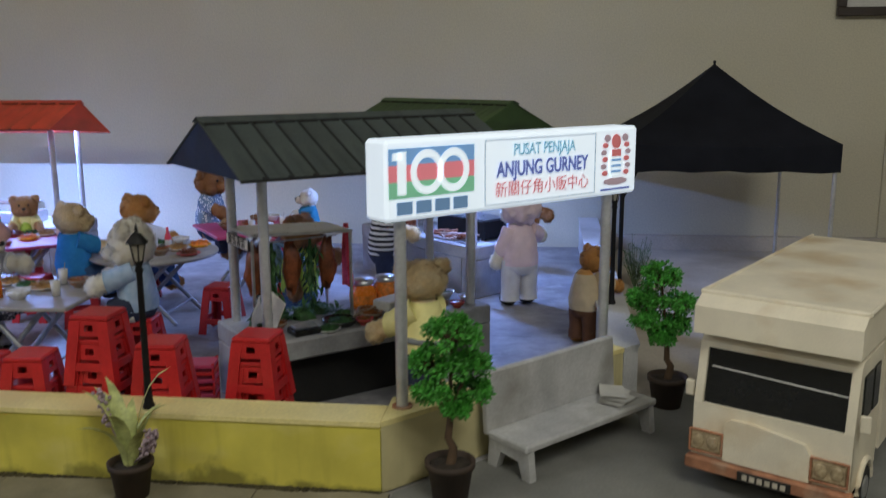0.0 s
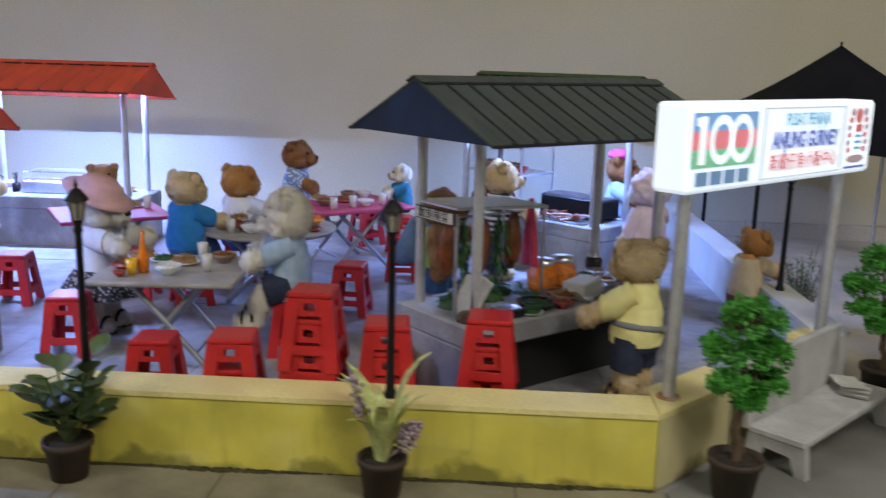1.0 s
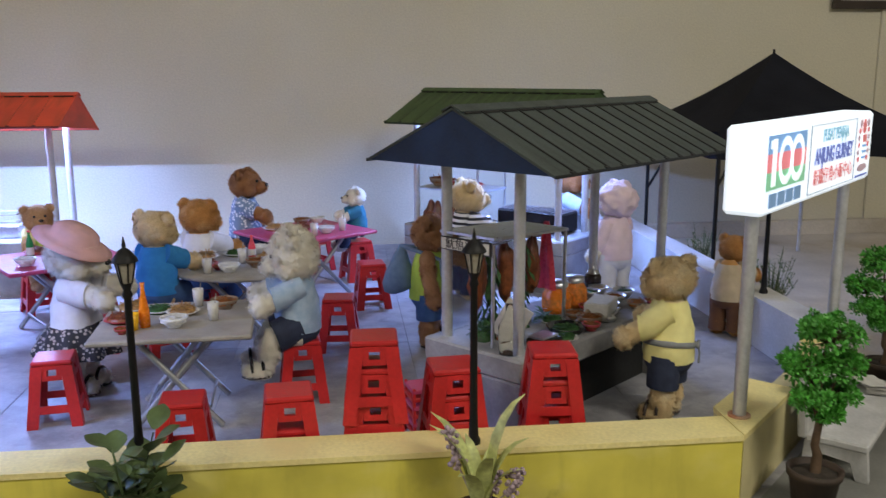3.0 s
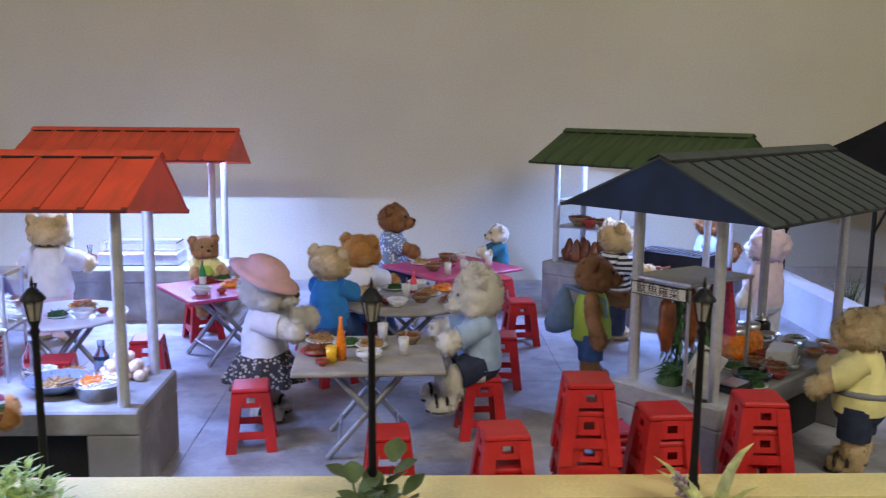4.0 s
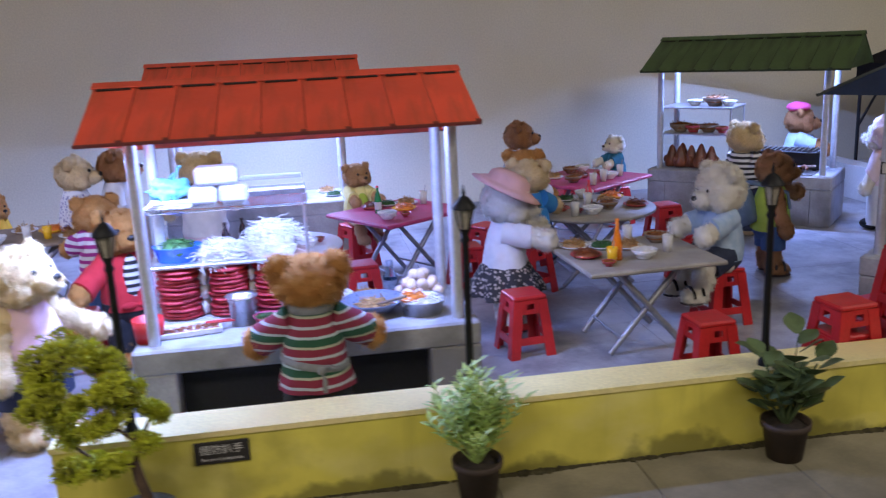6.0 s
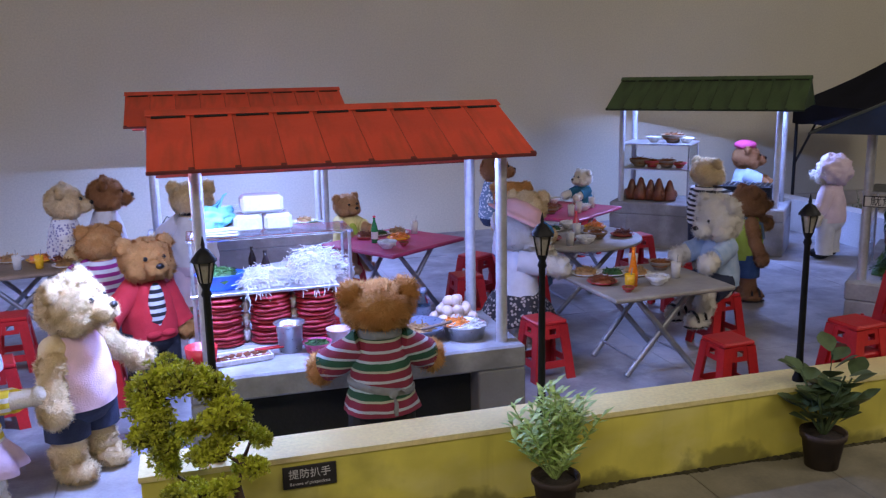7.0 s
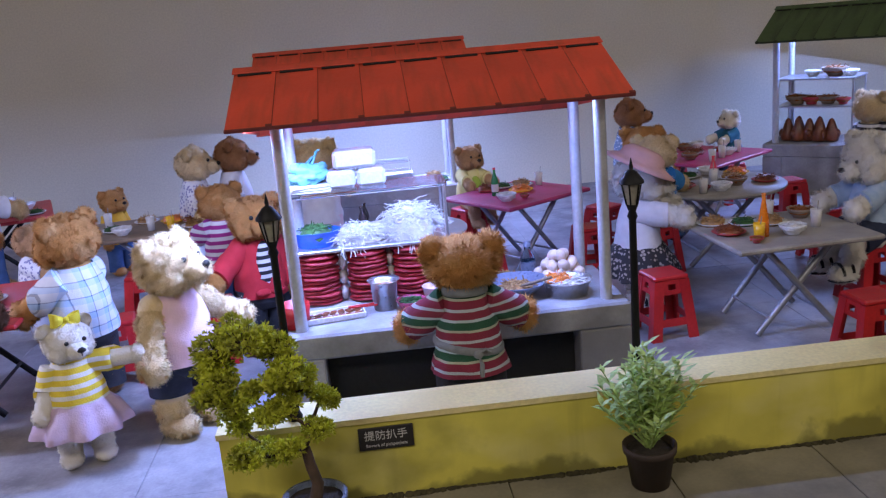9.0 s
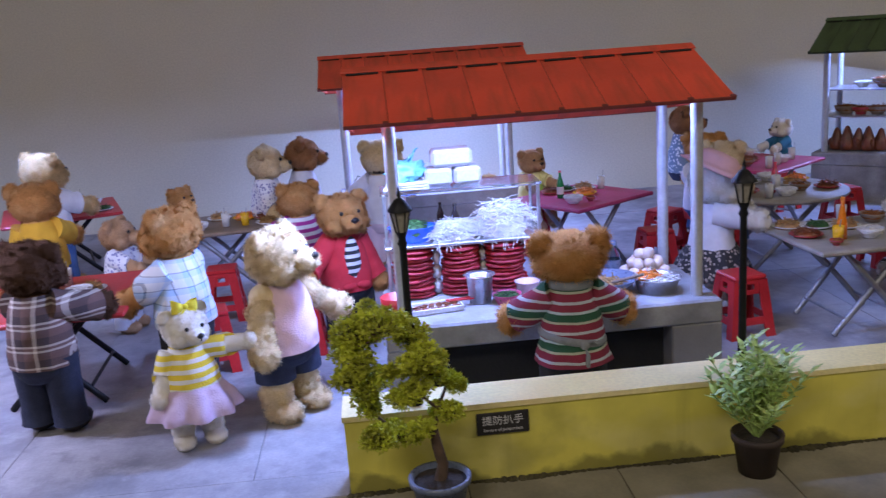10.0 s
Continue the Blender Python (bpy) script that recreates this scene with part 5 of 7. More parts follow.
def bottle(name, label, body, h=0.075, r=0.0095, neck=0.4, plain=False):
    t = thing(name, pose(0, 0, 0), label, "bottle", "bottles")
    part("body", Form().lathe([(0, 0), (r, 0), (r, h * (0.9 - neck)), (r * 0.85, h * (1 - neck)), (r * 0.36, h * 0.82), (r * 0.34, h * 0.97), (0, h * 0.97)], n=16), body, t)
    part("cap", Form().lathe([(r * 0.42, h * 0.94), (r * 0.42, h), (0, h)], n=12), body if plain else M["red_film"], t)
    if not plain:
        part("paper_label", Form().lathe([(r * 1.02, h * 0.15), (r * 1.02, h * 0.42)], n=16), M["white_paper"], t)
    return t


KIND = {
    "n": plate("noodle_plate", "white plate heaped with brown fried noodles", M["china"], M["noodle"]),
    "r": plate("meat_plate", "red plate with dark roast meat", M["red_china"], M["meat"]),
    "c": plate("carrot_plate", "yellow-rimmed plate with orange shredded vegetables", M["yellow_drink"], M["carrot"]),
    "g": plate("greens_plate", "white plate with dark leafy greens", M["china"], M["greens"], 0.031, 0.009),
    "b": bowl("rice_bowl", "white bowl with pale noodles", M["china"], M["rice"]),
    "s": bowl("soup_bowl", "brown bowl of noodle soup", M["brown_top"], M["soup"], 0.028, 0.02),
    "k": bowl("small_bowl", "small red bowl with sauce", M["red_china"], M["soup"], 0.014, 0.011),
    "t": glass("tumbler", "clear tumbler with milky tea and straw", M["milk_tea"]),
    "y": glass("juice_glass", "glass of bright yellow juice", M["yellow_drink"], True, 0.0115, 0.032),
    "o": bottle("orange_bottle", "bright orange drink bottle", M["orange"], 0.086, 0.0105, 0.55, True),
    "v": bottle("green_bottle", "green glass beer bottle", M["green_glass"]),
    "x": bottle("sauce_bottle", "dark brown sauce bottle", M["dark_glass"], 0.06, plain=True),
    "e": bottle("red_bottle", "red sauce bottle with white label", M["red_film"], 0.062),
}
USED = set()


def serve(kind, x, y, z, m=None, a=0.0, size=1.0):
    p = (m or Matrix.Identity(4)) @ Vector((x, y, z))
    src = KIND[kind]
    pm = pose(*p, 0, 0, a or rngf.uniform(0, 360))
    if kind not in USED:
        USED.add(kind)
        src.matrix_basis = pm
        return src
    return copy_thing(src, pm @ Matrix.Scale(size, 4))


def serve_all(m, rows):
    for kind, x, y in rows:
        serve(kind, x, y, TZ + 0.0006, m)


serve_all(TA, [("o", -0.055, -0.045), ("y", -0.073, -0.062), ("r", -0.105, 0.0), ("n", 0.005, 0.04), ("b", 0.0, -0.055), ("g", -0.045, 0.06), ("t", 0.07, -0.02), ("s", 0.085, 0.065), ("t", 0.03, 0.095), ("k", -0.09, -0.085), ("n", -0.1, 0.085)])
serve_all(TB, [("n", 0.06, 0.03), ("b", -0.02, -0.1), ("s", 0.04, -0.05), ("r", -0.09, -0.02), ("c", 0.1, 0.09), ("e", 0.02, 0.05), ("k", -0.05, -0.075), ("t", -0.07, -0.11), ("g", -0.03, 0.1), ("n", -0.1, 0.07), ("r", 0.12, -0.04), ("b", 0.03, 0.12), ("t", 0.0, 0.0)])
serve_all(TP, [("s", -0.09, -0.02), ("b", 0.02, -0.08), ("t", -0.03, -0.09), ("r", 0.0, 0.02), ("b", 0.1, 0.08), ("n", -0.06, 0.08), ("k", 0.06, -0.02), ("t", 0.08, -0.08), ("s", 0.05, 0.09), ("t", -0.1, -0.1)])
serve_all(TR, [("b", -0.09, -0.06), ("v", -0.055, 0.02), ("c", 0.02, 0.0), ("n", 0.075, 0.055), ("g", 0.03, 0.085), ("t", 0.11, 0.02), ("k", -0.04, -0.075), ("r", -0.02, 0.09)])
serve_all(TW, [("n", 0.04, 0.03), ("c", 0.02, 0.06), ("b", 0.06, -0.05), ("g", 0.0, -0.04), ("x", -0.09, 0.06), ("k", 0.09, 0.0)])
serve_all(TL, [("n", 0.06, 0.02), ("b", 0.05, -0.02), ("x", -0.02, 0.06), ("r", -0.1, 0.05), ("t", 0.0, 0.09), ("e", -0.04, -0.03)])
serve_all(TM, [("c", 0.05, 0.02), ("n", -0.02, 0.05), ("t", 0.0, -0.06), ("y", 0.05, -0.07), ("r", 0.11, 0.0), ("g", -0.1, -0.02), ("b", -0.07, -0.08), ("t", -0.12, 0.06), ("s", 0.12, 0.07), ("n", 0.11, -0.08)])
serve_all(TK, [("r", 0.05, -0.06), ("b", 0.1, 0.02), ("n", 0.0, 0.05), ("t", 0.06, 0.08), ("x", -0.03, -0.02), ("s", -0.08, -0.08), ("g", 0.12, -0.1)])

# ---- the near red stall's goods ----


def shelf_case(m, u0, u1, v0, v1, levels, label, material=None, glass_top=False):
    """An open shelf case of slim uprights with shelves at the given heights."""
    t = thing("shelf_case", m, label, "shelf", "shelf cases on the stalls")
    g = material or M["steel"]
    top = max(levels)
    for a in (u0, u1):
        for b in (v0, v1):
            part("upright", Form().box((a, b, (CT + top) / 2), (0.006, 0.006, top - CT), 0.001), g, t)
    for z in levels:
        f = Form().box(((u0 + u1) / 2, (v0 + v1) / 2, z), (u1 - u0 + 0.012, v1 - v0 + 0.012, 0.006), 0.001)
        if glass_top and z == top:
            part("glass_board", f, M["glass"], t, "clear glass top shelf").visible_shadow = False
        else:
            part("shelf_board", f, g, t)
    for a in (u0, u1):
        p = part("side_pane", Form().box((a, (v0 + v1) / 2, (CT + top) / 2), (0.0014, v1 - v0 - 0.008, top - CT - 0.01)), M["glass"], t, "clear glass side pane")
        p.visible_shadow = False
    return t


MID, TOP = 0.268, 0.372
RS = RF @ pose(-0.006, 0.028, 0)
shelf_case(RS, -0.262, 0.028, -0.035, 0.048, (MID, TOP), "two-tier metal shelf case on the stall counter", M["steel"], True)


def on(m, u, v, z):
    return m @ pose(u, v, z)


def goods(name, form, material, label, category, m, group=""):
    return solid(name, form, material, label, category, m, group)


for k, (u, z, w) in enumerate(((-0.155, 0.376, 0.052), (-0.100, 0.376, 0.052), (-0.128, 0.411, 0.078))):
    goods("takeaway_box", Form().box((0, 0, 0.0165), (w, 0.05, 0.033), 0.006), M["white_paper"], "white folded takeaway box on the shelf", "box", on(RS, u, 0.01, z), "white boxes")
for k in range(3):
    goods("paper_stack", Form().box((0, 0, 0.002 + 0.0), (0.085 - 0.008 * k, 0.06, 0.003), 0.0005), M["white_paper"], "thin stack of white wrapping paper", "paper", on(RS, -0.215, 0.0, 0.3755 + k * 0.0045) @ pose(0, 0, 0, 0, 0, 8 * k - 6))
bag = Form().ball((0, 0, 0.012), (0.036, 0.026, 0.02), 30, 20, rough=0.5, seed=9, knots=0.22)
bag.tube([(0.004, 0, 0.024), (0.014, 0.003, 0.04), (0.02, 0.002, 0.052), (0.024, -0.002, 0.055)], [0.012, 0.008, 0.006, 0.004], 8, squash=0.35)
bag.tube([(-0.008, 0, 0.022), (0.004, -0.006, 0.036), (0.012, -0.004, 0.044)], [0.01, 0.006, 0.004], 8, squash=0.35)
goods("plastic_bag", bag, M["teal_plastic"], "crumpled turquoise plastic bag on the shelf", "bag", on(RS, -0.215, 0.012, 0.393))
basket = thing("basket", on(RS, -0.212, 0.005, MID + 0.004), "blue plastic basket with greens on the shelf", "basket")
part("tray", Form().lathe([(0.0, 0.0), (0.036, 0.0), (0.045, 0.027), (0.047, 0.029), (0.043, 0.027), (0.034, 0.002), (0, 0.002)], n=24, sx=1.0, sy=0.75), M["blue_plastic"], basket)
part("leaf_mass", heap(Form(pose(0, 0, 0.018)), 0.030, 0.018, 12, 60), M["greens"], basket)
def noodles(r, h, seed):
    """A loose mound of thick strands, a few of them hanging over the shelf edge."""
    rg = random.Random(seed)
    f = Form().ball((0, 0, 0), (r * 0.86, r * 0.62, h * 0.84), 16, 9, rough=0.35, seed=seed)
    for _ in range(460):
        a, q = rg.uniform(0, 6.283), math.sqrt(rg.random())
        p = Vector((q * math.cos(a) * r, q * math.sin(a) * r * 0.72, h * math.sqrt(max(0.02, 1 - q * q)) * rg.uniform(0.8, 1.05)))
        t, bend = rg.uniform(0, 6.283), rg.uniform(-1.6, 1.6)
        pts = [p]
        for i in range(5):
            t += bend * 0.6
            step = Vector((math.cos(t), math.sin(t) * 0.8, rg.uniform(-0.75, 0.45))) * 0.0075
            p = pts[-1] + step
            p.z = max(p.z, 0.0012)
            pts.append(p)
        f.tube(pts, 0.00062, 5, False)
    for k in range(9):
        x, d = rg.uniform(-0.8, 0.8) * r, rg.uniform(0.008, 0.024)
        f.tube([(x, -r * 0.5, 0.006), (x + 0.002, -0.044, 0.004), (x + rg.uniform(-0.004, 0.004), -0.048, -d * 0.5), (x + rg.uniform(-0.006, 0.006), -0.047, -d)], 0.001, 5)
    return f


for u, r, h, sd in ((-0.132, 0.047, 0.034, 21), (-0.035, 0.052, 0.066, 22)):
    goods("noodle_mound", noodles(r, h, sd), M["rice"], "heap of loose white noodles on the shelf", "noodles", on(RS, u, 0.005, MID + 0.003))
for u in (-0.216, -0.124, -0.038):
    st = thing("packet_stack", on(RS, u, -0.005, CT), "tall stack of flat dark red film packets", "food packets", "red packet stacks")
    for k in range(12):
        part("packet", Form(pose(rngf.uniform(-0.0025, 0.0025), rngf.uniform(-0.002, 0.002), 0.0048 + k * 0.0078, rngf.uniform(-3, 3), rngf.uniform(-3, 3), rngf.uniform(0, 360))).ball((0, 0, 0), (0.0405, 0.0385, 0.0066), 26, 8, rough=0.12, seed=k + round(u * 100), knots=0.05), M["red_packet"], st)
for u in (-0.170, -0.081):
    for k in range(3):
        goods("white_packet", Form().ball((0, 0, 0.016), (0.009, 0.02, 0.016), 10, 6, rough=0.3, seed=k), M["white_paper"], "small white paper packet between the stacks", "packet", on(RS, u, 0.0, CT + k * 0.0285))
pot = thing("steel_pot", on(RF, -0.104, -0.058, CT), "small steel pot on the counter", "pot")
part("vessel", Form().lathe([(0, 0), (0.021, 0), (0.0245, 0.05), (0.030, 0.054), (0.0235, 0.05), (0.02, 0.003), (0, 0.003)], n=24), M["steel"], pot)
part("soup", Form().lathe([(0, 0.042), (0.0225, 0.042)], n=22), M["soup"], pot)
tray = thing("steel_tray", on(RF, -0.196, -0.086, CT) @ pose(0, 0, 0, 0, 0, 9), "white enamel tray with slices of meat", "tray")
part("tray_base", Form().box((0, 0, 0.003), (0.105, 0.05, 0.005), 0.002).box((0, 0.024, 0.007), (0.106, 0.003, 0.009), 0.001).box((0, -0.024, 0.007), (0.106, 0.003, 0.009), 0.001).box((0.0525, 0, 0.007), (0.003, 0.05, 0.009), 0.001).box((-0.0525, 0, 0.007), (0.003, 0.05, 0.009), 0.001), M["china"], tray)
for k in range(14):
    part("slice", Form(pose(-0.042 + (k % 7) * 0.014, -0.01 + 0.02 * (k // 7), 0.0075, 8 * (k % 3), 6, 25 * k)).box((0, 0, 0), (0.014, 0.011, 0.003), 0.001), M["meat"], tray)
goods("pale_tub", Form().lathe([(0, 0), (0.018, 0), (0.0225, 0.026), (0.024, 0.028), (0.021, 0.026), (0.016, 0.003), (0, 0.003)], n=22), M["pale_tub"], "pale pink plastic tub on the counter", "tub", on(RF, -0.012, -0.04, CT))
gb = thing("sauce_bowl", on(RF, -0.058, -0.082, CT), "dark pink bowl of chopped green chillies", "bowl")
part("vessel", Form().lathe([(0, 0), (0.018, 0), (0.026, 0.018), (0.0275, 0.02), (0.0245, 0.018), (0.016, 0.003), (0, 0.003)], n=24), M["pink_top"], gb)
part("chillies", heap(Form(pose(0, 0, 0.013)), 0.0225, 0.006, 71, 60), M["greens"], gb)
tg = thing("tongs", on(RF, -0.150, -0.075, CT + 0.012) @ pose(0, 0, 0, 0, 0, 12), "red-handled tongs laid across the tray", "tongs")
for q in (-1, 1):
    part("arm", Form().tube([(-0.02, q * 0.003, 0.003), (0.06, q * 0.0065, 0.0)], 0.0018, 6), M["red_plastic"], tg)
wok = thing("wok", on(RF, 0.135, -0.06, CT), "dark iron wok of frying noodles", "wok")
part("pan", Form().lathe([(0.0, 0.004), (0.03, 0.006), (0.058, 0.026), (0.06, 0.026), (0.031, 0.003), (0, 0.0)], n=28), M["dish"], wok)
part("noodle_mass", heap(Form(pose(0.0, 0, 0.010)), 0.032, 0.010, 31, 60), M["noodle"], wok)
part("spatula", Form().tube([(0.0, -0.01, 0.016), (0.055, -0.05, 0.04)], 0.003, 6), M["brown_top"], wok)
basin = thing("steel_basin", on(RF, 0.222, -0.088, CT), "steel basin of noodles with shredded carrot", "basin")
part("vessel", Form().lathe([(0, 0), (0.035, 0), (0.042, 0.026), (0.045, 0.028), (0.041, 0.026), (0.034, 0.003), (0, 0.003)], n=26), M["steel"], basin)
part("noodle_mass", heap(Form(pose(0, 0, 0.020)), 0.037, 0.008, 33, 60), M["rice"], basin)
part("carrot", heap(Form(pose(-0.014, 0.006, 0.026)), 0.025, 0.008, 34, 30), M["carrot"], basin)
gp = thing("egg_heap", on(RF, 0.232, 0.016, CT), "heap of pinkish white eggs on the counter", "eggs")
em = Form().ball((0, 0, 0), (0.0112, 0.0112, 0.0138), 14, 9).mesh("egg", [M["egg"]])
for layer, (count, r0) in enumerate(((11, 0.031), (7, 0.020), (3, 0.008))):
    for k in range(count):
        a = 2 * math.pi * k / count + layer * 0.4
        r1 = r0 * (0.45 if layer == 0 and k % 3 == 0 else 1.0)
        part("egg", em, M["egg"], gp, m=pose(r1 * math.cos(a) * 1.25, r1 * math.sin(a) * 0.85, 0.0112 + layer * 0.0165, 60 * math.sin(k * 1.7), 70 * math.cos(k * 2.3), 57 * k))
wb = thing("water_bottle", on(RF, 0.178, 0.05, CT), "small clear blue water bottle on the counter", "bottle")
part("body", Form().lathe([(0, 0), (0.0135, 0), (0.0145, 0.01), (0.0145, 0.036), (0.007, 0.05), (0.006, 0.06), (0, 0.06)], n=18), M["water"], wb)
part("cap", Form().lathe([(0.0075, 0.058), (0.0075, 0.068), (0, 0.068)], n=14), M["dish"], wb)
part("paper_label", Form().lathe([(0.015, 0.012), (0.015, 0.03)], n=18), M["dish"], wb)
serve("b", 0.075, 0.02, CT, RF)
serve("n", 0.125, 0.03, CT, RF)
jug = Form().lathe([(0, 0), (0.017, 0), (0.018, 0.05), (0.006, 0.068), (0.006, 0.08), (0, 0.08)], n=18)
goods("clear_bottle", jug, M["glass"], "large clear plastic water bottle", "bottle", on(RF, 0.062, 0.0, CT))
goods("red_tub", Form().lathe([(0, 0), (0.024, 0), (0.028, 0.04), (0.026, 0.04), (0.022, 0.003), (0, 0.003)], n=20), M["red_plastic"], "red plastic tub at the end of the counter", "tub", on(RF, -0.262, -0.105, CT))
serve("x", -0.125, 0.035, MID + 0.003, RS)

# ---- the far red stall's goods ----
bain = thing("food_warmer", on(RB, 0.0, 0.0, CT), "low steel and glass food warmer on the counter", "food warmer")
part("base", Form().box((0, 0, 0.02), (0.26, 0.11, 0.04), 0.003), M["steel"], bain)
part("cover", Form().box((0, 0, 0.058), (0.25, 0.1, 0.034), 0.004), M["glass"], bain, "clear cover").visible_shadow = False
tub = thing("cutlery_tub", on(RB, 0.16, 0.03, CT), "black tub of chopsticks", "cutlery")
part("tub", Form().lathe([(0, 0), (0.012, 0), (0.013, 0.03), (0.011, 0.03), (0, 0.004)], n=14), M["black"], tub)
for k in range(6):
    part("chopstick", Form().tube([(0, 0, 0.005), (0.008 * math.cos(k), 0.008 * math.sin(k), 0.065)], 0.0013, 5), M["black"], tub)
kettle = thing("kettle", on(RB, 0.235, 0.02, CT), "round steel kettle on the counter", "kettle")
part("body", Form().lathe([(0, 0), (0.02, 0), (0.024, 0.012), (0.02, 0.03), (0.006, 0.038), (0.005, 0.044), (0, 0.045)], n=18), M["steel"], kettle)
part("spout", Form().tube([(0.02, 0, 0.014), (0.036, 0, 0.032)], [0.005, 0.003], 8), M["steel"], kettle)
part("handle", Form().tube([(-0.018, 0, 0.028), (-0.03, 0, 0.045), (0, 0, 0.06), (0.018, 0, 0.034)], 0.002, 6), M["black"], kettle)
serve("r", 0.19, -0.06, CT, RB)
serve("b", 0.24, -0.07, CT, RB)
serve("g", -0.22, 0.03, CT, RB)
serve("n", -0.2, -0.05, CT, RB)

# ---- green stall: shelf case, roast birds, charcoal grill ----
shelf_case(GR, 0.06, 0.30, -0.085, 0.075, (0.285, 0.375), "two-tier shelf case with roast birds")
bird = Form().lathe([(0.0, 0.0), (0.017, 0.002), (0.020, 0.015), (0.012, 0.038), (0.006, 0.055), (0.0, 0.06)], n=14).ball((0.013, 0.004, 0.02), (0.01, 0.008, 0.012), 8, 6).ball((-0.013, 0.004, 0.02), (0.01, 0.008, 0.012), 8, 6)
bm_ = bird.mesh("roast_bird", [M["roast_dark"]])
for k, (u, v) in enumerate(((0.27, 0.045), (0.235, 0.055), (0.2, 0.045), (0.165, 0.055), (0.13, 0.045), (0.25, -0.01), (0.18, 0.0))):
    ob = new("roast_bird", bm_)
    ob.matrix_basis = on(GR, u, v, CT + 0.002) @ pose(0, 0, 0, 0, 0, 40 * k) @ Matrix.Scale(1.3, 4)
    tagged(ob, "whole glazed brown roast bird standing in the case", "roast bird", "roast birds")
serve("s", 0.25, 0.02, 0.2885, GR, size=1.4)
serve("k", 0.2, 0.03, 0.2885, GR, size=2.3)
serve("s", 0.15, 0.02, 0.2885, GR, size=1.3)
serve("k", 0.1, 0.03, 0.2885, GR, size=1.8)
serve("b", 0.2, 0.02, 0.3785, GR)
serve("s", 0.13, 0.02, 0.3785, GR, size=1.5)
serve("b", 0.08, 0.03, 0.3785, GR)
grill = thing("charcoal_grill", on(GR, -0.1, -0.03, CT), "long black charcoal grill on the counter", "grill")
part("trough", Form().box((0, 0, 0.036), (0.24, 0.1, 0.06), 0.004), M["black"], grill)
for q in (-1, 1):
    for w in (-1, 1):
        part("foot", Form().box((q * 0.1, w * 0.035, 0.003), (0.012, 0.012, 0.008)), M["black"], grill)
for k in range(14):
    part("grate_bar", Form().tube([(-0.112 + k * 0.0172, -0.05, 0.069), (-0.112 + k * 0.0172, 0.05, 0.069)], 0.002, 5), M["steel"], grill)
sk = thing("skewer_heap", on(GR, -0.12, 0.068, CT), "pile of grilled meat skewers on a tray", "skewers")
part("tray", Form().box((0, 0, 0.003), (0.19, 0.07, 0.005), 0.002), M["steel"], sk)
for k in range(30):
    part("skewer", Form(pose(rngf.uniform(-0.075, 0.075), rngf.uniform(-0.02, 0.02), 0.009 + 0.0045 * (k // 8), 0, rngf.uniform(-6, 6), rngf.uniform(-40, 40) + 80)).tube([(-0.028, 0, 0), (0.028, 0, 0)], 0.0038, 6), M["meat"] if k % 3 else M["garlic"], sk)
goods("steel_flask", Form().lathe([(0, 0), (0.014, 0), (0.014, 0.035), (0.008, 0.045), (0, 0.046)], n=16), M["steel"], "small steel flask beside the grill", "flask", on(GR, 0.035, 0.05, CT))

# ---- charcoal-roofed stall: glass case with hanging food ----
case = thing("hanging_case", on(BL, -0.12, 0.045, CT), "glass food case with roast meat and greens hanging inside", "display case")
part("case_roof", Form().box((0, 0, 0.2), (0.235, 0.135, 0.006), 0.001, turn=Matrix.Rotation(radians(3), 3, "Y")), M["steel"], case, "grey sheet top")
part("sign_panel", Form().box((-0.119, 0.0, 0.186), (0.003, 0.125, 0.026), 0.0008), M["plate"], case, "dark name panel")
part("sign_ground", Form().box((-0.1212, 0.0, 0.186), (0.0012, 0.118, 0.021)), M["panel_white"], case, "off-white ground")
lettering("魷魚蕹菜", 0.024, M["plate"], case, Matrix.Translation((-0.1222, 0, 0.186)) @ pose(0, 0, 0, 90, 0, -90))
for a in (-0.113, 0.113):
    for b in (-0.062, 0.062):
        part("upright", Form().box((a, b, 0.098), (0.006, 0.006, 0.196), 0.001), M["steel"], case)
for b in (0.062,):
    part("side_pane", Form().box((0, b, 0.098), (0.22, 0.0014, 0.19)), M["glass"], case, "clear pane").visible_shadow = False
part("hanging_rail", Form().tube([(-0.113, 0, 0.176), (0.113, 0, 0.176)], 0.002, 6), M["steel"], case)
for k, u in enumerate((-0.085, -0.045, 0.0, 0.045, 0.085)):
    if k in (1, 3):
        bunch = Form()
        for j in range(70):
            bunch.leaf((u + rngf.gauss(0, 0.008), rngf.gauss(0, 0.010), 0.17 - 0.0019 * j), (rngf.gauss(0, 0.6), rngf.gauss(0, 0.6), -1), 0.034, 0.009)
        bunch.tube([(u, 0, 0.176), (u, 0, 0.07)], [0.003, 0.008], 6)
        part("hanging_herb", bunch, M["greens"], case, "hanging bunch of greens")
    else:
        part("roast_piece", Form().ball((u, 0, 0.116), (0.021, 0.014, 0.056), 14, 11, rough=0.4, seed=k).tube([(u, 0, 0.178), (u, 0, 0.16)], 0.0018, 5), M["meat"], case, "hanging roast meat")
apron = Form()
rows = []
for i in range(9):
    z = 0.20 - i * 0.018
    rows.append([(0.135 + 0.005 * math.sin(j * 1.7 + i * 0.3), 0.0 + 0.0062 * (j - 3) * (0.25 + 0.13 * i), z) for j in range(7)])
apron.sheet(rows)
goods("red_apron", apron, M["red_film"], "red plastic apron hanging from the case", "apron", on(BL, -0.12, 0.045, CT))
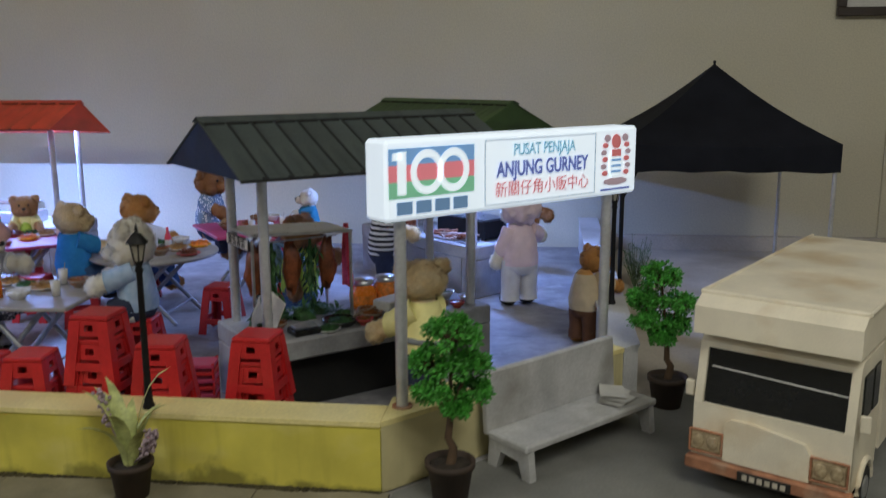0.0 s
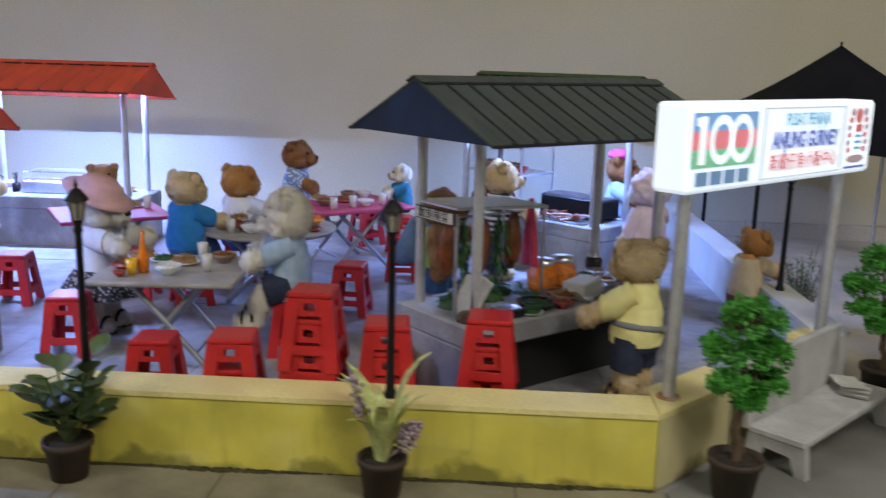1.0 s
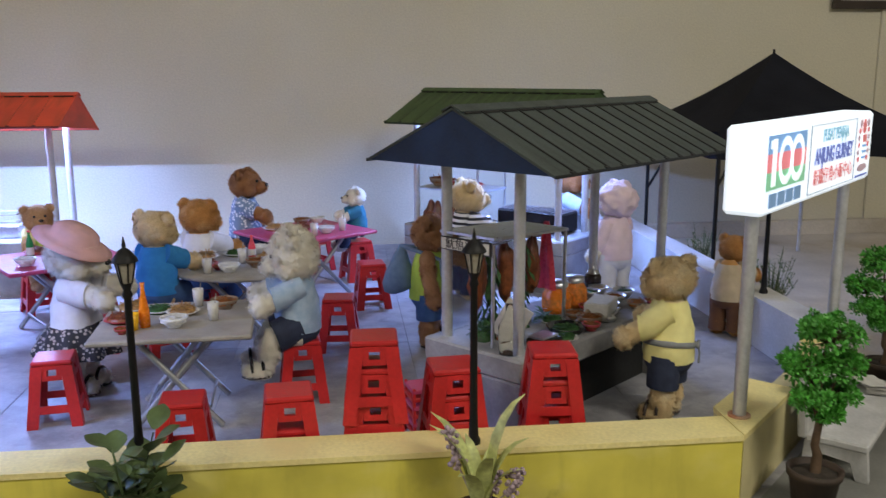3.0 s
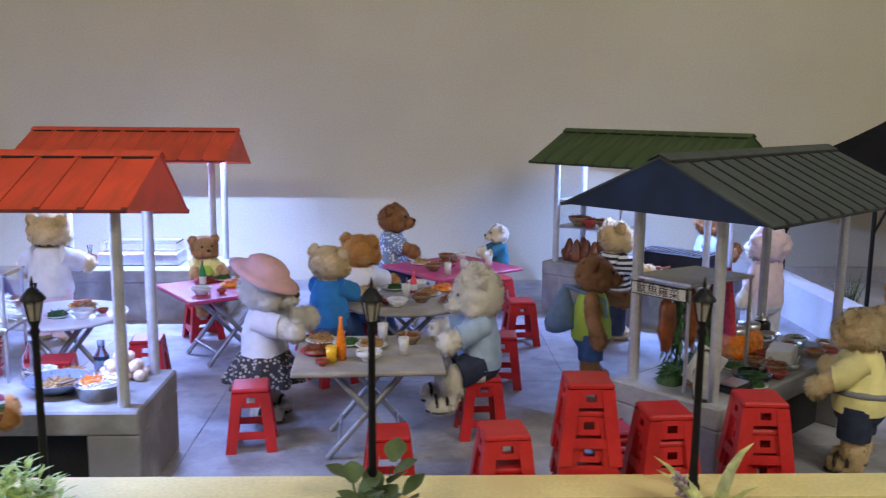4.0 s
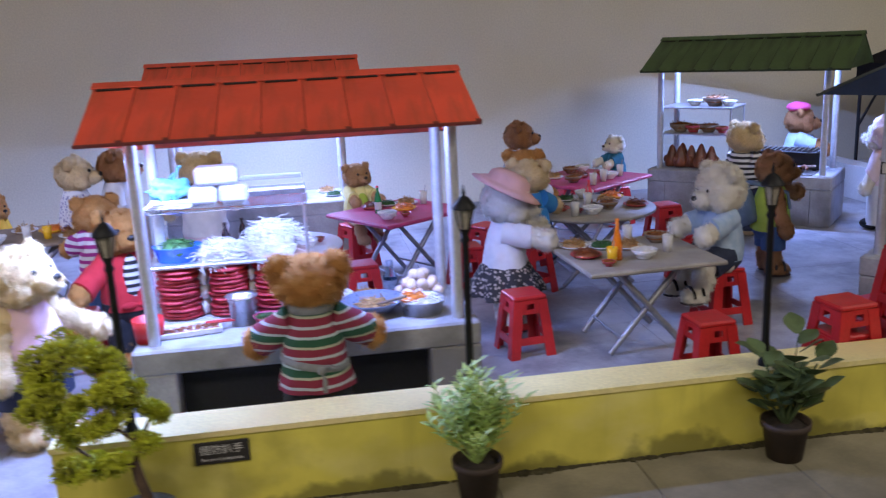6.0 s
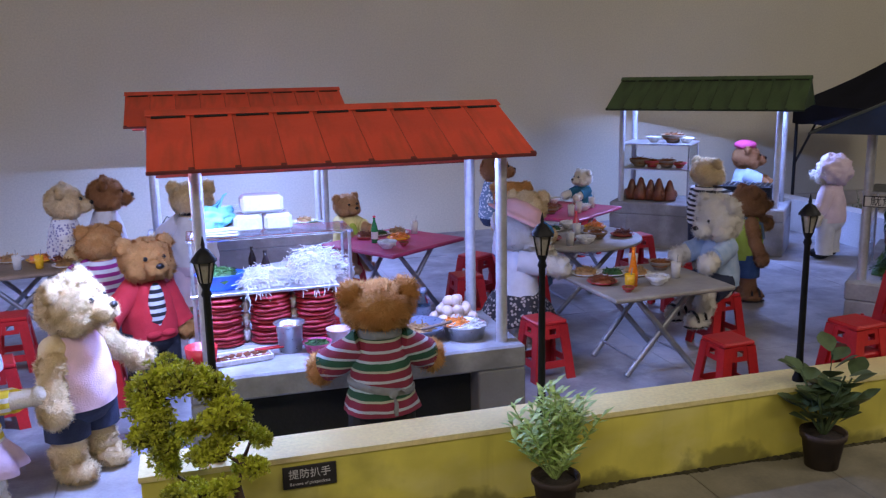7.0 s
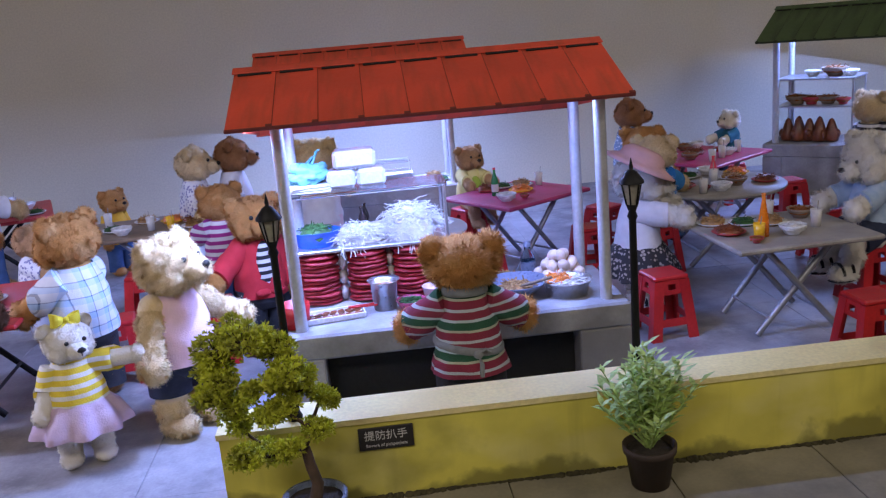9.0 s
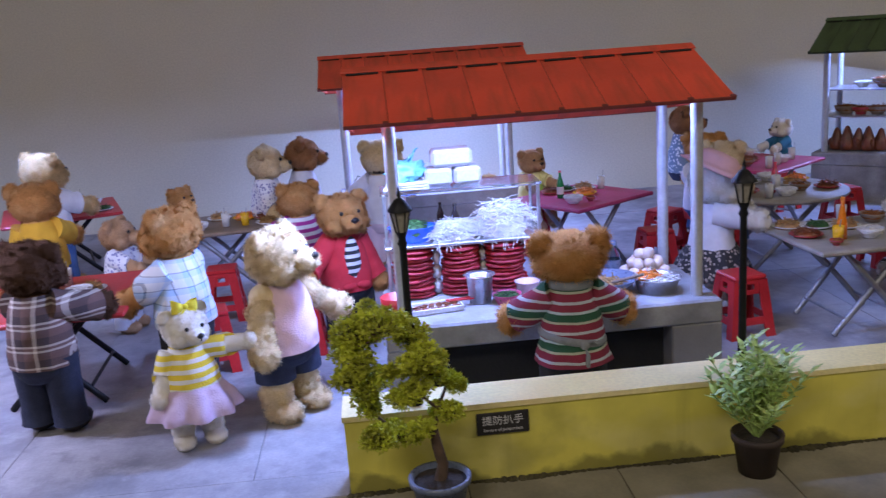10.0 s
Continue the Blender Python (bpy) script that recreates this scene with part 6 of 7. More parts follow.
for k, u in enumerate((0.055, 0.115)):
    j = thing("glass_jar", on(BL, u, 0.045, CT), "big glass jar of orange squid in sauce", "jar", "orange jars")
    part("jar", Form().lathe([(0, 0), (0.028, 0), (0.031, 0.01), (0.031, 0.038), (0.022, 0.052), (0.022, 0.058), (0, 0.058)], n=22), M["orange"] if k == 0 else M["carrot"], j)
    part("lid", Form().lathe([(0.024, 0.055), (0.024, 0.066), (0, 0.068)], n=20), M["steel"], j, "steel lid")
    part("paper_label", Form().lathe([(0.0315, 0.014), (0.0315, 0.032)], n=22), M["carrot"], j)
for k, (u, v, r) in enumerate(((0.19, 0.05, 0.026), (0.24, 0.06, 0.024), (0.2, -0.01, 0.025), (0.25, 0.0, 0.026), (0.15, -0.03, 0.02), (0.28, -0.05, 0.02))):
    b = thing("steel_bowl", on(BL, u, v, CT), "small steel mixing bowl on the counter", "bowl", "steel bowls")
    part("vessel", Form().lathe([(0, 0), (r * 0.5, 0), (r, r * 0.75), (r * 0.95, r * 0.75), (r * 0.45, 0.003), (0, 0.003)], n=18), M["steel"], b)
    part("contents", heap(Form(pose(0, 0, r * 0.45)), r * 0.75, r * 0.2, k + 40, 20), (M["greens"], M["garlic"], M["soup"])[k % 3], b)
dark_jar = thing("glass_jar", on(BL, 0.27, 0.095, CT), "dark jar with a knobbed lid", "jar")
part("jar", Form().lathe([(0, 0), (0.018, 0), (0.02, 0.03), (0.014, 0.038), (0, 0.038)], n=16), M["dark_glass"], dark_jar)
part("lid", Form().lathe([(0.015, 0.038), (0.014, 0.044), (0.003, 0.047), (0.004, 0.054), (0, 0.056)], n=16), M["steel"], dark_jar)
goods("white_box", Form().box((0, 0, 0.019), (0.082, 0.052, 0.038), 0.003), M["white_paper"], "white styrofoam box on the counter", "box", on(BL, 0.08, -0.05, CT) @ pose(0, 0, 0, 0, 0, 18))
serve("s", 0.015, -0.065, CT, BL)
pan = thing("frying_pan", on(BL, -0.06, -0.06, CT), "dark frying pan with greens and a long handle", "pan")
part("pan", Form().lathe([(0, 0.003), (0.03, 0.004), (0.038, 0.014), (0.039, 0.014), (0.031, 0.001), (0, 0)], n=22), M["ws"], pan)
part("greens", heap(Form(pose(0, 0, 0.006)), 0.026, 0.008, 51, 40), M["greens"], pan)
part("handle", Form().tube([(0.035, 0, 0.012), (0.095, 0.012, 0.022)], 0.004, 8), M["brown_top"], pan)
scale_ = thing("counter_scale", on(BL, -0.15, -0.075, CT), "flat dark kitchen scale at the counter edge", "scale")
part("base", Form().box((0, 0, 0.007), (0.06, 0.045, 0.014), 0.003), M["ws"], scale_)
part("pan", Form().box((0, 0.003, 0.0165), (0.05, 0.035, 0.004), 0.001), M["steel"], scale_)
goods("clear_bottle", Form().lathe([(0, 0), (0.021, 0), (0.022, 0.05), (0.009, 0.078), (0.009, 0.092), (0, 0.092)], n=18), M["glass"], "clear plastic bottle on the counter", "bottle", on(BL, -0.235, -0.06, CT))
goods("price_card", Form().box((0, 0, 0.046), (0.055, 0.003, 0.076), 0.001, turn=Matrix.Rotation(radians(28), 3, "Y")), M["panel_white"], "tilted off-white price card on the counter", "card", on(BL, -0.205, -0.04, CT + 0.003) @ pose(0, 0, 0, 0, 0, -70))
for k in range(4):
    goods("cabbage", heap(Form(), 0.026, 0.02, 60 + k, 50), M["greens"], "loose-leaved green cabbage lying on the counter", "cabbage", on(BL, -0.2 + 0.05 * k, 0.035 + 0.03 * (k % 2), CT))

for k, (u, v, kind, sz) in enumerate(((-0.19, -0.02, "s", 0.9), (-0.10, -0.085, "g", 0.9), (-0.015, -0.09, "k", 1.4), (0.03, -0.02, "s", 0.8), (0.19, -0.07, "s", 0.8), (0.23, -0.085, "k", 1.3), (-0.02, 0.0, "g", 0.9), (0.1, 0.0, "k", 1.2), (0.145, 0.02, "r", 0.7))):
    serve(kind, u, v, CT, BL, size=sz)
for k in range(4):
    lf = Form()
    for j in range(34):
        lf.leaf((rngf.gauss(0, 0.01), rngf.gauss(0, 0.008), 0.003 + 0.0006 * j), (rngf.gauss(0, 1), rngf.gauss(0, 1), rngf.uniform(-0.1, 0.6)), 0.028, 0.010)
    goods("lettuce", lf, M["greens"], "loose dark green leaves lying on the counter", "vegetables", on(BL, -0.2 + 0.055 * k, 0.02 + 0.018 * (k % 3), CT))
ladle = thing("ladle", on(BL, 0.06, -0.085, CT), "steel ladle lying on the counter", "ladle")
part("scoop", Form().ball((0, 0, 0.008), (0.013, 0.013, 0.008), 12, 6), M["steel"], ladle)
part("handle", Form().tube([(0.01, 0, 0.01), (0.07, 0.02, 0.012)], 0.0022, 6), M["steel"], ladle)

# ---- bench, newspaper ----
BN = pose(0.242, 0.055, 0, 0, 0, 46.5)
bench = thing("stone_bench", BN, "grey stone bench with a high back against the wall", "bench")
BL_ = 0.36
part("seat", Form().box((BL_ / 2, 0.048, 0.06), (BL_, 0.098, 0.014), 0.003), M["concrete_bench"], bench)
part("backrest", Form().box((BL_ / 2 - 0.005, 0.107, 0.114), (BL_ - 0.01, 0.016, 0.116), 0.003, turn=Matrix.Rotation(radians(-4), 3, "X")), M["concrete_bench"], bench)
for u in (0.014, BL_ - 0.014):
    # a cast end: a raked front leg, an upright back leg and a web under the seat
    side = Form()
    shape = [(-0.004, 0.0), (0.016, 0.0), (0.026, 0.030), (0.070, 0.034), (0.082, 0.0), (0.104, 0.0), (0.100, 0.053), (0.002, 0.053)]
    k = len(shape)
    side.add([(u - 0.0075, y, z) for y, z in shape] + [(u + 0.0075, y, z) for y, z in shape],
             [[0, 1, 2, 7], [2, 3, 6, 7], [3, 4, 5, 6], [k + 7, k + 2, k + 1, k], [k + 7, k + 6, k + 3, k + 2], [k + 6, k + 5, k + 4, k + 3]] + [[i, k + i, k + (i + 1) % k, (i + 1) % k] for i in range(k)])
    part("end_support", side, M["concrete_bench"], bench, "cast stone end support")
np_ = thing("newspaper", BN @ pose(0.285, 0.045, 0.0675, 0, 0, 25), "folded newspapers lying on the bench", "newspaper")
for k in range(3):
    f = Form(pose(0.004 * k, 0.006 * (k - 1), 0.002 + 0.0045 * k, 0, 0, 14 * k - 10))
    rows = [[(-0.034 + 0.0113 * i, -0.024 + 0.012 * j, 0.0016 * math.sin(i * 0.9 + k) + 0.0006 * j) for j in range(5)] for i in range(7)]
    f.sheet(rows).sheet([[(x, y, z + 0.003) for x, y, z in r] for r in rows])
    part("sheet", f, M["newsprint"], np_)

# ---- pots and plants ----


def clay_pot(t, r=0.035, h=0.06, material=None):
    part("pot", Form().lathe([(0.0, 0.0), (r * 0.74, 0.0), (r * 0.95, h * 0.82), (r * 1.04, h * 0.84), (r * 1.06, h), (r * 0.94, h), (r * 0.9, h * 0.86), (0, h * 0.84)], n=28), material or M["pot"], t)
    part("soil", Form().ball((0, 0, h * 0.86), (r * 0.9, r * 0.9, h * 0.06), 16, 6, rough=0.3, seed=2), M["soil"], t)


def small_tree(x, y, height, label, seed, leaf, lobes, pr=0.040, ph=0.066, turn=0.0):
    """A potted tree: a bent trunk, limbs to each lobe and lobes of mossy tufts with gaps between them. lobes: x, y, z, breadth, height."""
    rg = random.Random(seed)
    t = thing("potted_tree", pose(x, y, 0, 0, 0, turn), label, "potted tree", "potted plants")
    clay_pot(t, pr, ph)
    crown, wood = Form(), Form()
    fork = Vector((lobes[0][0] * 0.2, 0.0, min(q[2] for q in lobes) - 0.012))
    wood.tube([(0, 0, ph * 0.85), (0.006, 0.003, ph + 0.02), (-0.003, 0.002, (ph + fork.z) / 2), fork], [0.009, 0.0075, 0.0065, 0.0055], 9)
    for lx, ly, lz, r, h in lobes:
        c = Vector((lx, ly, lz))
        mid = fork.lerp(c, 0.5) + Vector((rg.gauss(0, 0.006), rg.gauss(0, 0.006), 0.004))
        wood.tube([fork, mid, c], [0.0042, 0.003, 0.0016], 6)
        for _ in range(int(r * 1250)):
            d = Vector((rg.gauss(0, 1), rg.gauss(0, 1), rg.gauss(0.25, 0.9))).normalized()
            q = rg.uniform(0.62, 1.0)
            k = c + Vector((d.x * r * q, d.y * r * q, d.z * h * q))
            wood.tube([mid.lerp(c, 0.8), k], [0.0013, 0.0007], 3, False)
            tr = rg.uniform(0.011, 0.0165)
            for _ in range(36):
                e = Vector((rg.gauss(0, 1), rg.gauss(0, 1), rg.gauss(0.35, 0.9))).normalized()
                crown.leaf(k + e * tr * rg.uniform(0.2, 0.6), e, tr * rg.uniform(0.4, 0.65), tr * rg.uniform(0.26, 0.42), 0.5, (rg.gauss(0, 1), rg.gauss(0, 1), rg.gauss(0, 1)))
    part("crown", crown, leaf, t)
    part("trunk", wood, M["bark"], t)
    return t


small_tree(0.118, -0.004, 0.335, "small round-crowned green tree in a brown pot", 3, M["leaf_green"], [(0.004, 0.0, 0.282, 0.046, 0.030), (-0.030, 0.01, 0.236, 0.032, 0.022), (0.032, -0.008, 0.230, 0.032, 0.020), (0.038, 0.004, 0.180, 0.030, 0.018), (-0.030, -0.004, 0.186, 0.028, 0.016), (0.010, 0.0, 0.156, 0.024, 0.010)], turn=20)
small_tree(0.529, 0.457, 0.32, "small green tree in a brown pot by the bench", 4, M["leaf_green"], [(-0.022, 0.0, 0.278, 0.042, 0.028), (-0.056, 0.01, 0.232, 0.032, 0.022), (0.014, -0.01, 0.226, 0.034, 0.022), (-0.048, 0.004, 0.182, 0.032, 0.017), (0.014, 0.0, 0.176, 0.030, 0.016), (-0.016, 0.0, 0.148, 0.026, 0.010)], turn=0)


def bonsai(x, y):
    """Lime-green bonsai: an upright trunk with twisting limbs that carry flat, ragged pads of foliage."""
    rg = random.Random(8)
    t = thing("potted_tree", pose(x, y, 0), "lime-green bonsai with flat foliage pads in a glazed dish", "potted tree", "potted plants")
    clay_pot(t, 0.042, 0.055, M["dish"])
    pads = [(-0.091, 0.282, 0.020), (-0.114, 0.266, 0.020), (-0.125, 0.242, 0.016), (-0.127, 0.216, 0.013), (-0.108, 0.236, 0.014), (-0.068, 0.286, 0.018), (-0.046, 0.281, 0.013), (-0.025, 0.264, 0.015),
            (-0.020, 0.240, 0.018), (0.001, 0.227, 0.014), (-0.028, 0.218, 0.011), (-0.004, 0.205, 0.014), (-0.025, 0.190, 0.014), (-0.051, 0.181, 0.013), (-0.065, 0.224, 0.007), (-0.095, 0.200, 0.016),
            (-0.106, 0.176, 0.011), (-0.100, 0.150, 0.010), (-0.091, 0.124, 0.016), (-0.071, 0.113, 0.012), (-0.045, 0.119, 0.012), (-0.022, 0.134, 0.010), (0.026, 0.186, 0.011), (0.038, 0.180, 0.006), (0.022, 0.155, 0.011), (0.004, 0.147, 0.008)]
    fork = Vector((-0.004, 0.0, 0.125))
    wood = Form().tube([(0.0, 0, 0.045), (0.006, 0.003, 0.07), (0.0, -0.002, 0.1), fork], [0.0095, 0.008, 0.0075, 0.0065], 10)
    crown = Form()
    tips = [fork]
    for px, pz, r in sorted(pads, key=lambda q: (q[0] - fork.x) ** 2 + (q[1] - fork.z) ** 2):
        px, r = px * 0.88, r * 1.5
        c = Vector((px, rg.uniform(-0.03, 0.03), pz))
        root = min(tips, key=lambda q: (q - c).length)
        tips.append(c)
        wood.tube([root, root.lerp(c, 0.5) + Vector((rg.gauss(0, 0.003), rg.gauss(0, 0.003), -0.002)), c], [0.0032, 0.0024, 0.0016], 6)
        for _ in range(int(8 + r * 1700)):
            a, q = rg.uniform(0, 6.283), math.sqrt(rg.random())
            b = c + Vector((math.cos(a) * q * r, math.sin(a) * q * r * 0.8, rg.uniform(-0.55, 0.95) * math.sqrt(1 - 0.9 * q * q) * r))
            wood.tube([c - Vector((0, 0, r * 0.3)), b], [0.001, 0.0006], 3, False)
            for _ in range(22):
                d = Vector((rg.gauss(0, 1), rg.gauss(0, 1), rg.gauss(0.55, 0.8))).normalized()
                crown.leaf(b + d * 0.003, d, rg.uniform(0.005, 0.0085), rg.uniform(0.0026, 0.0042), 0.5, (rg.gauss(0, 1), rg.gauss(0, 1), rg.gauss(0, 1)))
    part("crown", crown, M["leaf_lime"], t)
    part("trunk", wood, M["bark"], t)


bonsai(-1.850, -0.072)

lav = thing("potted_plant", pose(-0.414, -0.055, 0) @ Matrix.Scale(1.03, 4), "brown pot with long pale leaves and faded lavender flowers", "potted plant", "potted plants")
clay_pot(lav)
rg = random.Random(11)
for k in range(10):
    a = k * 2.4
    d = Vector((math.cos(a), math.sin(a), 0))
    ln = rg.uniform(0.11, 0.185)
    up = rg.uniform(0.8, 1.25)
    rows = []
    for i in range(7):
        s = i / 6
        c = d * (0.008 + ln * 0.62 * s * s * (1.3 - up * 0.6)) + Vector((0, 0, 0.05 + ln * up * (s - 0.28 * s * s * s)))
        w = 0.0115 * math.sin(math.pi * min(1, 0.15 + 0.85 * s)) + 0.0006
        sd = Vector((-d.y, d.x, 0)) * w
        rows.append([c - sd, c + Vector((0, 0, -w * 0.35)), c + sd])
    part("blade", Form().sheet(rows), M["leaf_long"], lav)
for k, (dx, dy, h) in enumerate(((-0.045, 0.0, 0.165), (0.05, -0.02, 0.115), (0.03, 0.03, 0.09))):
    f = Form()
    f.tube([(0, 0, 0.05), (dx * 0.6, dy * 0.6, h * 0.7), (dx, dy, h)], 0.0014, 5)
    for i in range(46):
        s = i / 45
        p = Vector((dx * (0.72 + 0.28 * s), dy, h * (0.72 + 0.36 * s)))
        f.ball(p + Vector((rg.gauss(0, 0.0045), rg.gauss(0, 0.0045), 0)), 0.0036, 6, 4)
    part("flower_spike", f, M["lavender"], lav, "faded purple flower spike")

leafy = thing("potted_plant", pose(-0.896, -0.050, 0) @ Matrix.Scale(1.03, 4), "brown pot with broad dark waxy leaves", "potted plant", "potted plants")
clay_pot(leafy)
rg = random.Random(13)
for k in range(9):
    a = k * 2.4 + 0.4
    top_ = Vector((0.042 * math.cos(a), 0.042 * math.sin(a), 0.095 + 0.0105 * k))
    f = Form()
    f.tube([(0, 0, 0.05), top_ * 0.5 + Vector((0, 0, 0.03)), top_], [0.003, 0.0024, 0.0014], 6)
    part("stem", f, M["leaf_dark"], leafy)
    for j in range(7):
        b = a + j * 1.15
        p = Vector((0, 0, 0.05)).lerp(top_, 0.42 + 0.095 * j)
        d = Vector((math.cos(b), math.sin(b), rg.uniform(0.1, 0.7)))
        rows = []
        for i in range(6):
            s = i / 5
            c = p + d * (0.006 + 0.033 * s) + Vector((0, 0, 0.006 * s))
            w = 0.0168 * math.sin(math.pi * min(0.97, 0.08 + 0.9 * s))
            sd = Vector((-math.sin(b), math.cos(b), 0)) * w
            rows.append([c - sd + Vector((0, 0, w * 0.25)), c, c + sd + Vector((0, 0, w * 0.25))])
        part("leaf", Form().sheet(rows), M["leaf_dark"], leafy)

pale = thing("potted_plant", pose(-1.384, -0.056, 0) @ Matrix.Scale(1.02, 4), "brown pot of feathery pale green variegated foliage", "potted plant", "potted plants")
clay_pot(pale)
rg = random.Random(17)
for k in range(26):
    a = k * 2.4
    tilt = rg.uniform(0.1, 0.75)
    tip = Vector((math.cos(a) * tilt * 0.1, math.sin(a) * tilt * 0.1, 0.10 + 0.085 * (1 - tilt) + rg.uniform(0, 0.035)))
    f = Form()
    f.tube([(0, 0, 0.05), tip * 0.55 + Vector((0, 0, 0.025)), tip], [0.0014, 0.0012, 0.0008], 5)
    for j in range(22):
        s = 0.3 + 0.7 * j / 21
        p = Vector((0, 0, 0.05)).lerp(tip, s)
        b = j * 2.4
        f.leaf(p, (math.cos(b), math.sin(b), 0.7), rg.uniform(0.018, 0.032), 0.0085, 0.4)
    part("sprig", f, M["leaf_pale"], pale)
bush = thing("shrub", pose(0.55, 1.0, 0), "low feathery grey-green shrub beyond the side wall", "shrub")
rg = random.Random(19)
f = Form()
for k in range(34):
    a = k * 2.4
    q = rg.uniform(0.02, 0.07)
    tip = Vector((math.cos(a) * q, math.sin(a) * q, rg.uniform(0.09, 0.2)))
    f.tube([(0, 0, 0.003), tip], [0.0014, 0.0007], 4)
    for j in range(12):
        f.leaf(tip * (0.4 + 0.05 * j), (math.cos(a + j), math.sin(a + j), 0.5), 0.018, 0.005)
part("foliage", f, M["leaf_dark"], bush)
copy_thing(bush, pose(0.56, 1.5, 0, 0, 0, 60) @ Matrix.Scale(0.9, 4))

# ---- gazebo tent ----
tent = thing("gazebo_tent", pose(0.785, 1.545, 0), "black pyramid-roofed gazebo tent on slim legs", "tent")
hw, e0, e1, ap = 0.308, 0.414, 0.494, 0.722
slope = Form()
ring_ = [(-hw, -hw), (hw, -hw), (hw, hw), (-hw, hw)]
for k in range(4):
    a, b = ring_[k], ring_[(k + 1) % 4]
    rows = []
    for i in range(7):
        s = i / 6
        rows.append([((a[0] + (b[0] - a[0]) * j / 8) * (1 - s), (a[1] + (b[1] - a[1]) * j / 8) * (1 - s), e1 + (ap - e1) * s - 0.016 * math.sin(math.pi * s) - 0.008 * math.sin(math.pi * j / 8) * (1 - s)) for j in range(9)])
    f = Form().sheet(rows)
    part("roof_panel", f, M["tent"], tent)
    rows = [[((a[0] + (b[0] - a[0]) * j / 12), (a[1] + (b[1] - a[1]) * j / 12), z - (0.008 * math.sin(math.pi * j / 12) if z > e0 + 0.01 else 0.003 * math.sin(j * 1.9))) for j in range(13)] for z in (e0, (e0 + e1) / 2, e1)]
    part("valance", Form().sheet(rows), M["tent"], tent)
part("finial", Form().tube([(0, 0, ap - 0.004), (0, 0, ap + 0.01)], 0.004, 8), M["tent"], tent)
for k, (sx, sy) in enumerate(((-1, -1), (1, -1), (1, 1), (-1, 1))):
    part("leg", Form().tube([(sx * (hw - 0.012), sy * (hw - 0.012), 0.004), (sx * (hw - 0.012), sy * (hw - 0.012), e1)], 0.0065, 10), M["black"] if k in (0, 3) else M["post"], tent)
part("brace", Form().tube([(-hw + 0.012, -hw + 0.012, 0.33), (-hw + 0.085, -hw + 0.012, e1 - 0.01)], 0.004, 8), M["black"], tent)
part("brace", Form().tube([(-hw + 0.012, hw - 0.012, 0.25), (-hw + 0.14, hw - 0.012, e1 - 0.02)], 0.005, 8), M["black"], tent)

# ---- picture on the wall ----
pic = thing("framed_picture", pose(1.33, BACK - 0.014, 0.9), "white picture in a dark brown frame on the wall", "picture")
for c, s in (((0.4, -0.012, 0.016), (0.8, 0.024, 0.032)), ((0.4, -0.012, 0.544), (0.8, 0.024, 0.032)), ((0.016, -0.012, 0.28), (0.032, 0.024, 0.496)), ((0.784, -0.012, 0.28), (0.032, 0.024, 0.496))):
    part("frame_side", Form().box(c, s, 0.003), M["frame_brown"], pic)
part("mount", Form().box((0.4, -0.006, 0.28), (0.736, 0.01, 0.496)), M["white_paper"], pic, "plain white mount")

# ---- model truck ----
TK_ = pose(0.522, 0.090, 0, 0, 0, -31)
truck = thing("model_truck", TK_, "cream model camper truck with a box body, parked on asphalt", "truck")
wd = 0.252
cab = Form()
# cab sides as a shaped profile (y back, z up), front leaning back a little
prof = [(0.0, 0.052), (0.0, 0.145), (0.020, 0.252), (0.028, 0.259), (0.165, 0.261), (0.165, 0.05)]
n_ = len(prof)
cab.add([(x, y, z) for x in (0.0, wd) for y, z in prof], [list(range(n_)), list(range(n_, 2 * n_))[::-1], [0, 5, n_ + 5, n_], [5, 4, n_ + 4, n_ + 5], [4, 3, n_ + 3, n_ + 4], [3, 2, n_ + 2, n_ + 3]])
fr = Form()


def front(z):
    return 0.0 if z <= 0.145 else (z - 0.145) / 0.107 * 0.020


for x0, x1, z0, z1 in ((0, wd, 0.052, 0.150), (0, wd, 0.243, 0.252), (0, 0.014, 0.150, 0.243), (wd - 0.014, wd, 0.150, 0.243)):
    fr.add([(x0, front(z0) - 0.001, z0), (x1, front(z0) - 0.001, z0), (x1, front(z1) - 0.001, z1), (x0, front(z1) - 0.001, z1), (x0, front(z0) + 0.008, z0), (x1, front(z0) + 0.008, z0), (x1, front(z1) + 0.008, z1), (x0, front(z1) + 0.008, z1)],
           [[0, 1, 2, 3], [5, 4, 7, 6], [3, 2, 6, 7], [4, 5, 1, 0], [4, 0, 3, 7], [1, 5, 6, 2]])
part("cab", cab, M["truck"], truck)
part("cab_front", fr, M["truck"], truck)
part("windscreen", Form().add([(0.012, front(0.148) + 0.006, 0.148), (wd - 0.012, front(0.148) + 0.006, 0.148), (wd - 0.012, front(0.245) + 0.006, 0.245), (0.012, front(0.245) + 0.006, 0.245)], [[0, 1, 2, 3]]), M["ws"], truck, "dark windscreen")
# white rod that paints the dashboard's reflection in the windscreen
part("wiper_line", Form().tube([(0.022, front(0.21) + 0.0045, 0.212), (wd - 0.016, front(0.2) + 0.0045, 0.204)], 0.0016, 5), M["white_paper"], truck)
gr = Form()
gp_ = [(0.056, 0.060), (0.194, 0.060), (0.194, 0.103), (0.184, 0.120), (0.15, 0.126), (0.10, 0.133), (0.066, 0.133), (0.056, 0.125)]
gr.add([(x, -0.008, z) for x, z in gp_] + [(x, 0.0, z) for x, z in gp_], [list(range(8))] + [[i, 8 + i, 8 + (i + 1) % 8, (i + 1) % 8] for i in range(8)])
part("grille_panel", gr, M["truck"], truck, "raised cream front panel")
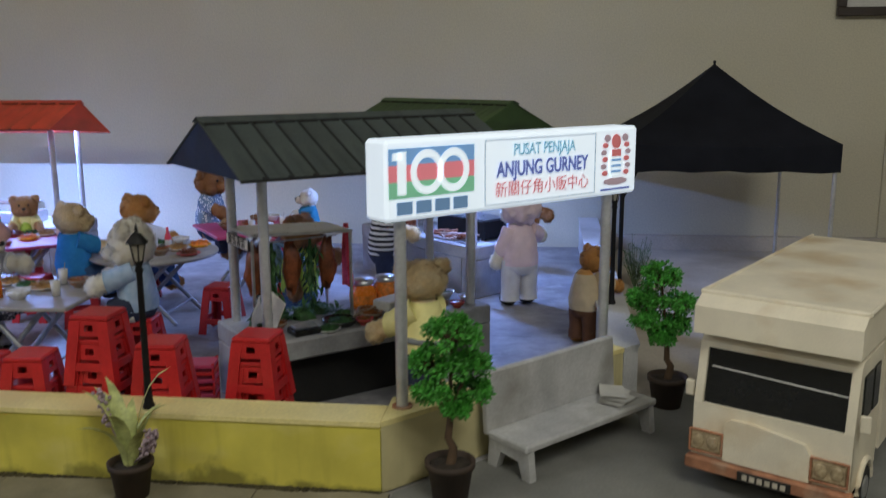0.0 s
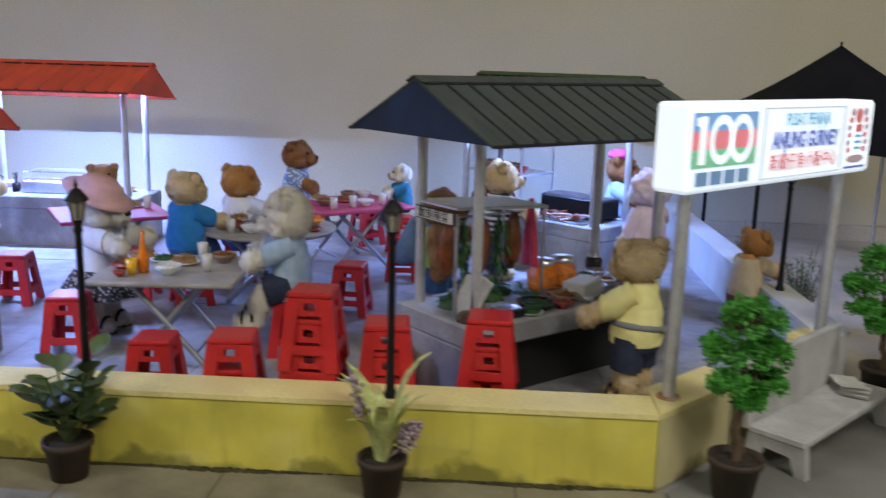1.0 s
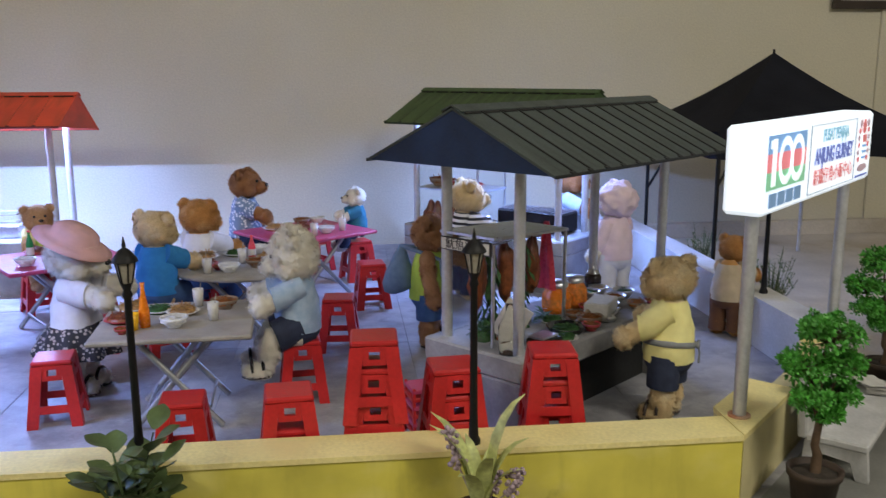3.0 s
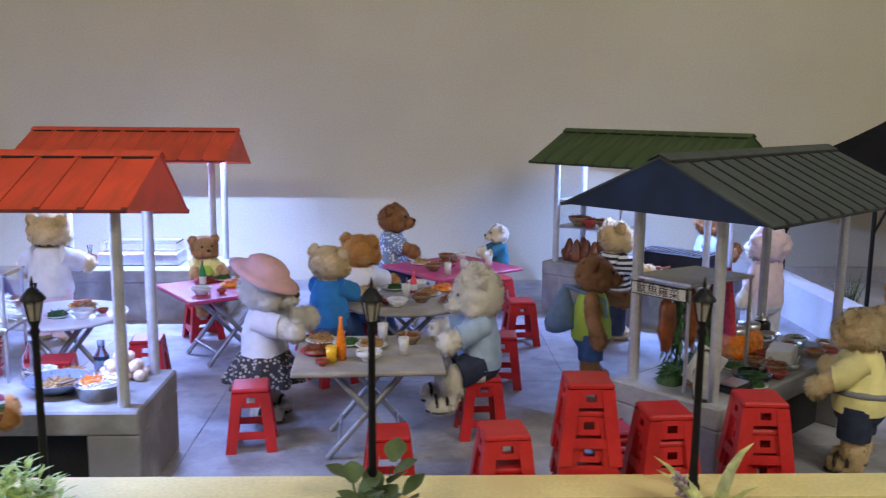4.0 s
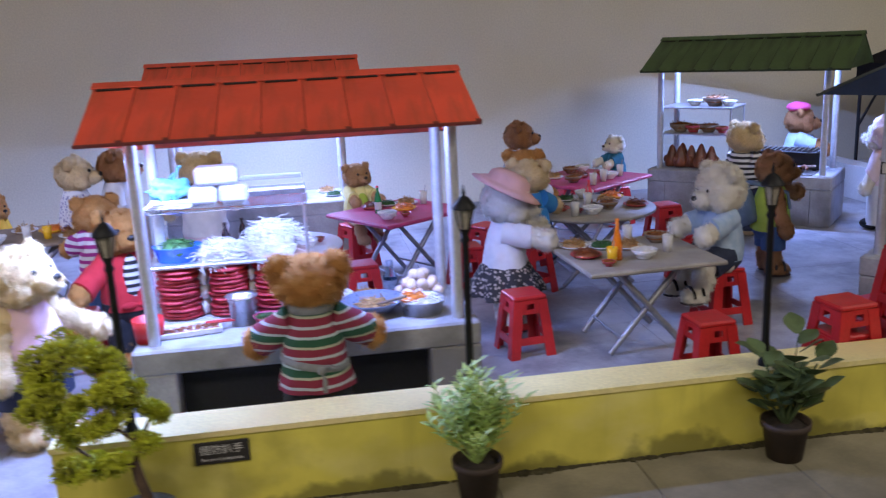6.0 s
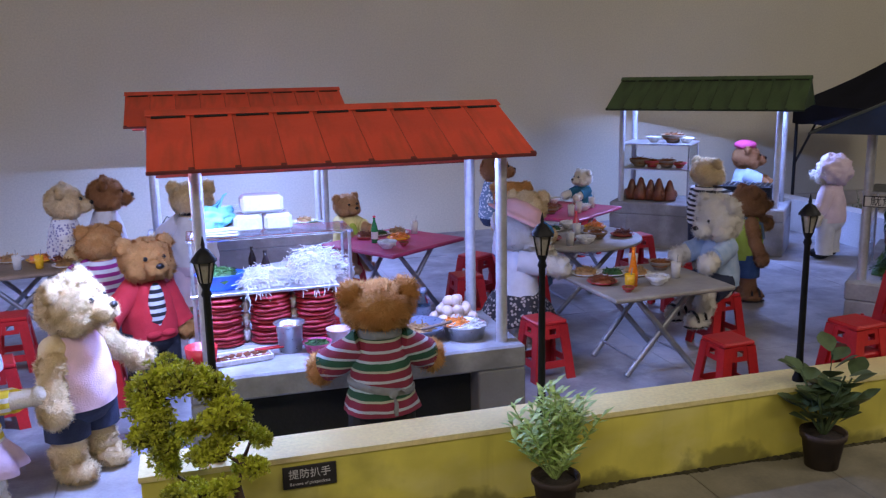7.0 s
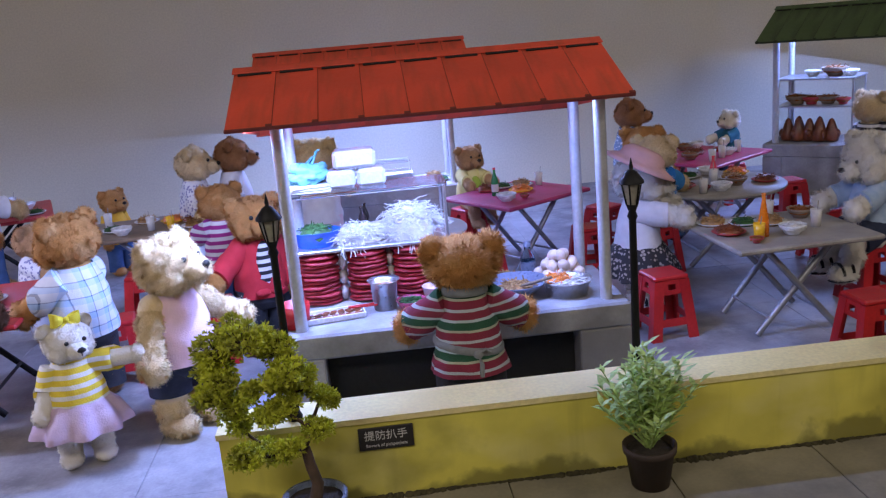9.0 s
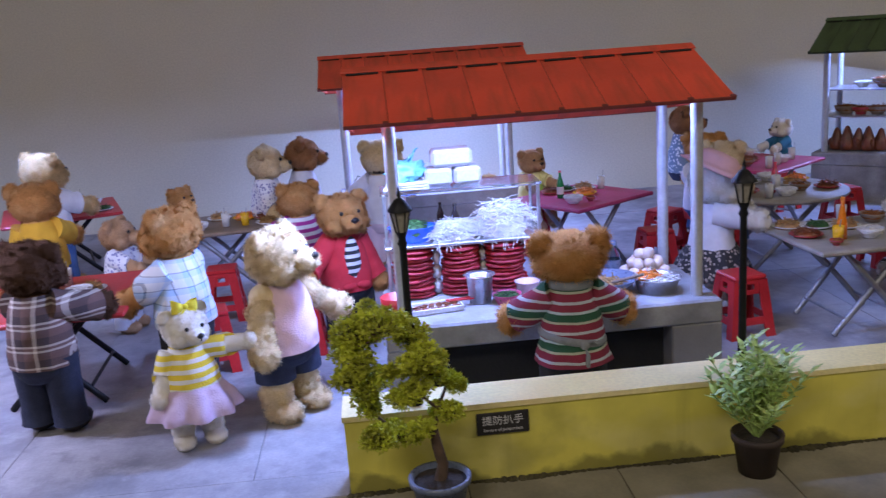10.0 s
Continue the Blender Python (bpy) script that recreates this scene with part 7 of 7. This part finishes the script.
for u in (0.026, wd - 0.030):
    hl = part("headlight", Form().box((u, -0.003, 0.085), (0.054, 0.010, 0.036), 0.004), M["lens"], truck, "amber headlamp unit")
    part("lamp_rim", Form().box((u, -0.0065, 0.104), (0.056, 0.005, 0.003), 0.001).box((u, -0.0065, 0.066), (0.056, 0.005, 0.003), 0.001).box((u - 0.0275, -0.0065, 0.085), (0.003, 0.005, 0.041), 0.001).box((u + 0.0275, -0.0065, 0.085), (0.003, 0.005, 0.041), 0.001), M["rust"], hl)
    for q in (-0.012, 0.012):
        part("lamp_lens", Form().ball((u + q, -0.008, 0.085), (0.010, 0.0025, 0.012), 10, 6), M["lens"], hl)
part("bumper", Form().box((wd / 2, -0.006, 0.047), (wd + 0.012, 0.022, 0.022), 0.003), M["rust"], truck, "rust-striped bumper")
plate_ = part("number_plate", Form().box((0.128, -0.0185, 0.046), (0.085, 0.003, 0.017), 0.001), M["plate"], truck, "black plate")
for k in range(6):
    part("bar", Form().box((0.098 + k * 0.0122, -0.0205, 0.046), (0.008, 0.001, 0.009)), M["ink_pale"], plate_)
# side windows and mirror
for x, sgn in ((wd, 1), (0.0, -1)):
    for y0, y1 in ((0.035, 0.088), (0.1, 0.14)):
        part("side_window", Form().box((x + sgn * 0.001, (y0 + y1) / 2, 0.198), (0.004, y1 - y0, 0.074), 0.0015), M["ws"], truck)
    part("mirror", Form().box((x + sgn * 0.012, 0.012, 0.168), (0.016, 0.006, 0.028), 0.002), M["truck"], truck)
    part("arch", Form().tube([(x + sgn * 0.002, 0.085 + 0.045 * math.cos(a * math.pi / 8), 0.038 + 0.045 * math.sin(a * math.pi / 8)) for a in range(9)], 0.005, 6), M["truck"], truck)
    for yy in (0.085, 0.46):
        w = part("wheel", Form().tube([(x - sgn * 0.022, yy, 0.036), (x + sgn * 0.004, yy, 0.036)], 0.036, 24), M["tyre"], truck, "black rubber tyre")
        part("rim", Form().tube([(x + sgn * 0.003, yy, 0.036), (x + sgn * 0.0065, yy, 0.036)], [0.02, 0.017], 16), M["steel"], w)
part("underbody", Form().box((wd / 2, 0.3, 0.06), (wd - 0.05, 0.56, 0.03)), M["black"], truck)
# box body with overhang above the cab
bx = Form()
pr_ = [(-0.010, 0.272), (-0.010, 0.318), (0.022, 0.336), (0.66, 0.336), (0.66, 0.07), (0.175, 0.07), (0.175, 0.272)]
m_ = len(pr_)
o_ = 0.003
bx.add([(x, y, z) for x in (-o_, wd + o_) for y, z in pr_], [[0, 1, 2, 6], [2, 3, 4, 5, 6], [m_ + 6, m_ + 2, m_ + 1, m_], [m_ + 6, m_ + 5, m_ + 4, m_ + 3, m_ + 2]] + [[i, m_ + i, m_ + (i + 1) % m_, (i + 1) % m_] for i in range(m_)])
part("box_body", bx, M["truck"], truck, "cream box body over the cab")
part("roof_edge", Form().tube([(-o_, 0.022, 0.336), (-o_, 0.66, 0.336)], 0.004, 8).tube([(wd + o_, 0.022, 0.336), (wd + o_, 0.66, 0.336)], 0.004, 8).tube([(-o_, 0.022, 0.336), (wd + o_, 0.022, 0.336)], 0.005, 8), M["truck"], truck)

# ---- paving slabs ----
def paving(name, label, x0, x1, y0, y1, w, d, material, joint, grout):
    base = structure(name, Form().box(((x0 + x1) / 2, (y0 + y1) / 2, -0.0045), (x1 - x0, y1 - y0, 0.003)), grout, label)
    rg = random.Random(len(name))
    nx, ny = max(1, round((x1 - x0) / w)), max(1, round((y1 - y0) / d))
    w, d = (x1 - x0) / nx, (y1 - y0) / ny
    shapes = [Form().box((0, 0, -0.0025), (w - joint, d - joint, 0.005), 0.0006).mesh("slab", [material]) for _ in range(1)]
    for i in range(nx):
        for j in range(ny):
            part("slab", shapes[0], material, base, m=pose(x0 + w * (i + 0.5), y0 + d * (j + 0.5), rg.uniform(-0.0004, 0.0004), rg.uniform(-0.06, 0.06), rg.uniform(-0.06, 0.06)))
    return base


paving("pavement", "worn cement slab pavement outside the low wall", -3.4, 0.015, -0.9, 0.0, 0.235, 0.3, M["slab"], 0.0017, M["soil"])
paving("floor", "smooth grey cement slab floor of the court", -3.4, 0.4, 0.0755, 2.2, 0.42, 0.42, M["court"], 0.0007, M["counter"])
structure("floor_edge", Form().box((-2.69, 0.0378, -0.0025), (1.415, 0.0746, 0.005)), M["court"], "cement strip at the opening of the court")

# mossy bumps that also draw the dark line between the pavement and the low wall
rg = random.Random(31)
f = Form()
for k in range(260):
    x = -1.978 + 1.975 * k / 259
    r_ = 0.003 + 0.009 * max(0.0, noise.noise(Vector((x * 9, 0.3, 0.0))) + 0.35)
    f.ball((x + rg.uniform(-0.003, 0.003), -r_ * 0.5, 0.0), (0.0065, r_, r_ * rg.uniform(0.25, 0.5)), 7, 4, rough=0.5, seed=k)
solid("wall_foot_dirt", f, M["moss"], "dark mossy dirt along the foot of the wall", "dirt", kind="stuff")
